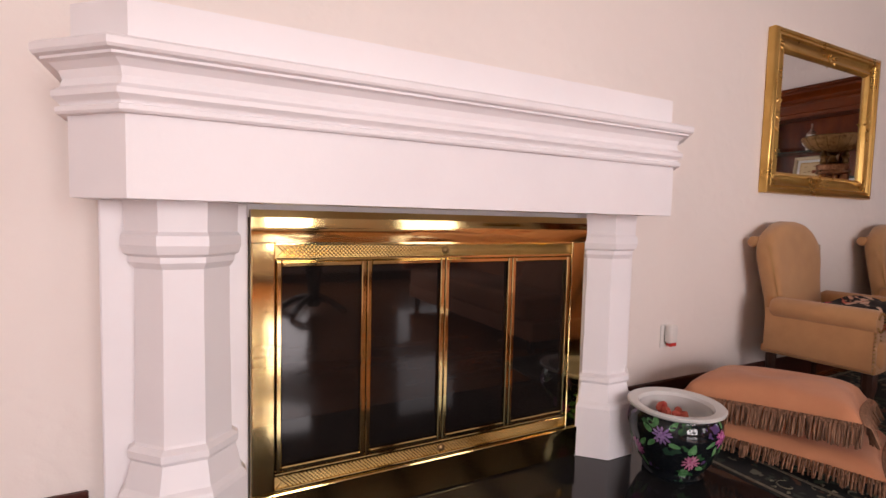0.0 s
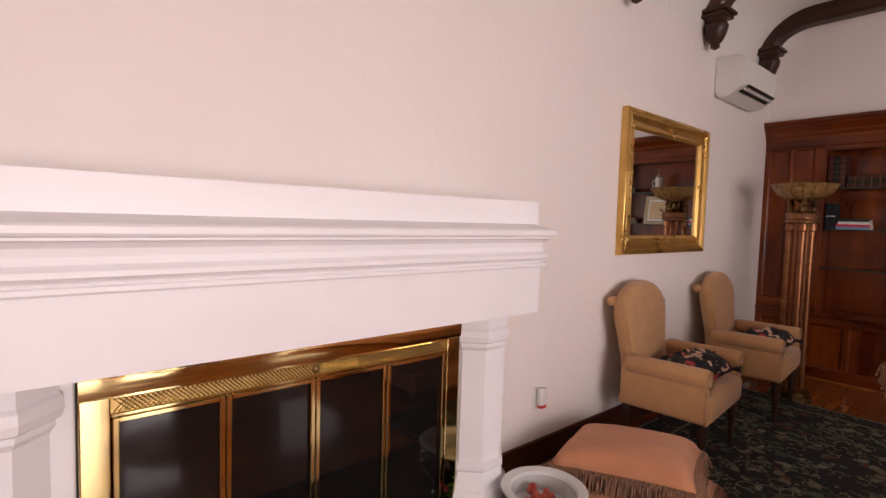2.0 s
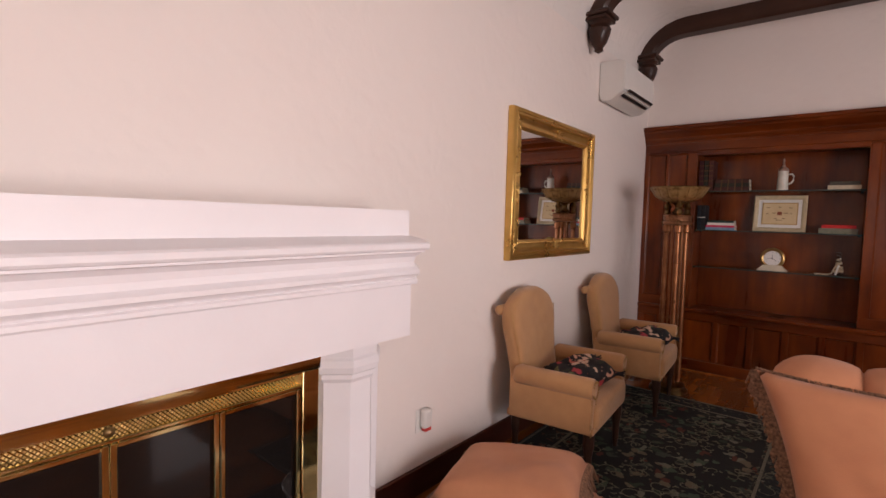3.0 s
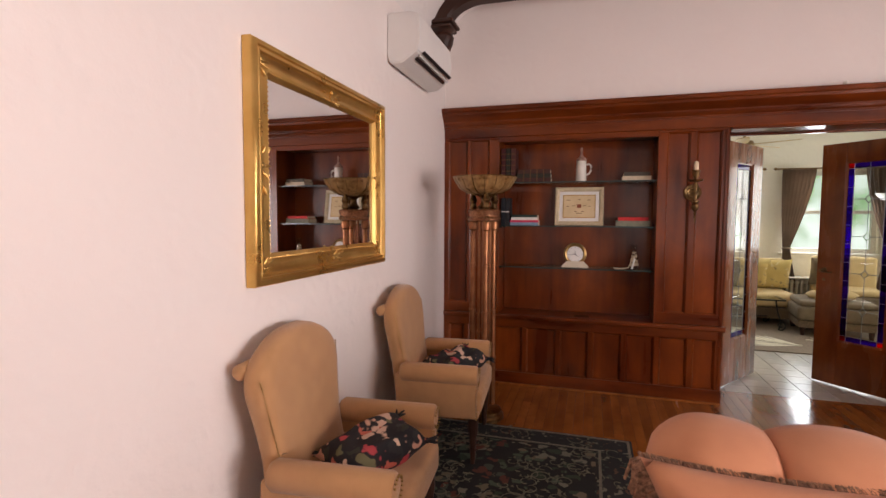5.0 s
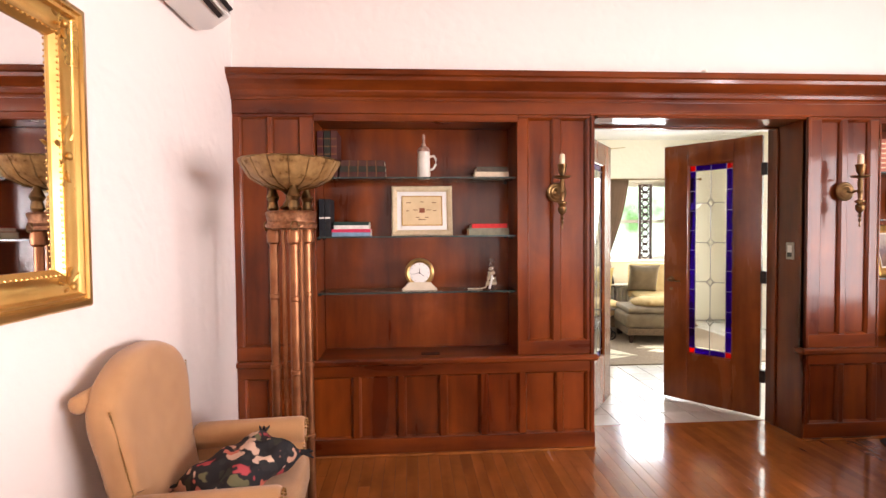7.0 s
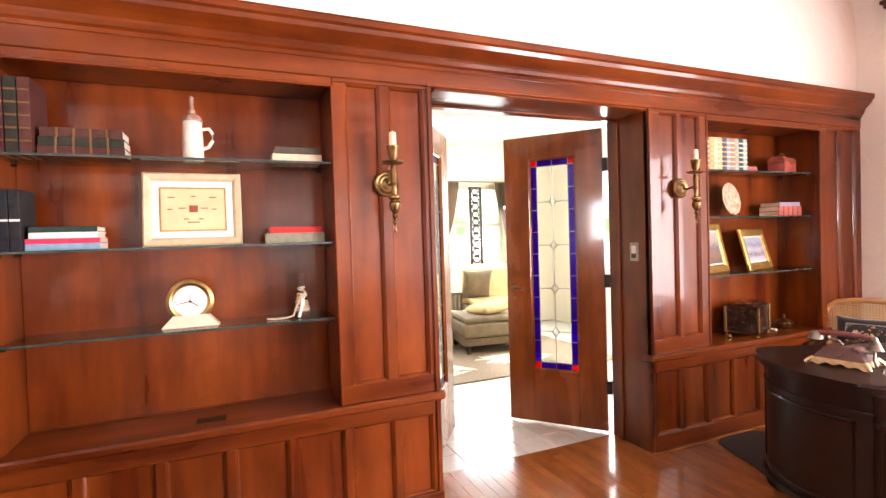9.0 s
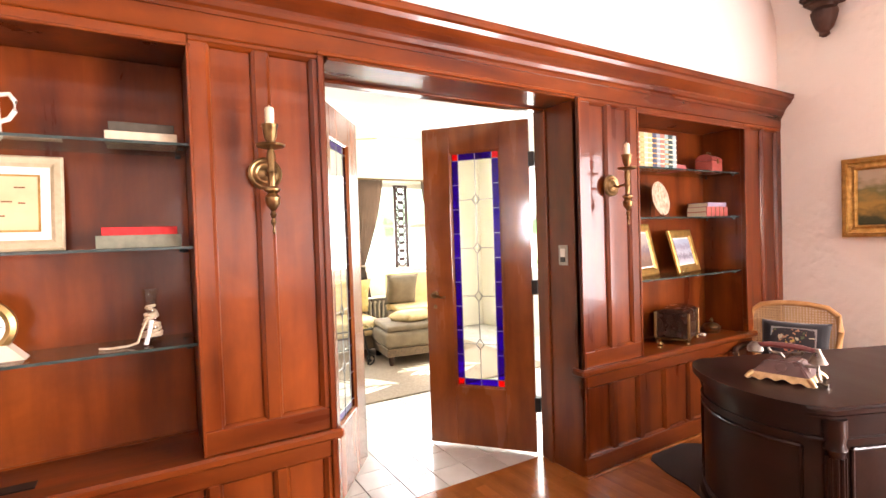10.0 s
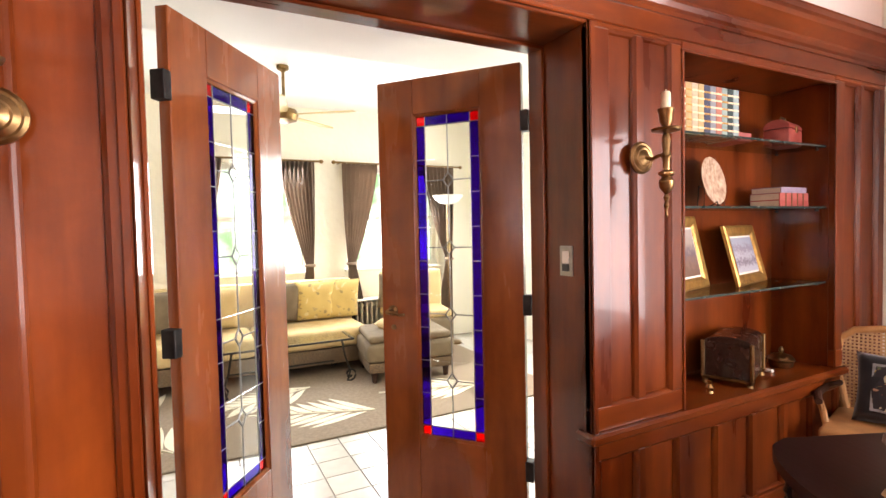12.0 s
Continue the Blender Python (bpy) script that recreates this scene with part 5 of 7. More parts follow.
for z, g, wave in ((0.040, 0.99, 0.0), (0.034, 1.04, 0.0), (0.024, 1.07, 0.002), (0.012, 1.10, 0.006), (0.013, 1.07, 0.006), (0.030, 0.98, 0.0)):
    row = []
    for k in range(96):
        f = 4 * k / 96
        i, h = int(f), f - int(f)
        x0, y0 = lo[i]
        x1, y1 = lo[(i + 1) % 4]
        row.append(bm.verts.new(((x0 + (x1 - x0) * h) * g, (y0 + (y1 - y0) * h) * g, z + wave * math.sin(h * 4 * 2 * math.pi) + wave * 0.8 * math.cos(h * 2 * math.pi) * -1)))
    rings.append(row)
for p, q in zip(rings, rings[1:]):
    for k in range(96):
        bm.faces.new((p[k], p[(k + 1) % 96], q[(k + 1) % 96], q[k]))
part("gilt_skirt", bm, M_PALEGILT, ph, "pale gilt scrolled skirt", smooth=True)
for sx in (-1, 1):
    for sy in (-1, 1):
        part("foot", tube(B(), [(sx * 0.11, sy * 0.085, 0.035), (sx * 0.128, sy * 0.10, 0.02), (sx * 0.135, sy * 0.105, 0.008)], 0.012, 8, [1, 0.9, 0.8]), M_PALEGILT, ph, smooth=True)
M_SILV = surface("tarnished_silver", (0.13, 0.11, 0.09), (0.26, 0.22, 0.18), 30, 0.3, 0.9)
part("cradle", tube(B(), [(-0.07, 0, 0.14), (-0.06, 0, 0.125), (-0.02, 0, 0.12), (0, 0, 0.098), (0.02, 0, 0.12), (0.06, 0, 0.125), (0.07, 0, 0.14)], 0.008, 8), M_SILV, ph, smooth=True)
hs = part("handset", tube(B(), [(-0.125, 0, 0.148), (-0.06, 0, 0.158), (0, 0, 0.160), (0.06, 0, 0.158), (0.125, 0, 0.148)], 0.013, 10, [0.9, 1, 1.1, 1, 0.9]), surface("red_handset", (0.13, 0.03, 0.03), (0.2, 0.05, 0.045), 20, 0.3), ph, "dark red handset grip", smooth=True)
part("earpiece", lathe(B(), [(0.014, 0.02), (0.032, 0.0), (0.036, -0.022), (0.028, -0.028), (0, -0.026)], 18, (0.125, 0, 0.142)), M_SILV, hs, smooth=True)
part("mouthpiece", lathe(B(), [(0.010, 0.02), (0.016, 0.0), (0.026, -0.02), (0.038, -0.045), (0.036, -0.047), (0, -0.03)], 18, (-0.125, 0, 0.142)), M_SILV, hs, smooth=True)
part("dial", lathe(B(), [(0.022, 0.0), (0.022, 0.006), (0.018, 0.008), (0, 0.008)], 20, m=pose(0, 0.072, 0.068, -52)), M_PHWOOD, ph)
part("crank", tube(B(), [(-0.07, 0, 0.075), (-0.125, 0, 0.078), (-0.13, 0.02, 0.045), (-0.14, 0.03, 0.015), (-0.17, 0.035, 0.010)], 0.009, 8), M_SILV, ph, smooth=True)

# ---- cane chair ----
M_CANEW = wood("honey_wood", (0.38, 0.19, 0.07), (0.54, 0.30, 0.12), "z", rough=0.35)
cc = thing("cane_back_chair", "honey wood armchair with a woven cane back", "chair", pose(8.14, -2.50, 0.0, 0, 0, 14) @ Matrix.Scale(0.875, 4))
# faces +y; back plane at y = 0
outl = [(0.25, 0.44), (0.285, 0.60), (0.30, 0.75), (0.285, 0.87), (0.22, 0.925), (0.10, 0.945), (0.0, 0.95)]
full = outl + [(-u, v) for u, v in outl[::-1][1:]]
part("back_frame", tube(B(), [(u, -0.06 * (v - 0.44), v) for u, v in full] + [(0.25, 0, 0.44)], 0.022, 10), M_CANEW, cc, smooth=True)
bm = B()


def half_width(v):
    for (u0, v0), (u1, v1) in zip(outl, outl[1:]):
        if v0 <= v <= v1:
            return u0 + (u1 - u0) * (v - v0) / (v1 - v0)
    return 0.05


for k in range(25):
    v = 0.45 + 0.02 * k
    hw = half_width(v)
    box(bm, -hw, hw, -0.062 * (v - 0.44) - 0.002, -0.062 * (v - 0.44) + 0.002, v - 0.005, v + 0.005)
for k in range(29):
    u = -0.28 + 0.02 * k
    top = max((v for v in (0.45 + 0.01 * q for q in range(50)) if half_width(v) >= abs(u)), default=0.5)
    box(bm, u - 0.005, u + 0.005, -0.017 - 0.0015, -0.017 + 0.0015, 0.45, 0.70)
    if top > 0.72:
        box(bm, u - 0.005, u + 0.005, -0.024 - 0.0015, -0.024 + 0.0015, 0.70, min(top, 0.935))
part("cane_panel", bm, surface("woven_cane", (0.52, 0.34, 0.16), (0.64, 0.45, 0.24), 60, 0.6), cc, "woven cane lattice")
part("seat", box(B(), -0.29, 0.29, 0.0, 0.50, 0.40, 0.46, 0.02, 3), M_CANEW, cc, smooth=True)
for s in (-1, 1):
    part("arm", tube(B(), [(s * 0.285, 0, 0.60), (s * 0.32, 0.14, 0.605), (s * 0.33, 0.30, 0.595), (s * 0.31, 0.38, 0.57)], 0.02, 8), M_BEAM, cc, "dark padded arm", smooth=True)
    part("arm_post", tube(B(), [(s * 0.31, 0.36, 0.57), (s * 0.30, 0.33, 0.51), (s * 0.28, 0.36, 0.44)], 0.018, 8), M_CANEW, cc, smooth=True)
    for y in (0.03, 0.46):
        part("leg", lathe(B(), [(0.014, 0), (0.018, 0.1), (0.026, 0.40)], 10, (s * 0.26, y, 0)), M_CANEW, cc, smooth=True)
cu = tagged(part("black_cushion", pillow(B(), 0.40, 0.34, 0.12, Matrix.Identity(4), 16, 0.4, 0.01, 2), surface("black_velvet", (0.008, 0.007, 0.008), (0.016, 0.014, 0.016), 9, 0.9, sheen=0.3), smooth=True, sharp=80), "black cushion with an embroidered flower panel on the chair", "cushion")
cu.matrix_world = pose(8.07, -2.36, 0.565, 0, 0, 20) @ pose(0, 0, 0, -70, 0, -6) @ pose(0, 0, 0, 180, 0, 0)
M_NEEDLE = spots("needlepoint", (0.030, 0.024, 0.026), [(0.52, 0.46, 0.32), (0.45, 0.24, 0.14), (0.03, 0.03, 0.035), (0.50, 0.34, 0.08), (0.10, 0.12, 0.06), (0.45, 0.16, 0.10)], 30, 0.9, 0.42)
for s in (1, -1):
    bm = B()
    n = 10
    g = [[bm.verts.new((0.24 * (i / n - 0.5), 0.21 * (j / n - 0.5), s * (0.061 * max(0.0, (1 - (0.68 * (2 * i / n - 1)) ** 4) * (1 - (0.7 * (2 * j / n - 1)) ** 4)) ** 0.4 + 0.004))) for j in range(n + 1)] for i in range(n + 1)]
    for i in range(n):
        for j in range(n):
            bm.faces.new((g[i][j], g[i + 1][j], g[i + 1][j + 1], g[i][j + 1]))
    part("embroidered_panel", bm, M_NEEDLE, cu, "floral needlepoint panel", smooth=True)
bm = B()
frame_rails(bm, 0.255, 0.225, [(0, -0.006), (0, 0.004), (0.012, 0.004), (0.012, -0.006)])
bmesh.ops.transform(bm, matrix=pose(0, 0, -0.052), verts=bm.verts[:])
part("silver_braid", bm, M_LEAD, cu)

# ---- sunroom furniture ----
M_LINEN = surface("yellow_linen", (0.60, 0.43, 0.20), (0.70, 0.53, 0.27), 12, 0.85, bump=0.3, bscale=300)
M_TAUPE = surface("taupe_cloth", (0.15, 0.11, 0.065), (0.21, 0.155, 0.095), 10, 0.85, bump=0.3, bscale=300)
M_WICKER = surface("dark_wicker", (0.07, 0.045, 0.025), (0.20, 0.13, 0.07), 60, 0.7, bump=0.8, bscale=110, stretch=(1, 1, 2))
M_LEAFY = spots("leaf_print", (0.62, 0.46, 0.16), [(0.34, 0.26, 0.12), (0.70, 0.58, 0.30), (0.48, 0.36, 0.16)], 16, 0.85, 0.36)
so = thing("sunroom_sofa", "yellow sofa with a dark wicker base under the window", "sofa", pose(12.20, 0.10, 0.009))
part("wicker_base", box(B(), -0.40, 0.38, -1.10, 1.10, 0.09, 0.24, 0.01, 2), M_WICKER, so)
part("seat_cushion", box(B(), -0.42, 0.25, -1.08, 0.0, 0.245, 0.43, 0.05, 3), M_LINEN, so, smooth=True)
part("seat_cushion", box(B(), -0.42, 0.25, 0.0, 1.08, 0.245, 0.43, 0.05, 3), M_LINEN, so, smooth=True)
part("back_frame", box(B(), 0.25, 0.40, -1.10, 1.10, 0.24, 0.86, 0.03, 2), M_LINEN, so, smooth=True)
for x in (-0.36, 0.34):
    for y in (-1.05, 1.05):
        part("leg", lathe(B(), [(0.03, 0.0), (0.04, 0.09)], 8, (x, y, 0)), M_BEAM, so)
for k, (y, mat, lab) in enumerate(((-0.92, M_LEAFY, "yellow leaf print"), (-0.66, M_LEAFY, "yellow leaf print"), (-0.30, M_TAUPE, "taupe"), (0.30, M_LINEN, "yellow"), (0.78, M_TAUPE, "taupe"))):
    q = tagged(part("throw_pillow", pillow(B(), 0.46, 0.44, 0.15, Matrix.Identity(4), 12, 0.45, 0.01, k), mat, smooth=True, sharp=80), lab + " throw pillow leaning on the sunroom sofa", "cushion")
    q.matrix_world = pose(12.33, 0.10 + y, 0.66, 0, 72, -6 + 5 * k)

ct = thing("coffee_table", "glass coffee table with wrought iron scroll legs", "coffee table", pose(11.75, -0.10, 0.009))
p = part("glass_top", box(B(), -0.34, 0.34, -0.62, 0.55, 0.40, 0.412, 0.003), M_CLEAR, ct)
p.visible_shadow = False
bm = B()
for s in (-0.33, 0.33):
    tube(bm, [(s, -0.60, 0.394), (s, 0.53, 0.394)], 0.010, 6)
for s in (-0.60, 0.53):
    tube(bm, [(-0.33, s, 0.394), (0.33, s, 0.394)], 0.010, 6)
part("rim", bm, M_IRON, ct)
for x in (-0.30, 0.30):
    for y, d in ((-0.55, -1), (0.48, 1)):
        pts = [(x, y - d * 0.05, 0.39), (x, y - d * 0.02, 0.22), (x, y + d * 0.02, 0.10)]
        for k in range(15):
            a = -0.4 + k * 0.55
            r = 0.062 - 0.0032 * k
            pts.append((x, y + d * (0.02 + r * math.sin(a)), 0.065 - r * math.cos(a)))
        part("scroll_leg", tube(B(), pts, 0.010, 6), M_IRON, ct, smooth=True)
part("stretcher", tube(B(), [(0, -0.5, 0.13), (0, 0.44, 0.13)], 0.009, 6), M_IRON, ct)

ot = thing("ottoman", "taupe ottoman with a dark wicker band", "ottoman", pose(11.50, -1.22, 0.009, 0, 0, -8))
part("wicker_band", box(B(), -0.34, 0.34, -0.40, 0.40, 0.10, 0.19, 0.01, 2), M_WICKER, ot)
part("ottoman_cushion", box(B(), -0.355, 0.355, -0.415, 0.415, 0.192, 0.36, 0.04, 3), M_TAUPE, ot, smooth=True)
part("top_pad", box(B(), -0.33, 0.33, -0.39, 0.39, 0.36, 0.43, 0.03, 3), M_TAUPE, ot, smooth=True)
for x in (-0.28, 0.28):
    for y in (-0.34, 0.34):
        part("leg", lathe(B(), [(0.022, 0.0), (0.034, 0.10)], 8, (x, y, 0)), M_BEAM, ot)
q = tagged(part("throw_pillow", pillow(B(), 0.42, 0.40, 0.13, Matrix.Identity(4), 12, 0.45), M_LINEN, smooth=True, sharp=80), "pale yellow pillow lying on the ottoman", "cushion")
q.matrix_world = pose(11.46, -1.20, 0.495, 0, 6, 10)
ac2 = thing("slipper_chair", "yellow upholstered slipper chair with a taupe seat", "chair", pose(12.10, -1.62, 0.009, 0, 0, -12))
part("seat", box(B(), -0.34, 0.30, -0.36, 0.36, 0.12, 0.44, 0.04, 3), M_TAUPE, ac2, smooth=True)
part("seat_pad", box(B(), -0.33, 0.22, -0.34, 0.34, 0.44, 0.52, 0.03, 3), M_LINEN, ac2, smooth=True)
bm = box(B(), 0.16, 0.32, -0.36, 0.36, 0.40, 0.92, 0.04, 3)
part("backrest", bm, M_LINEN, ac2, smooth=True)
for x in (-0.28, 0.24):
    for y in (-0.3, 0.3):
        part("leg", lathe(B(), [(0.02, 0.0), (0.03, 0.12)], 8, (x, y, 0)), M_BEAM, ac2)
q = tagged(part("throw_pillow", pillow(B(), 0.42, 0.42, 0.14, Matrix.Identity(4), 12, 0.45), M_TAUPE, smooth=True, sharp=80), "taupe throw pillow on the slipper chair", "cushion")
q.matrix_world = pose(12.20, -1.44, 0.72, 0, 70, -8)

rd = thing("radiator", "white cast iron column radiator under the window", "radiator", pose(12.62, -1.45, 0.0))
for k in range(13):
    bm = B()
    y = -0.36 + 0.06 * k
    box(bm, -0.075, 0.075, y - 0.012, y + 0.012, 0.06, 0.56, 0.010, 2)
    part("fin", bm, M_CREAM, rd)
part("header", tube(B(), [(0, -0.37, 0.52), (0, 0.37, 0.52)], 0.025, 10), M_CREAM, rd)
part("footer", tube(B(), [(0, -0.37, 0.10), (0, 0.37, 0.10)], 0.025, 10), M_CREAM, rd)
part("radiator_feet", box(B(), -0.06, 0.06, -0.37, 0.37, 0.0, 0.06), M_CREAM, rd)
tagged(part("radiator_shelf", box(B(), 12.50, 12.74, -1.86, -1.04, 0.58, 0.60, 0.004), M_CREAM), "white shelf board over the radiator", "shelf")

M_CURT = surface("brown_curtain", (0.21, 0.145, 0.098), (0.27, 0.19, 0.132), 4, 0.8, bump=0.15, bscale=200, sheen=0.2)


def curtain(y_out, y_in, toward, z_top=2.17, z_tie=1.02):
    """A gathered curtain, drawn to its outer side and tied low; toward is the sign of the way to the window's middle."""
    ob = thing("curtain", "brown gathered curtain tied back beside the window", "curtain", pose(12.60, 0, 0), "sunroom curtains")
    bm = B()
    nz, ny = 22, 40
    w = abs(y_in - y_out)
    g = []
    for i in range(nz + 1):
        f = i / nz
        z = z_top - (z_top - 0.25) * f
        k = (z_top - z) / (z_top - z_tie)
        if k <= 1:
            width = w * (1 - 0.78 * k ** 1.5)
            shift = 0.10 * k ** 2
        else:
            width = w * (0.22 + 0.25 * min(1, (k - 1) * 2))
            shift = 0.10
        row = []
        for j in range(ny + 1):
            u = j / ny
            y = y_out + toward * (shift * w + u * width)
            x = 0.035 * math.sin(u * 8 * 2 * math.pi + 0.8 * f) * (0.6 + 0.4 * (1 - min(1, k))) * min(1.0, width / w + 0.25)
            row.append(bm.verts.new((x, y, z)))
        g.append(row)
    for i in range(nz):
        for j in range(ny):
            bm.faces.new((g[i][j], g[i + 1][j], g[i + 1][j + 1], g[i][j + 1]))
    bmesh.ops.solidify(bm, geom=bm.faces[:], thickness=0.004)
    part("cloth", bm, M_CURT, ob, smooth=True, sharp=80)
    yt = y_out + toward * (0.10 * w + 0.11 * w)
    part("tieback", lathe(B(), [(0.12 * w + 0.012, -0.014), (0.12 * w + 0.016, 0.0), (0.12 * w + 0.012, 0.014)], 18, (0, yt, z_tie)), M_CURT, ob)
    return ob


curtain(-2.42, -1.99, 1)
curtain(-0.97, -1.40, -1)
curtain(-0.66, -0.28, 1)
curtain(0.66, 0.28, -1)
for y0, y1 in ((-2.50, -0.90), (-0.72, 0.74)):
    rod = thing("curtain_rod", "slim bronze curtain rod with small finials", "curtain rod", pose(12.60, 0, 2.18), "curtain rods")
    part("rod", tube(B(), [(0, y0, 0), (0, y1, 0)], 0.011, 8), M_OLDBRASS, rod)
    for y, s in ((y0, -1), (y1, 1)):
        part("finial", lathe(B(), [(0.012, 0), (0.022, 0.012), (0.022, 0.03), (0.0, 0.05)], 12, m=pose(0, y, 0, -90 * s)), M_OLDBRASS, rod, smooth=True)
        part("bracket", box(B(), 0.0, 0.15, y - s * 0.06 - 0.006, y - s * 0.06 + 0.006, -0.006, 0.006), M_OLDBRASS, rod)
# lattice strip in the middle of the window
ls = thing("carved_window_strip", "dark pierced wooden strip hanging in the window", "ornament", pose(12.68, -1.70, 0.97), "", "")
bm = B()
for s in (-1, 1):
    box(bm, -0.01, 0.01, s * 0.085 - 0.02, s * 0.085 + 0.02, 0, 1.14)
part("strip_sides", bm, M_BEAM, ls)
for k in range(10):
    part("pierced_link", tube(B(), [(0, 0.05 * math.cos(a), 0.06 + 0.113 * k + 0.045 * math.sin(a)) for a in (2 * math.pi * q / 14 for q in range(15))], 0.012, 6), M_BEAM, ls)
    box_b = box(B(), -0.008, 0.008, -0.066, 0.066, 0.108 + 0.113 * k, 0.126 + 0.113 * k)
    part("cross_bar", box_b, M_BEAM, ls)

tl = thing("torchiere_lamp", "white uplighter floor lamp in the sunroom corner", "floor lamp", pose(12.35, -2.20, 0.0))
part("lamp_pole", lathe(B(), [(0.13, 0), (0.13, 0.02), (0.02, 0.04), (0.016, 0.8), (0.028, 0.85), (0.018, 0.9), (0.022, 1.7)], 18), M_OLDBRASS, tl, smooth=True)
part("shade", lathe(B(), [(0.03, 1.69), (0.12, 1.72), (0.19, 1.80), (0.185, 1.80), (0.11, 1.73), (0.0, 1.71)], 26), M_WHITEPL, tl, "white glass bowl shade", smooth=True)

fan = thing("ceiling_fan", "wooden blade ceiling fan in the sunroom", "ceiling fan", pose(11.4, -0.15, ZC2))
part("down_rod", lathe(B(), [(0.05, 0), (0.05, -0.03), (0.014, -0.05), (0.014, -0.36)], 14), M_OLDBRASS, fan)
part("motor", lathe(B(), [(0.03, -0.35), (0.10, -0.37), (0.12, -0.41), (0.10, -0.46), (0.04, -0.48), (0.0, -0.48)], 24), M_OLDBRASS, fan, smooth=True)
M_BLADE = wood("blade_wood", (0.62, 0.46, 0.20), (0.74, 0.56, 0.27), "x")
for k in range(5):
    bm = B()
    prism(bm, [(0.11, -0.035), (0.22, -0.06), (0.56, -0.075), (0.62, -0.04), (0.62, 0.04), (0.56, 0.075), (0.22, 0.06), (0.11, 0.035)], 0.008, pose(0, 0, -0.415, 0, 0, 72 * k + 20) @ pose(0, 0, 0, 10, 0, 0))
    part("blade", bm, M_BLADE, fan)

# palm leaf rug
pr = thing("palm_leaf_rug", "taupe rug with large cream palm leaves", "rug", pose(0, 0, 0.001))
M_RUG2 = surface("taupe_pile", (0.21, 0.155, 0.105), (0.28, 0.21, 0.145), 40, 0.95, bump=0.4, bscale=300)
M_RUG3 = surface("cream_pile", (0.72, 0.66, 0.50), (0.80, 0.74, 0.58), 40, 0.95, bump=0.4, bscale=300)
part("rug_body", box(B(), 10.27, 12.55, -2.2, 1.6, 0.0, 0.008, 0.002), M_RUG2, pr)
for cx, cy, ang, L in ((10.62, -0.62, 68, 0.95), (10.55, 0.75, 40, 0.9), (11.45, -0.30, 110, 0.9), (10.75, -1.65, 75, 0.9), (11.5, 0.9, 30, 0.8)):
    bm = B()
    for k in range(13):
        f = k / 12
        bx_, spread = L * f * 0.75, (k % 2) * 2 - 1
        l2 = L * (0.50 - 0.28 * f)
        pts = []
        for q in range(7):
            g = q / 6
            pts.append((bx_ + l2 * g * 0.85, spread * (0.02 + l2 * 0.62 * g ** 1.2) + 0.055 * math.sin(math.pi * g)))
        for q in range(5, 0, -1):
            g = q / 6
            pts.append((bx_ + l2 * g * 0.85, spread * (0.02 + l2 * 0.62 * g ** 1.2) - 0.03 * math.sin(math.pi * g)))
        prism(bm, pts, 0.0022 + 0.0001 * k, pose(cx, cy, 0.0082, 0, 0, ang))
    tube(bm, [(cx + L * f * math.cos(radians(ang)), cy + L * f * math.sin(radians(ang)), 0.009) for f in (0, 0.5, 1.0)], 0.008, 5)
    part("palm_leaf", bm, M_RUG3, pr, "cream palm leaf motif")
part("edge_stripe", box(B(), 10.27, 10.285, -2.2, 1.6, 0.0081, 0.0105), M_TAUPE, pr)


# ---- round table behind the walk, seen in the smoked glass ----
rt = thing("round_table", "dark polished round table with a turned pedestal", "table", pose(3.90, -0.70, 0.0))
part("tabletop", lathe(B(), [(0.50, 0.70), (0.52, 0.71), (0.52, 0.73), (0.50, 0.74), (0.0, 0.74)], 44), M_DESK, rt, smooth=True)
part("pedestal", lathe(B(), [(0.05, 0.06), (0.09, 0.12), (0.05, 0.2), (0.08, 0.42), (0.05, 0.55), (0.12, 0.66), (0.3, 0.70)], 20), M_DESK, rt, smooth=True)
for k in range(4):
    a = radians(45 + 90 * k)
    part("foot", tube(B(), [(0.05 * math.cos(a), 0.05 * math.sin(a), 0.16), (0.2 * math.cos(a), 0.2 * math.sin(a), 0.12), (0.36 * math.cos(a), 0.36 * math.sin(a), 0.03)], 0.03, 8), M_DESK, rt, smooth=True)
bwl = thing("fruit_bowl", "dark bowl of ornamental fruit on the round table", "bowl", pose(3.90, -0.70, 0.741))
part("bowl", lathe(B(), [(0.09, 0), (0.03, 0.02), (0.03, 0.05), (0.12, 0.08), (0.20, 0.12), (0.19, 0.125), (0.1, 0.09), (0, 0.085)], 28), M_DESK, bwl, smooth=True)
rnd = random.Random(6)
for k in range(11):
    a, r = 2 * math.pi * k / 9, 0.11 if k < 9 else 0.03
    part("fruit", lathe(B(), [(0.001, -0.035), (0.03, -0.022), (0.038, 0.0), (0.03, 0.024), (0.001, 0.036)], 12, (r * math.cos(a), r * math.sin(a), 0.135 + (0.035 if k >= 9 else 0))), M_REDL, bwl, smooth=True)


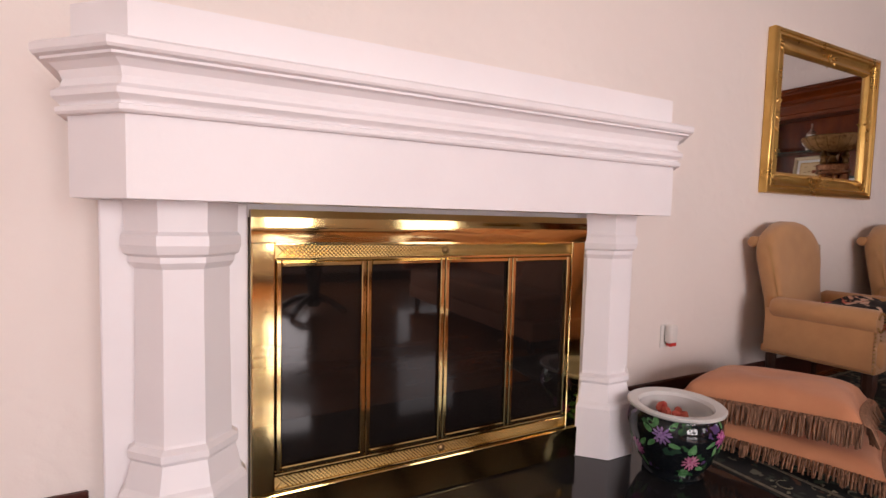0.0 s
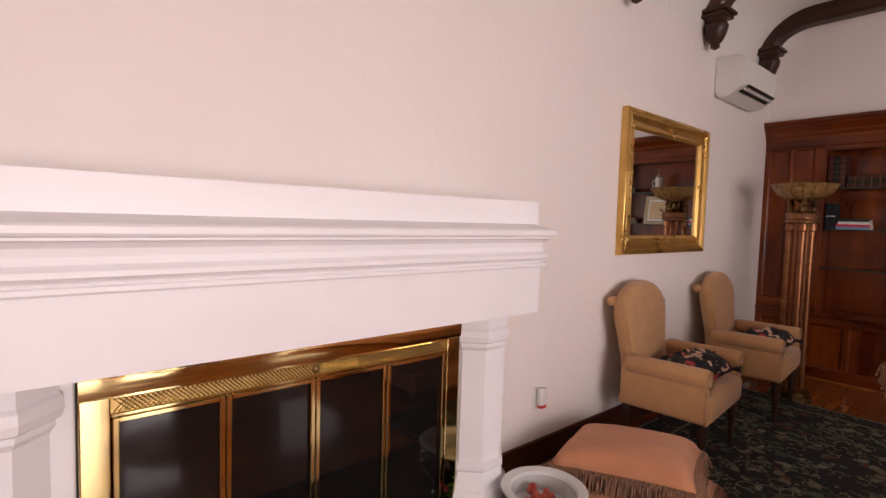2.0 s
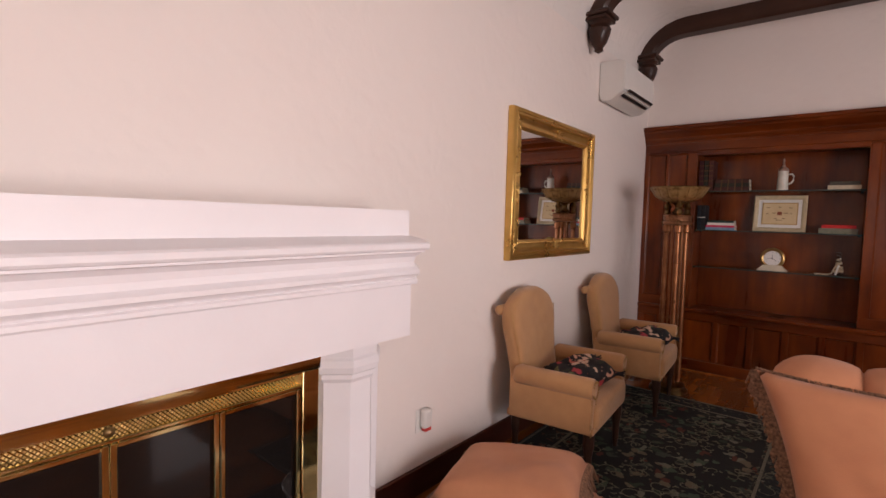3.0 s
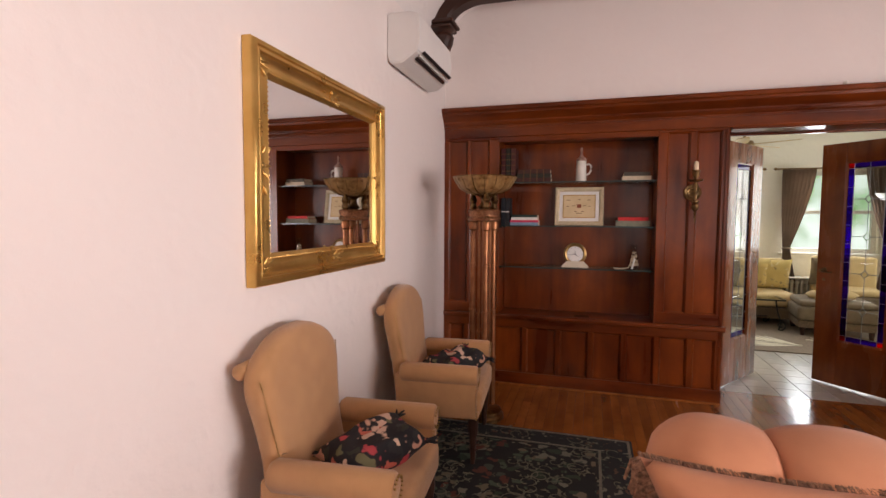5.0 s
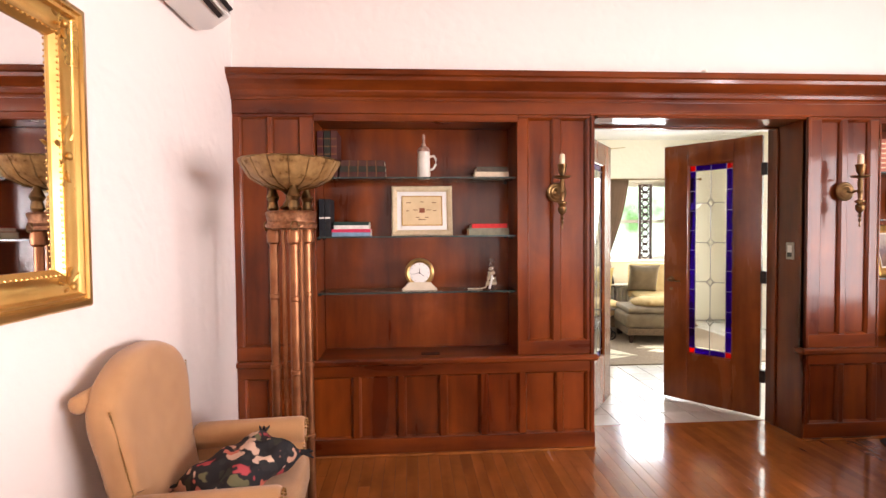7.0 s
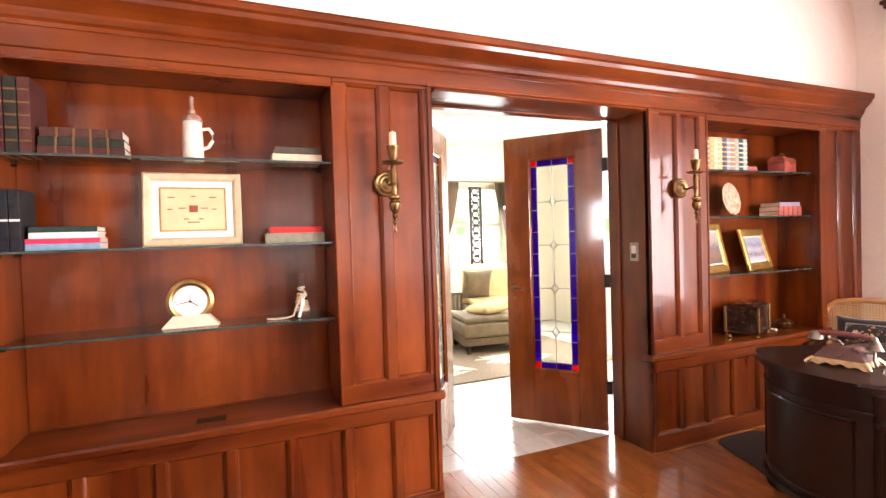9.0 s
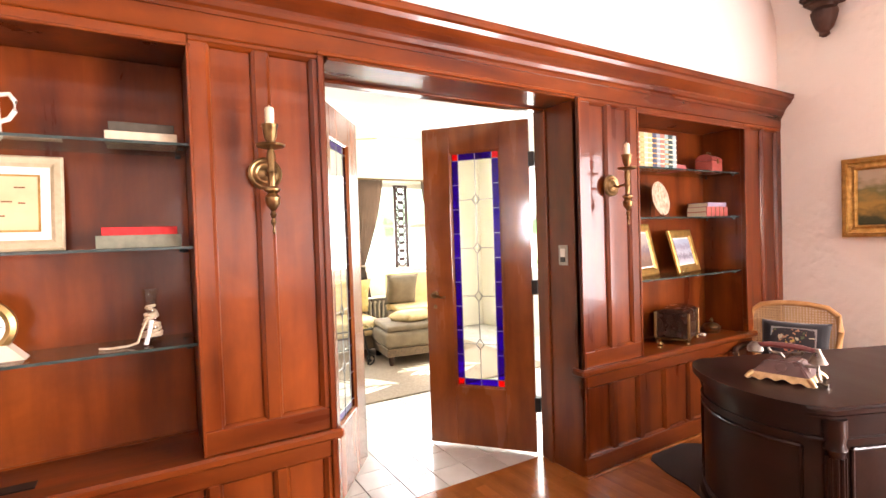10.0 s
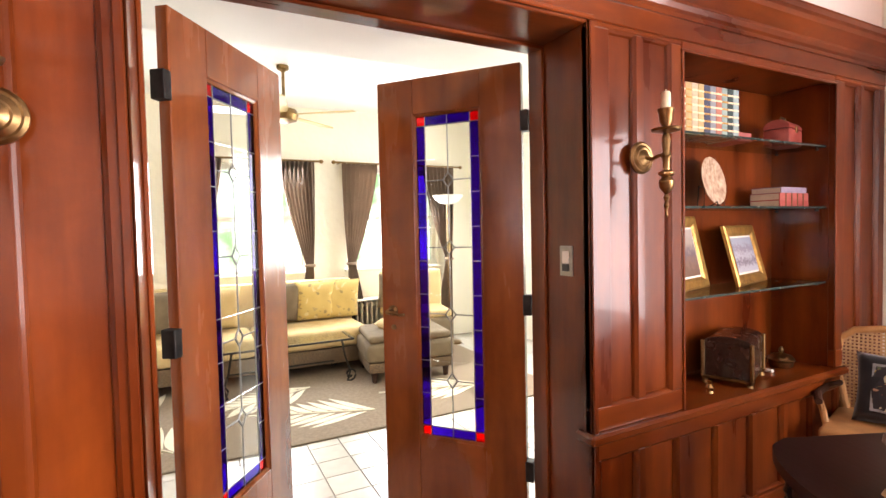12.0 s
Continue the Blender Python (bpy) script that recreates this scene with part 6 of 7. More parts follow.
# ---- double doors with leaded glass ----
def door_leaf(name, m, side, label):
    """A glazed door leaf; its hinge edge is at x = 0, it spans to x = 0.70, y is its thickness."""
    ob = thing(name, label, "door", m, "", "structure")
    W, H, T = 0.70, 2.065, 0.042
    gx0, gx1, gz0, gz1 = 0.185, 0.515, 0.38, 1.90
    for nm, b in (("stile", (0, gx0, 0, H)), ("stile", (gx1, W, 0, H)), ("top_rail", (gx0, gx1, gz1, H)), ("bottom_rail", (gx0, gx1, 0, gz0))):
        part(nm, box(B(), b[0], b[1], -T / 2, T / 2, b[2], b[3], 0.003), M_DOOR, ob)
    for s in (-1, 1):
        bm = B()
        sweep(bm, [(0, 0), (0.012, 0), (0.010, 0.006), (0, 0.010)], [(gx0, gz0), (gx0, gz1), (gx1, gz1), (gx1, gz0)], closed=True)
        bmesh.ops.transform(bm, matrix=Matrix(((1, 0, 0, 0), (0, 0, s, s * 0.004), (0, 1, 0, 0), (0, 0, 0, 1))), verts=bm.verts[:])
        part("glazing_bead", bm, M_DOOR, ob)
    pw = gx1 - gx0
    bw = 0.054
    # border of coloured pieces
    xs = [gx0, gx0 + bw, gx0 + pw / 2, gx1 - bw, gx1]
    rows = 9
    zs = [gz0 + bw + (gz1 - gz0 - 2 * bw) * k / rows for k in range(rows + 1)]

    def piece(x0, x1, z0, z1, mat, nm="pane"):
        p = part(nm, box(B(), x0 + 0.001, x1 - 0.001, -0.002, 0.002, z0 + 0.001, z1 - 0.001), mat, ob)
        p.visible_shadow = False

    for z0, z1 in ((gz0, gz0 + bw), (gz1 - bw, gz1)):
        piece(gx0, gx0 + bw, z0, z1, M_REDGL)
        piece(gx1 - bw, gx1, z0, z1, M_REDGL)
        piece(xs[1], xs[2], z0, z1, M_BLUE)
        piece(xs[2], xs[3], z0, z1, M_BLUE)
    for k in range(rows):
        piece(gx0, gx0 + bw, zs[k], zs[k + 1], M_BLUE)
        piece(gx1 - bw, gx1, zs[k], zs[k + 1], M_BLUE)
    for z0, z1 in zip(zs[::2], zs[2::2] + [zs[-1]]):
        piece(xs[1], xs[2], z0, z1, M_CLEAR)
        piece(xs[2], xs[3], z0, z1, M_CLEAR)
    bm = B()
    xm = gx0 + pw / 2

    def came(x0, z0, x1, z1, r=0.0032):
        tube(bm, [(x0, 0, z0), (x1, 0, z1)], r, 5)

    for x in (xs[1], xs[3]):
        came(x, gz0, x, gz1)
    for z in (gz0 + bw, gz1 - bw):
        came(gx0, z, gx1, z)
    for z in zs:
        came(gx0, z, gx0 + bw, z)
        came(gx1 - bw, z, gx1, z)
    gems = [gz0 + bw + (gz1 - gz0 - 2 * bw) * q for q in (0.16, 0.38, 0.60, 0.82)]
    stops = [gz0] + [q for g in gems for q in (g - 0.03, g + 0.03)] + [gz1]
    for a, b in zip(stops[::2], stops[1::2]):
        came(xm, a, xm, b)
    for g in gems:
        for a, b in (((-0.026, 0), (0, 0.034)), ((0, 0.034), (0.026, 0)), ((0.026, 0), (0, -0.034)), ((0, -0.034), (-0.026, 0))):
            came(xm + a[0], g + a[1], xm + b[0], g + b[1], 0.004)
        came(xs[1], g, xm - 0.026, g)
        came(xm + 0.026, g, xs[3], g)
    part("lead_came", bm, M_LEAD, ob, "grey lead cames with diamond shapes")
    for g in gems:
        p = part("bevelled_diamond", lathe(B(), [(0.030, -0.003), (0.030, 0.003), (0.016, 0.009), (0.0, 0.009)], 4, m=pose(xm, 0, g, 90)), M_CLEAR, ob)
        p.visible_shadow = False
    for z in (0.30, 1.03, 1.82):
        part("hinge", box(B(), -0.030, 0.006, -0.024, 0.024, z - 0.045, z + 0.045, 0.004, 2), M_IRON, ob, "black iron hinge")
    if side < 0:
        return ob
    h = part("door_handle", lathe(B(), [(0.024, 0.0), (0.024, 0.006), (0.010, 0.012), (0.010, 0.045), (0.013, 0.050), (0.013, 0.058), (0.0, 0.060)], 16, m=pose(W - 0.06, side * T / 2, 0.98, -90 * side)), M_OLDBRASS, ob, "aged brass lever handle", smooth=True)
    part("lever", tube(B(), [(W - 0.06, side * 0.072, 0.98), (W - 0.09, side * 0.076, 0.978), (W - 0.12, side * 0.076, 0.968), (W - 0.145, side * 0.074, 0.972)], 0.008, 8, [1, 1, 0.8, 0.9]), M_OLDBRASS, h, smooth=True)
    lathe_b = lathe(B(), [(0.013, 0), (0.013, 0.004), (0.0, 0.006)], 12, m=pose(W - 0.06, side * T / 2, 0.90, -90 * side))
    part("keyhole_plate", lathe_b, M_OLDBRASS, ob)
    return ob


door_leaf("door_1", pose(8.765, 0.655, 0.018, 0, 0, math.degrees(math.atan2(-0.44, 0.60))), -1, "open mahogany door with leaded clear and blue glass")
door_leaf("door_2", pose(8.765, -0.685, 0.018, 0, 0, math.degrees(math.atan2(0.425, 0.51))), 1, "open mahogany door with blue and red leaded glass border")

# ---- switch on the jamb ----
sw = thing("light_switch", "dark bronze light switch plate on the door jamb", "light switch", pose(8.50, -0.691, 1.25))
part("switch_plate", box(B(), -0.035, 0.035, 0.0, 0.006, -0.058, 0.058, 0.002, 2), surface("bronze_plate", (0.30, 0.27, 0.24), (0.40, 0.36, 0.32), 30, 0.35, 1.0), sw)
part("switch_insert", box(B(), -0.018, 0.018, 0.006, 0.010, -0.010, 0.038, 0.002, 2), M_WHITEPL, sw, "white rocker")
part("switch_lever", box(B(), -0.018, 0.018, 0.006, 0.012, -0.040, -0.012, 0.002, 2), M_BLACKPL, sw)


# ---- wall sconces ----
def sconce(y, z):
    ob = thing("wall_sconce", "aged brass candle sconce on the panelling", "wall lamp", pose(XF, y, z), "wall sconces")
    part("back_plate", lathe(B(), [(0.062, 0), (0.062, 0.006), (0.054, 0.012), (0.048, 0.010), (0.036, 0.018), (0.03, 0.016), (0.012, 0.026), (0.0, 0.028)], 28, m=pose(0, 0, 0, 0, -90, 0)), M_OLDBRASS, ob, smooth=True)
    part("arm", tube(B(), [(-0.02, 0, 0), (-0.05, 0, -0.012), (-0.08, 0, -0.004), (-0.112, 0, 0.0)], 0.007, 8), M_OLDBRASS, ob, smooth=True)
    bm = lathe(B(), [(0.0, -0.235), (0.006, -0.225), (0.003, -0.205), (0.010, -0.19), (0.005, -0.175), (0.012, -0.16), (0.006, -0.148), (0.024, -0.125), (0.027, -0.10), (0.016, -0.085), (0.028, -0.075), (0.028, -0.068), (0.012, -0.06), (0.013, -0.02), (0.018, -0.01), (0.012, 0.01), (0.016, 0.05), (0.010, 0.075)], 18, (-0.115, 0, 0))
    part("stem", bm, M_OLDBRASS, ob, smooth=True)
    part("drip_pan", lathe(B(), [(0.010, 0.072), (0.048, 0.082), (0.052, 0.09), (0.048, 0.092), (0.012, 0.084)], 24, (-0.115, 0, 0)), M_OLDBRASS, ob, smooth=True)
    part("candle_cup", lathe(B(), [(0.010, 0.084), (0.014, 0.10), (0.022, 0.115), (0.026, 0.15), (0.029, 0.155), (0.029, 0.162), (0.02, 0.162)], 20, (-0.115, 0, 0)), M_OLDBRASS, ob, smooth=True)
    part("candle", lathe(B(), [(0.0165, 0.15), (0.0165, 0.215), (0.0145, 0.222), (0.010, 0.224), (0.002, 0.222), (0.0016, 0.232), (0.0, 0.233)], 16, (-0.115, 0, 0)), surface("cream_wax", (0.72, 0.60, 0.40), (0.78, 0.66, 0.46), 20, 0.5), ob, "cream candle sleeve", smooth=True)
    return ob


sc = sconce(0.958, 1.64)
copy_thing(sc, pose(XF, -0.959, 1.64))

# ---- floor lamp ----
M_COPPER = surface("copper_columns", (0.22, 0.085, 0.036), (0.36, 0.155, 0.066), 12, 0.35, 0.75, 0.1, 60)
M_BOWL = surface("amber_glass_bowl", (0.20, 0.105, 0.035), (0.42, 0.26, 0.10), 26, 0.3, 0.25, 0.5, 70)
M_HAMMER = surface("hammered_copper", (0.20, 0.085, 0.04), (0.40, 0.20, 0.10), 60, 0.4, 0.8, 0.8, 90)
LX, LY = 7.62, 2.425
lamp = thing("floor_lamp", "tall uplighter floor lamp with three copper columns", "floor lamp", pose(LX, LY, 0) @ Matrix.Diagonal((0.89, 0.89, 0.975, 1)))
part("base", lathe(B(), [(0.17, 0.0), (0.17, 0.025), (0.15, 0.04), (0.15, 0.06), (0.12, 0.075)], 30), M_OLDBRASS, lamp, smooth=True)
for k in range(3):
    a = radians(200 + 120 * k)
    cx, cy = 0.098 * math.cos(a), 0.098 * math.sin(a)
    part("column", lathe(B(), [(0.024, 0.07), (0.024, 0.42), (0.029, 0.425), (0.029, 0.44), (0.023, 0.445), (0.023, 0.78), (0.028, 0.785), (0.028, 0.80), (0.022, 0.805), (0.022, 1.12), (0.026, 1.125), (0.026, 1.14), (0.022, 1.145), (0.022, 1.38), (0.033, 1.39), (0.036, 1.42), (0.030, 1.45)], 16, (cx, cy, 0)), M_COPPER, lamp, smooth=True)
    part("finial", lathe(B(), [(0.02, 1.53), (0.03, 1.55), (0.022, 1.58), (0.034, 1.60), (0.02, 1.63), (0.012, 1.66)], 12, (cx, cy, 0)), M_OLDBRASS, lamp, smooth=True)
part("collar", lathe(B(), [(0.09, 1.45), (0.125, 1.455), (0.13, 1.47), (0.118, 1.485), (0.125, 1.515), (0.13, 1.525), (0.12, 1.535), (0.06, 1.535)], 30), M_HAMMER, lamp, "hammered copper drum", smooth=True)
for k in range(3):
    a = radians(260 + 120 * k)
    part("thin_rod", lathe(B(), [(0.010, 0.07), (0.010, 0.63), (0.014, 0.635), (0.014, 0.65), (0.010, 0.655), (0.010, 1.45)], 10, (0.05 * math.cos(a), 0.05 * math.sin(a), 0)), M_COPPER, lamp, smooth=True)
    a = radians(200 + 120 * k)
    part("ring_handle", tube(B(), [(0.138 * math.cos(a) + 0.020 * math.cos(q) * -math.sin(a), 0.138 * math.sin(a) + 0.020 * math.cos(q) * math.cos(a), 1.465 + 0.020 * math.sin(q)) for q in (2 * math.pi * i / 12 for i in range(13))], 0.004, 6), M_OLDBRASS, lamp, smooth=True)
part("stem", lathe(B(), [(0.03, 1.535), (0.055, 1.55), (0.03, 1.58), (0.025, 1.61), (0.06, 1.64), (0.02, 1.65)], 20), M_OLDBRASS, lamp, smooth=True)
bm = B()
seg = 48
rings = []
for r, z in ((0.05, 1.635), (0.14, 1.655), (0.20, 1.685), (0.245, 1.75), (0.252, 1.765), (0.242, 1.762), (0.19, 1.70), (0.05, 1.66)):
    rings.append([bm.verts.new((r * (1 + 0.02 * math.cos(16 * 2 * math.pi * i / seg)) * math.cos(2 * math.pi * i / seg), r * (1 + 0.02 * math.cos(16 * 2 * math.pi * i / seg)) * math.sin(2 * math.pi * i / seg), z)) for i in range(seg)])
for a, b in zip(rings, rings[1:]):
    for i in range(seg):
        bm.faces.new((a[i], a[(i + 1) % seg], b[(i + 1) % seg], b[i]))
bm.faces.new(rings[0][::-1])
bm.faces.new(rings[-1])
bowl = part("bowl", bm, M_BOWL, lamp, "fluted mottled amber bowl shade", smooth=True)
for k in range(16):
    a = 2 * math.pi * (k + 0.5) / 16
    part("rib", tube(B(), [(q * 0.985 * math.cos(a), q * 0.985 * math.sin(a), z - 0.001) for q, z in ((0.05, 1.635), (0.14, 1.655), (0.20, 1.685), (0.245, 1.75), (0.252, 1.765))], 0.0032, 5), M_OLDBRASS, bowl)
part("bowl_rim", tube(B(), [(0.25 * math.cos(a), 0.25 * math.sin(a), 1.766) for a in (2 * math.pi * k / 40 for k in range(41))], 0.005, 6), M_OLDBRASS, bowl, "dark metal rim", smooth=True)

# ---- rug ----
rug = thing("area_rug", "dark floral patterned wool rug with a border", "rug", pose(0, 0, 0))
RX0, RX1, RY0, RY1 = 4.66, 7.48, 1.42, 2.86
part("field", box(B(), RX0 + 0.22, RX1 - 0.22, RY0 + 0.22, RY1 - 0.22, 0.0, 0.009), M_RUG, rug)
for b in ((RX0, RX0 + 0.22, RY0, RY1), (RX1 - 0.22, RX1, RY0, RY1), (RX0 + 0.22, RX1 - 0.22, RY0, RY0 + 0.22), (RX0 + 0.22, RX1 - 0.22, RY1 - 0.22, RY1)):
    part("border", box(B(), *b, 0.0, 0.010, 0.002), M_RUGB, rug)
bm = B()
for q in (0.205, 0.03):
    g = [(RX0 + q, RY0 + q), (RX1 - q, RY0 + q), (RX1 - q, RY1 - q), (RX0 + q, RY1 - q)]
    sweep(bm, [(0, 0.009), (0.016, 0.009), (0.016, 0.0122), (0, 0.0122)], g, closed=True)
part("guard_stripe", bm, surface("rug_stripe", (0.11, 0.10, 0.075), (0.20, 0.18, 0.13), 60, 0.95), rug, "pale narrow stripe")

# woven vines: small spirals and leaves laid over the field and the border
rnd = random.Random(21)
M_VINE = surface("rug_vine", (0.085, 0.085, 0.060), (0.17, 0.155, 0.105), 40, 0.95)
bm = B()
for q in range(190):
    cx, cy = rnd.uniform(RX0 + 0.08, RX1 - 0.08), rnd.uniform(RY0 + 0.08, RY1 - 0.08)
    turn, hand, r0 = rnd.uniform(0, 6.28), rnd.choice((-1, 1)), rnd.uniform(0.035, 0.075)
    line = []
    for k in range(15):
        a = turn + hand * k * 0.36
        rr = r0 * (1 - k / 19)
        line.append((cx + rr * math.cos(a), cy + rr * math.sin(a), 0.0098))
    tube(bm, line, 0.0032, 3)
    a = turn + hand * 1.2
    for k in range(3):
        b = a + k * 0.9
        tube(bm, [(cx + r0 * math.cos(b), cy + r0 * math.sin(b), 0.0098), (cx + r0 * 1.25 * math.cos(b + 0.12), cy + r0 * 1.25 * math.sin(b + 0.12), 0.0102), (cx + r0 * 1.5 * math.cos(b), cy + r0 * 1.5 * math.sin(b), 0.0098)], 0.0065, 4, [0.3, 1, 0.2])
tagged(part("woven_vines", bm, M_VINE, rug, "fine pale vine scrolls"), kind="stuff")

# ---- jardiniere ----
M_POT = spots("painted_porcelain", (0.006, 0.008, 0.010), [(0.010, 0.012, 0.014), (0.03, 0.09, 0.035), (0.010, 0.010, 0.016), (0.02, 0.05, 0.03), (0.09, 0.05, 0.14), (0.010, 0.012, 0.014)], 24, 0.10, 0.40, 0.0)
pot = thing("porcelain_jardiniere", "black porcelain planter painted with pink flowers", "planter", pose(4.435, 2.44, 0.028))
part("body", lathe(B(), [(0.105, 0.0), (0.11, 0.012), (0.10, 0.02), (0.128, 0.06), (0.157, 0.13), (0.168, 0.185), (0.163, 0.225), (0.150, 0.245), (0.145, 0.243), (0.136, 0.15), (0.0, 0.140)], 40), M_POT, pot, smooth=True)
M_PORC = surface("white_porcelain", (0.62, 0.62, 0.60), (0.68, 0.68, 0.66), 6, 0.12)
part("rim", lathe(B(), [(0.0, 0.150), (0.140, 0.160), (0.148, 0.243), (0.172, 0.256), (0.174, 0.264), (0.168, 0.268), (0.135, 0.262), (0.128, 0.25), (0.138, 0.20), (0.134, 0.178), (0.0, 0.175)], 40), M_PORC, pot, "white glazed rim", smooth=True)
POT = ((0.10, 0.02), (0.128, 0.06), (0.157, 0.13), (0.168, 0.185), (0.163, 0.225), (0.150, 0.245))


def on_pot(arc, z, lift):
    """The point on the pot's wall at a distance round it and a height."""
    z = min(max(z, POT[0][1]), POT[-1][1])
    for (r0, z0), (r1, z1) in zip(POT, POT[1:]):
        if z0 <= z <= z1:
            r = r0 + (r1 - r0) * (z - z0) / (z1 - z0) + lift
            return (r * math.cos(arc / 0.16), r * math.sin(arc / 0.16), z)
    return (0.15 * math.cos(arc / 0.16), 0.15 * math.sin(arc / 0.16), z)


def petal(bm, arc, z, length, width, turn, lift):
    c, s = math.cos(turn), math.sin(turn)
    ring = []
    for k in range(10):
        a = 2 * math.pi * k / 10
        u, v = length * (0.5 + 0.5 * math.cos(a)), width * 0.5 * math.sin(a) * (1 - 0.35 * math.cos(a))
        ring.append(bm.verts.new(on_pot(arc + u * c - v * s, z + u * s + v * c, lift)))
    bm.faces.new(ring)


rnd = random.Random(12)
PINKS = [surface("painted_" + nm, a, b, 90, 0.15) for nm, a, b in (("pink", (0.34, 0.06, 0.16), (0.58, 0.26, 0.36)), ("magenta", (0.30, 0.035, 0.20), (0.52, 0.18, 0.38)), ("mauve", (0.17, 0.09, 0.26), (0.32, 0.22, 0.42)))]
M_LEAFP = surface("painted_leaf", (0.045, 0.16, 0.05), (0.16, 0.34, 0.15), 70, 0.15)
for q in range(9):
    arc, z = 2 * math.pi * 0.16 * q / 9 + rnd.uniform(-0.012, 0.012), (0.105, 0.185)[q % 2] + rnd.uniform(-0.012, 0.012)
    bm = B()
    for j in range(7):
        t = rnd.uniform(0, 6.28)
        petal(bm, arc + 0.034 * math.cos(t), z + 0.034 * math.sin(t), 0.042, 0.018, t + rnd.uniform(-0.7, 0.7), 0.0012)
    part("painted_leaf", bm, M_LEAFP, pot, "green painted leaves")
    bm = B()
    for ring, (cnt, start, ln) in enumerate(((12, 0.016, 0.020), (9, 0.006, 0.020), (5, 0.0, 0.012))):
        for j in range(cnt):
            t = 2 * math.pi * (j + 0.5 * (ring % 2)) / cnt + rnd.uniform(-0.15, 0.15)
            petal(bm, arc + start * math.cos(t), z + start * math.sin(t), ln * rnd.uniform(0.8, 1.1), 0.0085, t, 0.0018 + 0.0006 * ring)
    part("painted_flower", bm, PINKS[q % 3], pot, "pink painted chrysanthemum")
bm = B()
rnd = random.Random(2)
for k in range(15):
    a, r = rnd.uniform(0, 6.28), rnd.uniform(0.0, 0.06)
    bmesh.ops.create_icosphere(bm, subdivisions=1, radius=0.024, matrix=Matrix.LocRotScale((r * math.cos(a), 0.03 + r * math.sin(a), 0.190 + rnd.uniform(0, 0.035)), Euler((rnd.uniform(0, 3), rnd.uniform(0, 3), 0)), (1.3, 0.9, 0.4)))
part("petals", bm, surface("dried_petals", (0.42, 0.03, 0.025), (0.52, 0.16, 0.10), 30, 0.7), pot, "dried red petals")


# ---- floor cushions with fringe ----
def fringed_cushion(name, w, h, t, m, label, strands=360, drop=0.085, seed=0, sides=(0, 1, 2, 3), hang=True):
    ob = tagged(part(name, pillow(B(), w, h, t, Matrix.Identity(4), 22, 0.42, 0.012, seed), M_PEACH, smooth=True, sharp=80), label, "cushion")
    ob.matrix_world = m
    inv = m.to_3x3().inverted()
    down = (inv @ Vector((0, 0, -1))).normalized()
    bm = B()
    rnd = random.Random(seed)
    per = strands // 4
    for s in sides:
        for k in range(per):
            f = 2 * (k + rnd.random()) / per - 1
            u, v = ((f, 1), (f, -1), (1, f), (-1, f))[s]
            p = Vector((u * w / 2 * (1 - 0.07 * (1 - v * v) * abs(u) ** 3 - (0.07 * (1 - abs(v)) if abs(u) == 1 else 0)), v * h / 2 * (1 - (0.07 * (1 - f * f) if abs(v) == 1 else 0)), 0))
            if abs(u) == 1:
                p.x = u * w / 2 * (1 - 0.07 * (1 - f * f))
            out = Vector((u if abs(u) == 1 else 0.1 * rnd.uniform(-1, 1), v if abs(v) == 1 else 0.1 * rnd.uniform(-1, 1), 0)).normalized()
            q = p + out * 0.022 + down * 0.012
            e = p + out * (0.038 + rnd.uniform(-0.01, 0.02)) + down * drop * rnd.uniform(0.85, 1.05) if hang else p + out * drop
            tube(bm, [p, q, e], 0.0042, 4, [0.8, 1, 0.8])
    part("fringe", bm, M_FRINGE, ob, "brown bullion fringe")
    return ob


fringed_cushion("floor_cushion", 0.62, 0.62, 0.13, pose(5.10, 2.36, 0.085, 0, 3, 20), "peach velvet floor cushion with brown fringe, lowest", 300, 0.05, 3)
fringed_cushion("floor_cushion", 0.62, 0.62, 0.195, pose(5.10, 2.44, 0.222, -4, 6, 20), "peach velvet cushion with brown bullion fringe stacked on another", 480, 0.085, 7)

# ---- sofa ----
sofa = thing("sofa", "peach velvet sofa with a tufted rolled back", "sofa", pose(5.45, 0.45, 0.0, 0, 0, 0))
# faces -x; the back runs along y, its north end near y = 1.05 from the base
part("seat", box(B(), -0.52, 0.10, -1.15, 0.92, 0.22, 0.42, 0.05, 3), M_PEACH, sofa, smooth=True)
part("sofa_apron", box(B(), -0.50, 0.28, -1.2, 0.98, 0.10, 0.24, 0.015, 2), M_PEACH, sofa, smooth=True)
part("back", box(B(), 0.06, 0.26, -1.2, 0.98, 0.22, 0.76, 0.04, 3), M_PEACH, sofa, smooth=True)
for k in range(8):
    y0 = 1.09 - 0.29 * k
    bm = B()
    n1, n2 = 14, 16
    g = []
    for i in range(n1 + 1):
        f = i / n1
        puffy = (math.sin(math.pi * min(1, max(0, f))) ** 0.35) if 0 < f < 1 else 0.0
        row = []
        for j in range(n2):
            a = 2 * math.pi * j / n2
            r = 0.085 + 0.060 * puffy if k or f > 0.5 else 0.145 * math.sqrt(max(0.0, 1 - (1 - 2 * f) ** 2))
            r = max(r, 0.012)
            row.append(bm.verts.new((0.15 + 1.25 * r * math.cos(a), y0 - 0.31 * f, 0.77 + r * math.sin(a) * 0.95)))
        g.append(row)
    for a, b in zip(g, g[1:]):
        for j in range(n2):
            bm.faces.new((a[j], a[(j + 1) % n2], b[(j + 1) % n2], b[j]))
    bm.faces.new(g[0])
    bm.faces.new(g[-1][::-1])
    part("back_roll", bm, M_PEACH, sofa, smooth=True, sharp=80)
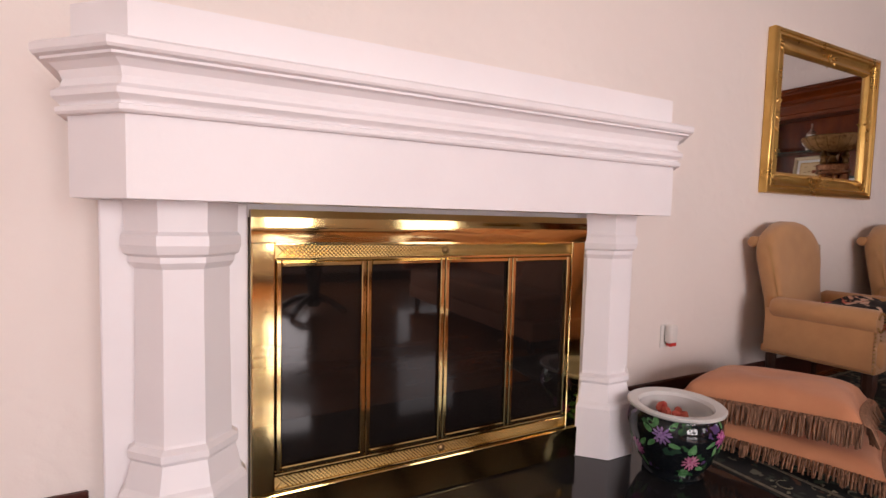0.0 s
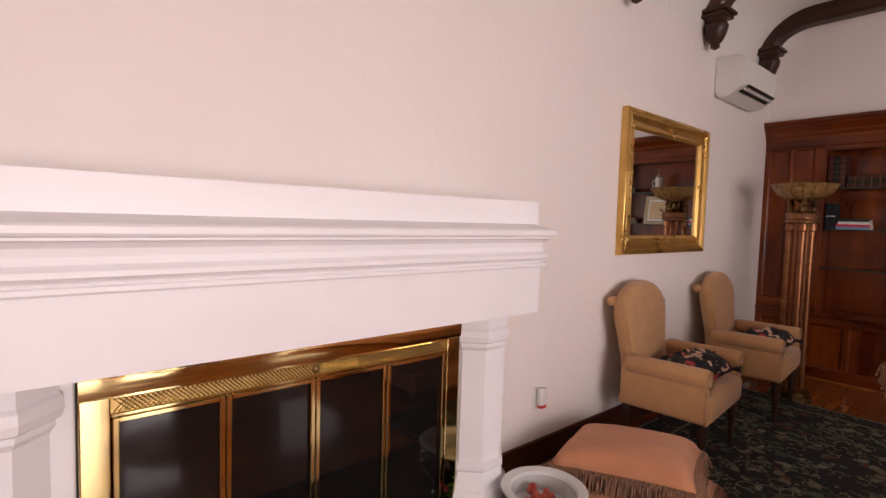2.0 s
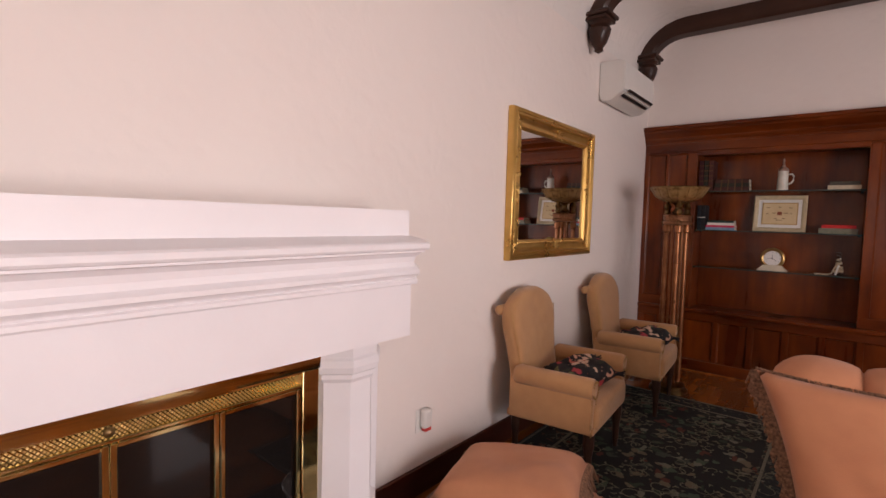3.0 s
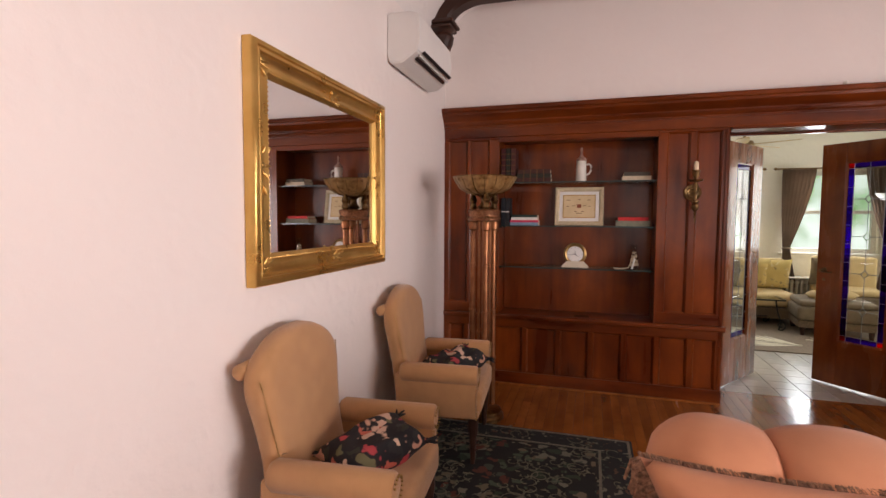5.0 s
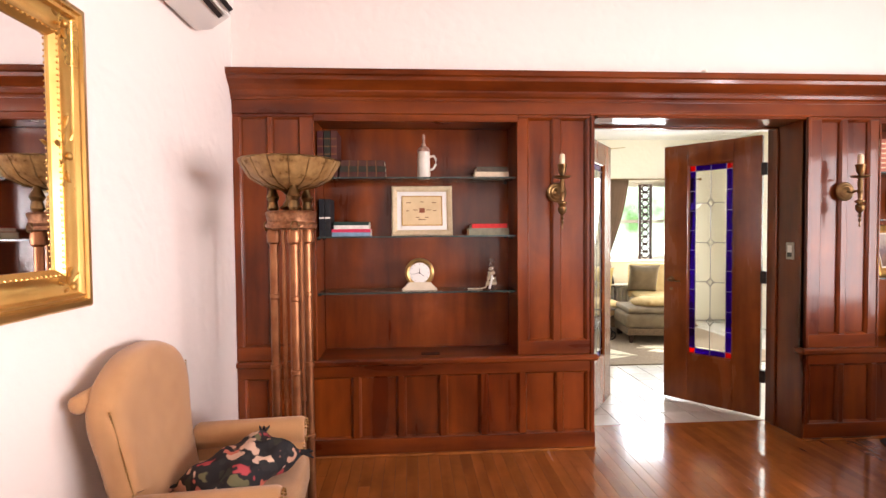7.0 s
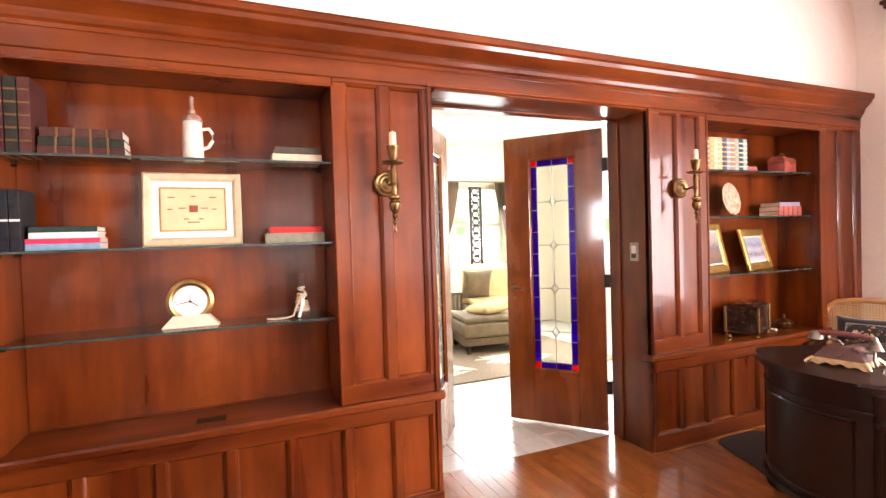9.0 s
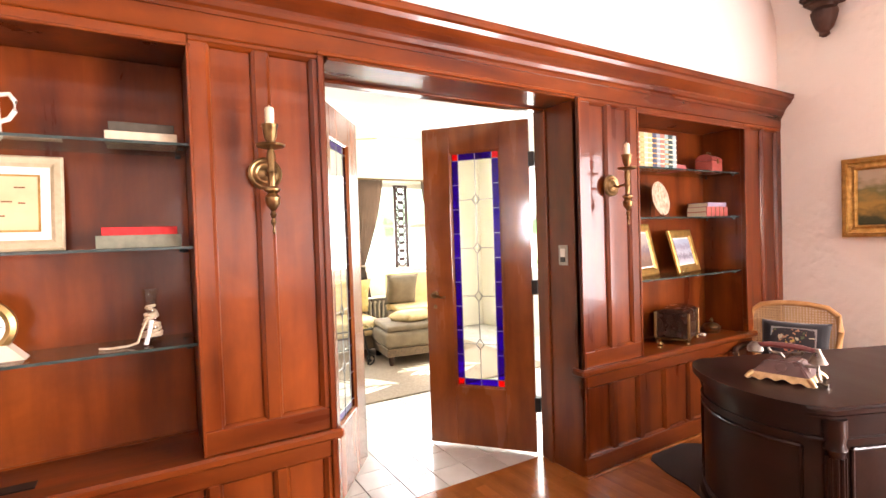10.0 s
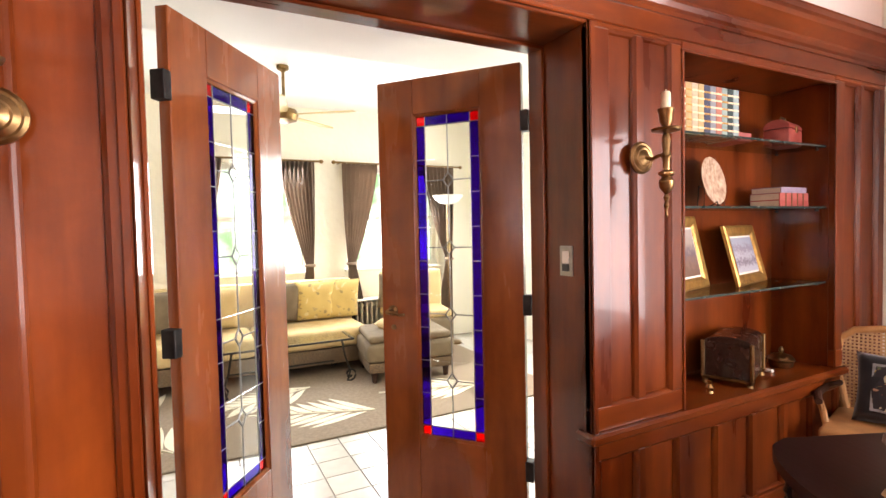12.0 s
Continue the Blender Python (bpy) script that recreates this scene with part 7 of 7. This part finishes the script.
for s, y in ((-1, -1.2),):
    part("sofa_arm", lathe(B(), [(0.03, 0), (0.085, 0.01), (0.095, 0.03), (0.095, 0.62), (0.08, 0.64)], 18, m=pose(0.06, y, 0.50, 0, -90, 0)), M_PEACH, sofa, smooth=True)
for x, y in ((-0.44, 0.9), (-0.44, -1.1), (0.2, 0.9), (0.2, -1.1)):
    part("leg", lathe(B(), [(0.02, 0.0), (0.03, 0.05), (0.035, 0.11)], 10, (x, y, 0.0)), M_BEAM, sofa)
CUSHION = pose(5.37, 1.14, 0.60) @ Matrix(((0, 0.30, -0.954, 0), (-1, 0, 0, 0), (0, 0.954, 0.30, 0), (0, 0, 0, 1)))
big = fringed_cushion("sofa_cushion", 0.68, 0.52, 0.17, CUSHION, "peach velvet cushion with brown fringe leaning on the sofa", 520, 0.07, 9, (0, 2, 3))
for o in (big, *big.children):
    # its end hangs askew
    o.data.transform(Matrix(((1, -0.34, 0, 0), (0, 1, 0, 0), (0, 0, 1, 0), (0, 0, 0, 1))))

# ---- floor boards and tiles ----
def floor_boards():
    rnd = random.Random(11)
    fl = tagged(new("floor"), "polished red-brown oak strip floor", "floor", "", "structure")
    rest = B()
    W = 0.066
    lengths = [0.9, 1.2, 1.5, 1.8]
    meshes = []
    for L in lengths:
        bm = box(B(), 0, L - 0.002, 0, W - 0.0016, -0.014, 0.0)
        me = bpy.data.meshes.new("plank")
        bm.to_mesh(me)
        bm.free()
        me.materials.append(M_PLANK)
        meshes.append(me)
    y, picked = YS, 0
    while y < YN - 0.01:
        x = -rnd.uniform(0, 1.2)
        while x < 8.73:
            i = rnd.randrange(4)
            L = lengths[i]
            near = x + L > 6.3 and -2.0 < y < 2.4 and picked < 300 and x + L < 8.74
            if near:
                ob = new("plank", meshes[i])
                ob.location = (x, y, 0)
                ob.parent = fl
                picked += 1
            else:
                x1 = min(x + L - 0.002, 8.74)
                box(rest, max(x, 0.0), x1, y, min(y + W - 0.0016, YN), -0.014, 0.0)
            x += L
        y += W
    r = part("planks", rest, M_PLANK, fl)
    r["kind"] = "stuff"


floor_boards()


def floor_tiles():
    fl = tagged(new("floor_sunroom"), "pale glazed square tile floor with grey grout", "floor", "", "structure")
    s = 0.205
    bm = box(B(), 0.003, s - 0.003, 0.003, s - 0.003, -0.012, 0.0, 0.0015)
    me = bpy.data.meshes.new("tile")
    bm.to_mesh(me)
    bm.free()
    me.materials.append(M_TILE)
    rest = B()
    for i in range(20):
        for j in range(28):
            x, y = 8.742 + i * s, YS2 + j * s
            if x + s > X2:
                continue
            if i < 9 and -1.6 < y < 1.4:
                ob = new("tile", me)
                ob.location, ob.parent = (x, y, 0), fl
            else:
                box(rest, x + 0.003, x + s - 0.003, y + 0.003, y + s - 0.003, -0.012, 0.0)
    r = part("tiles", rest, M_TILE, fl)
    r["kind"] = "stuff"


floor_tiles()
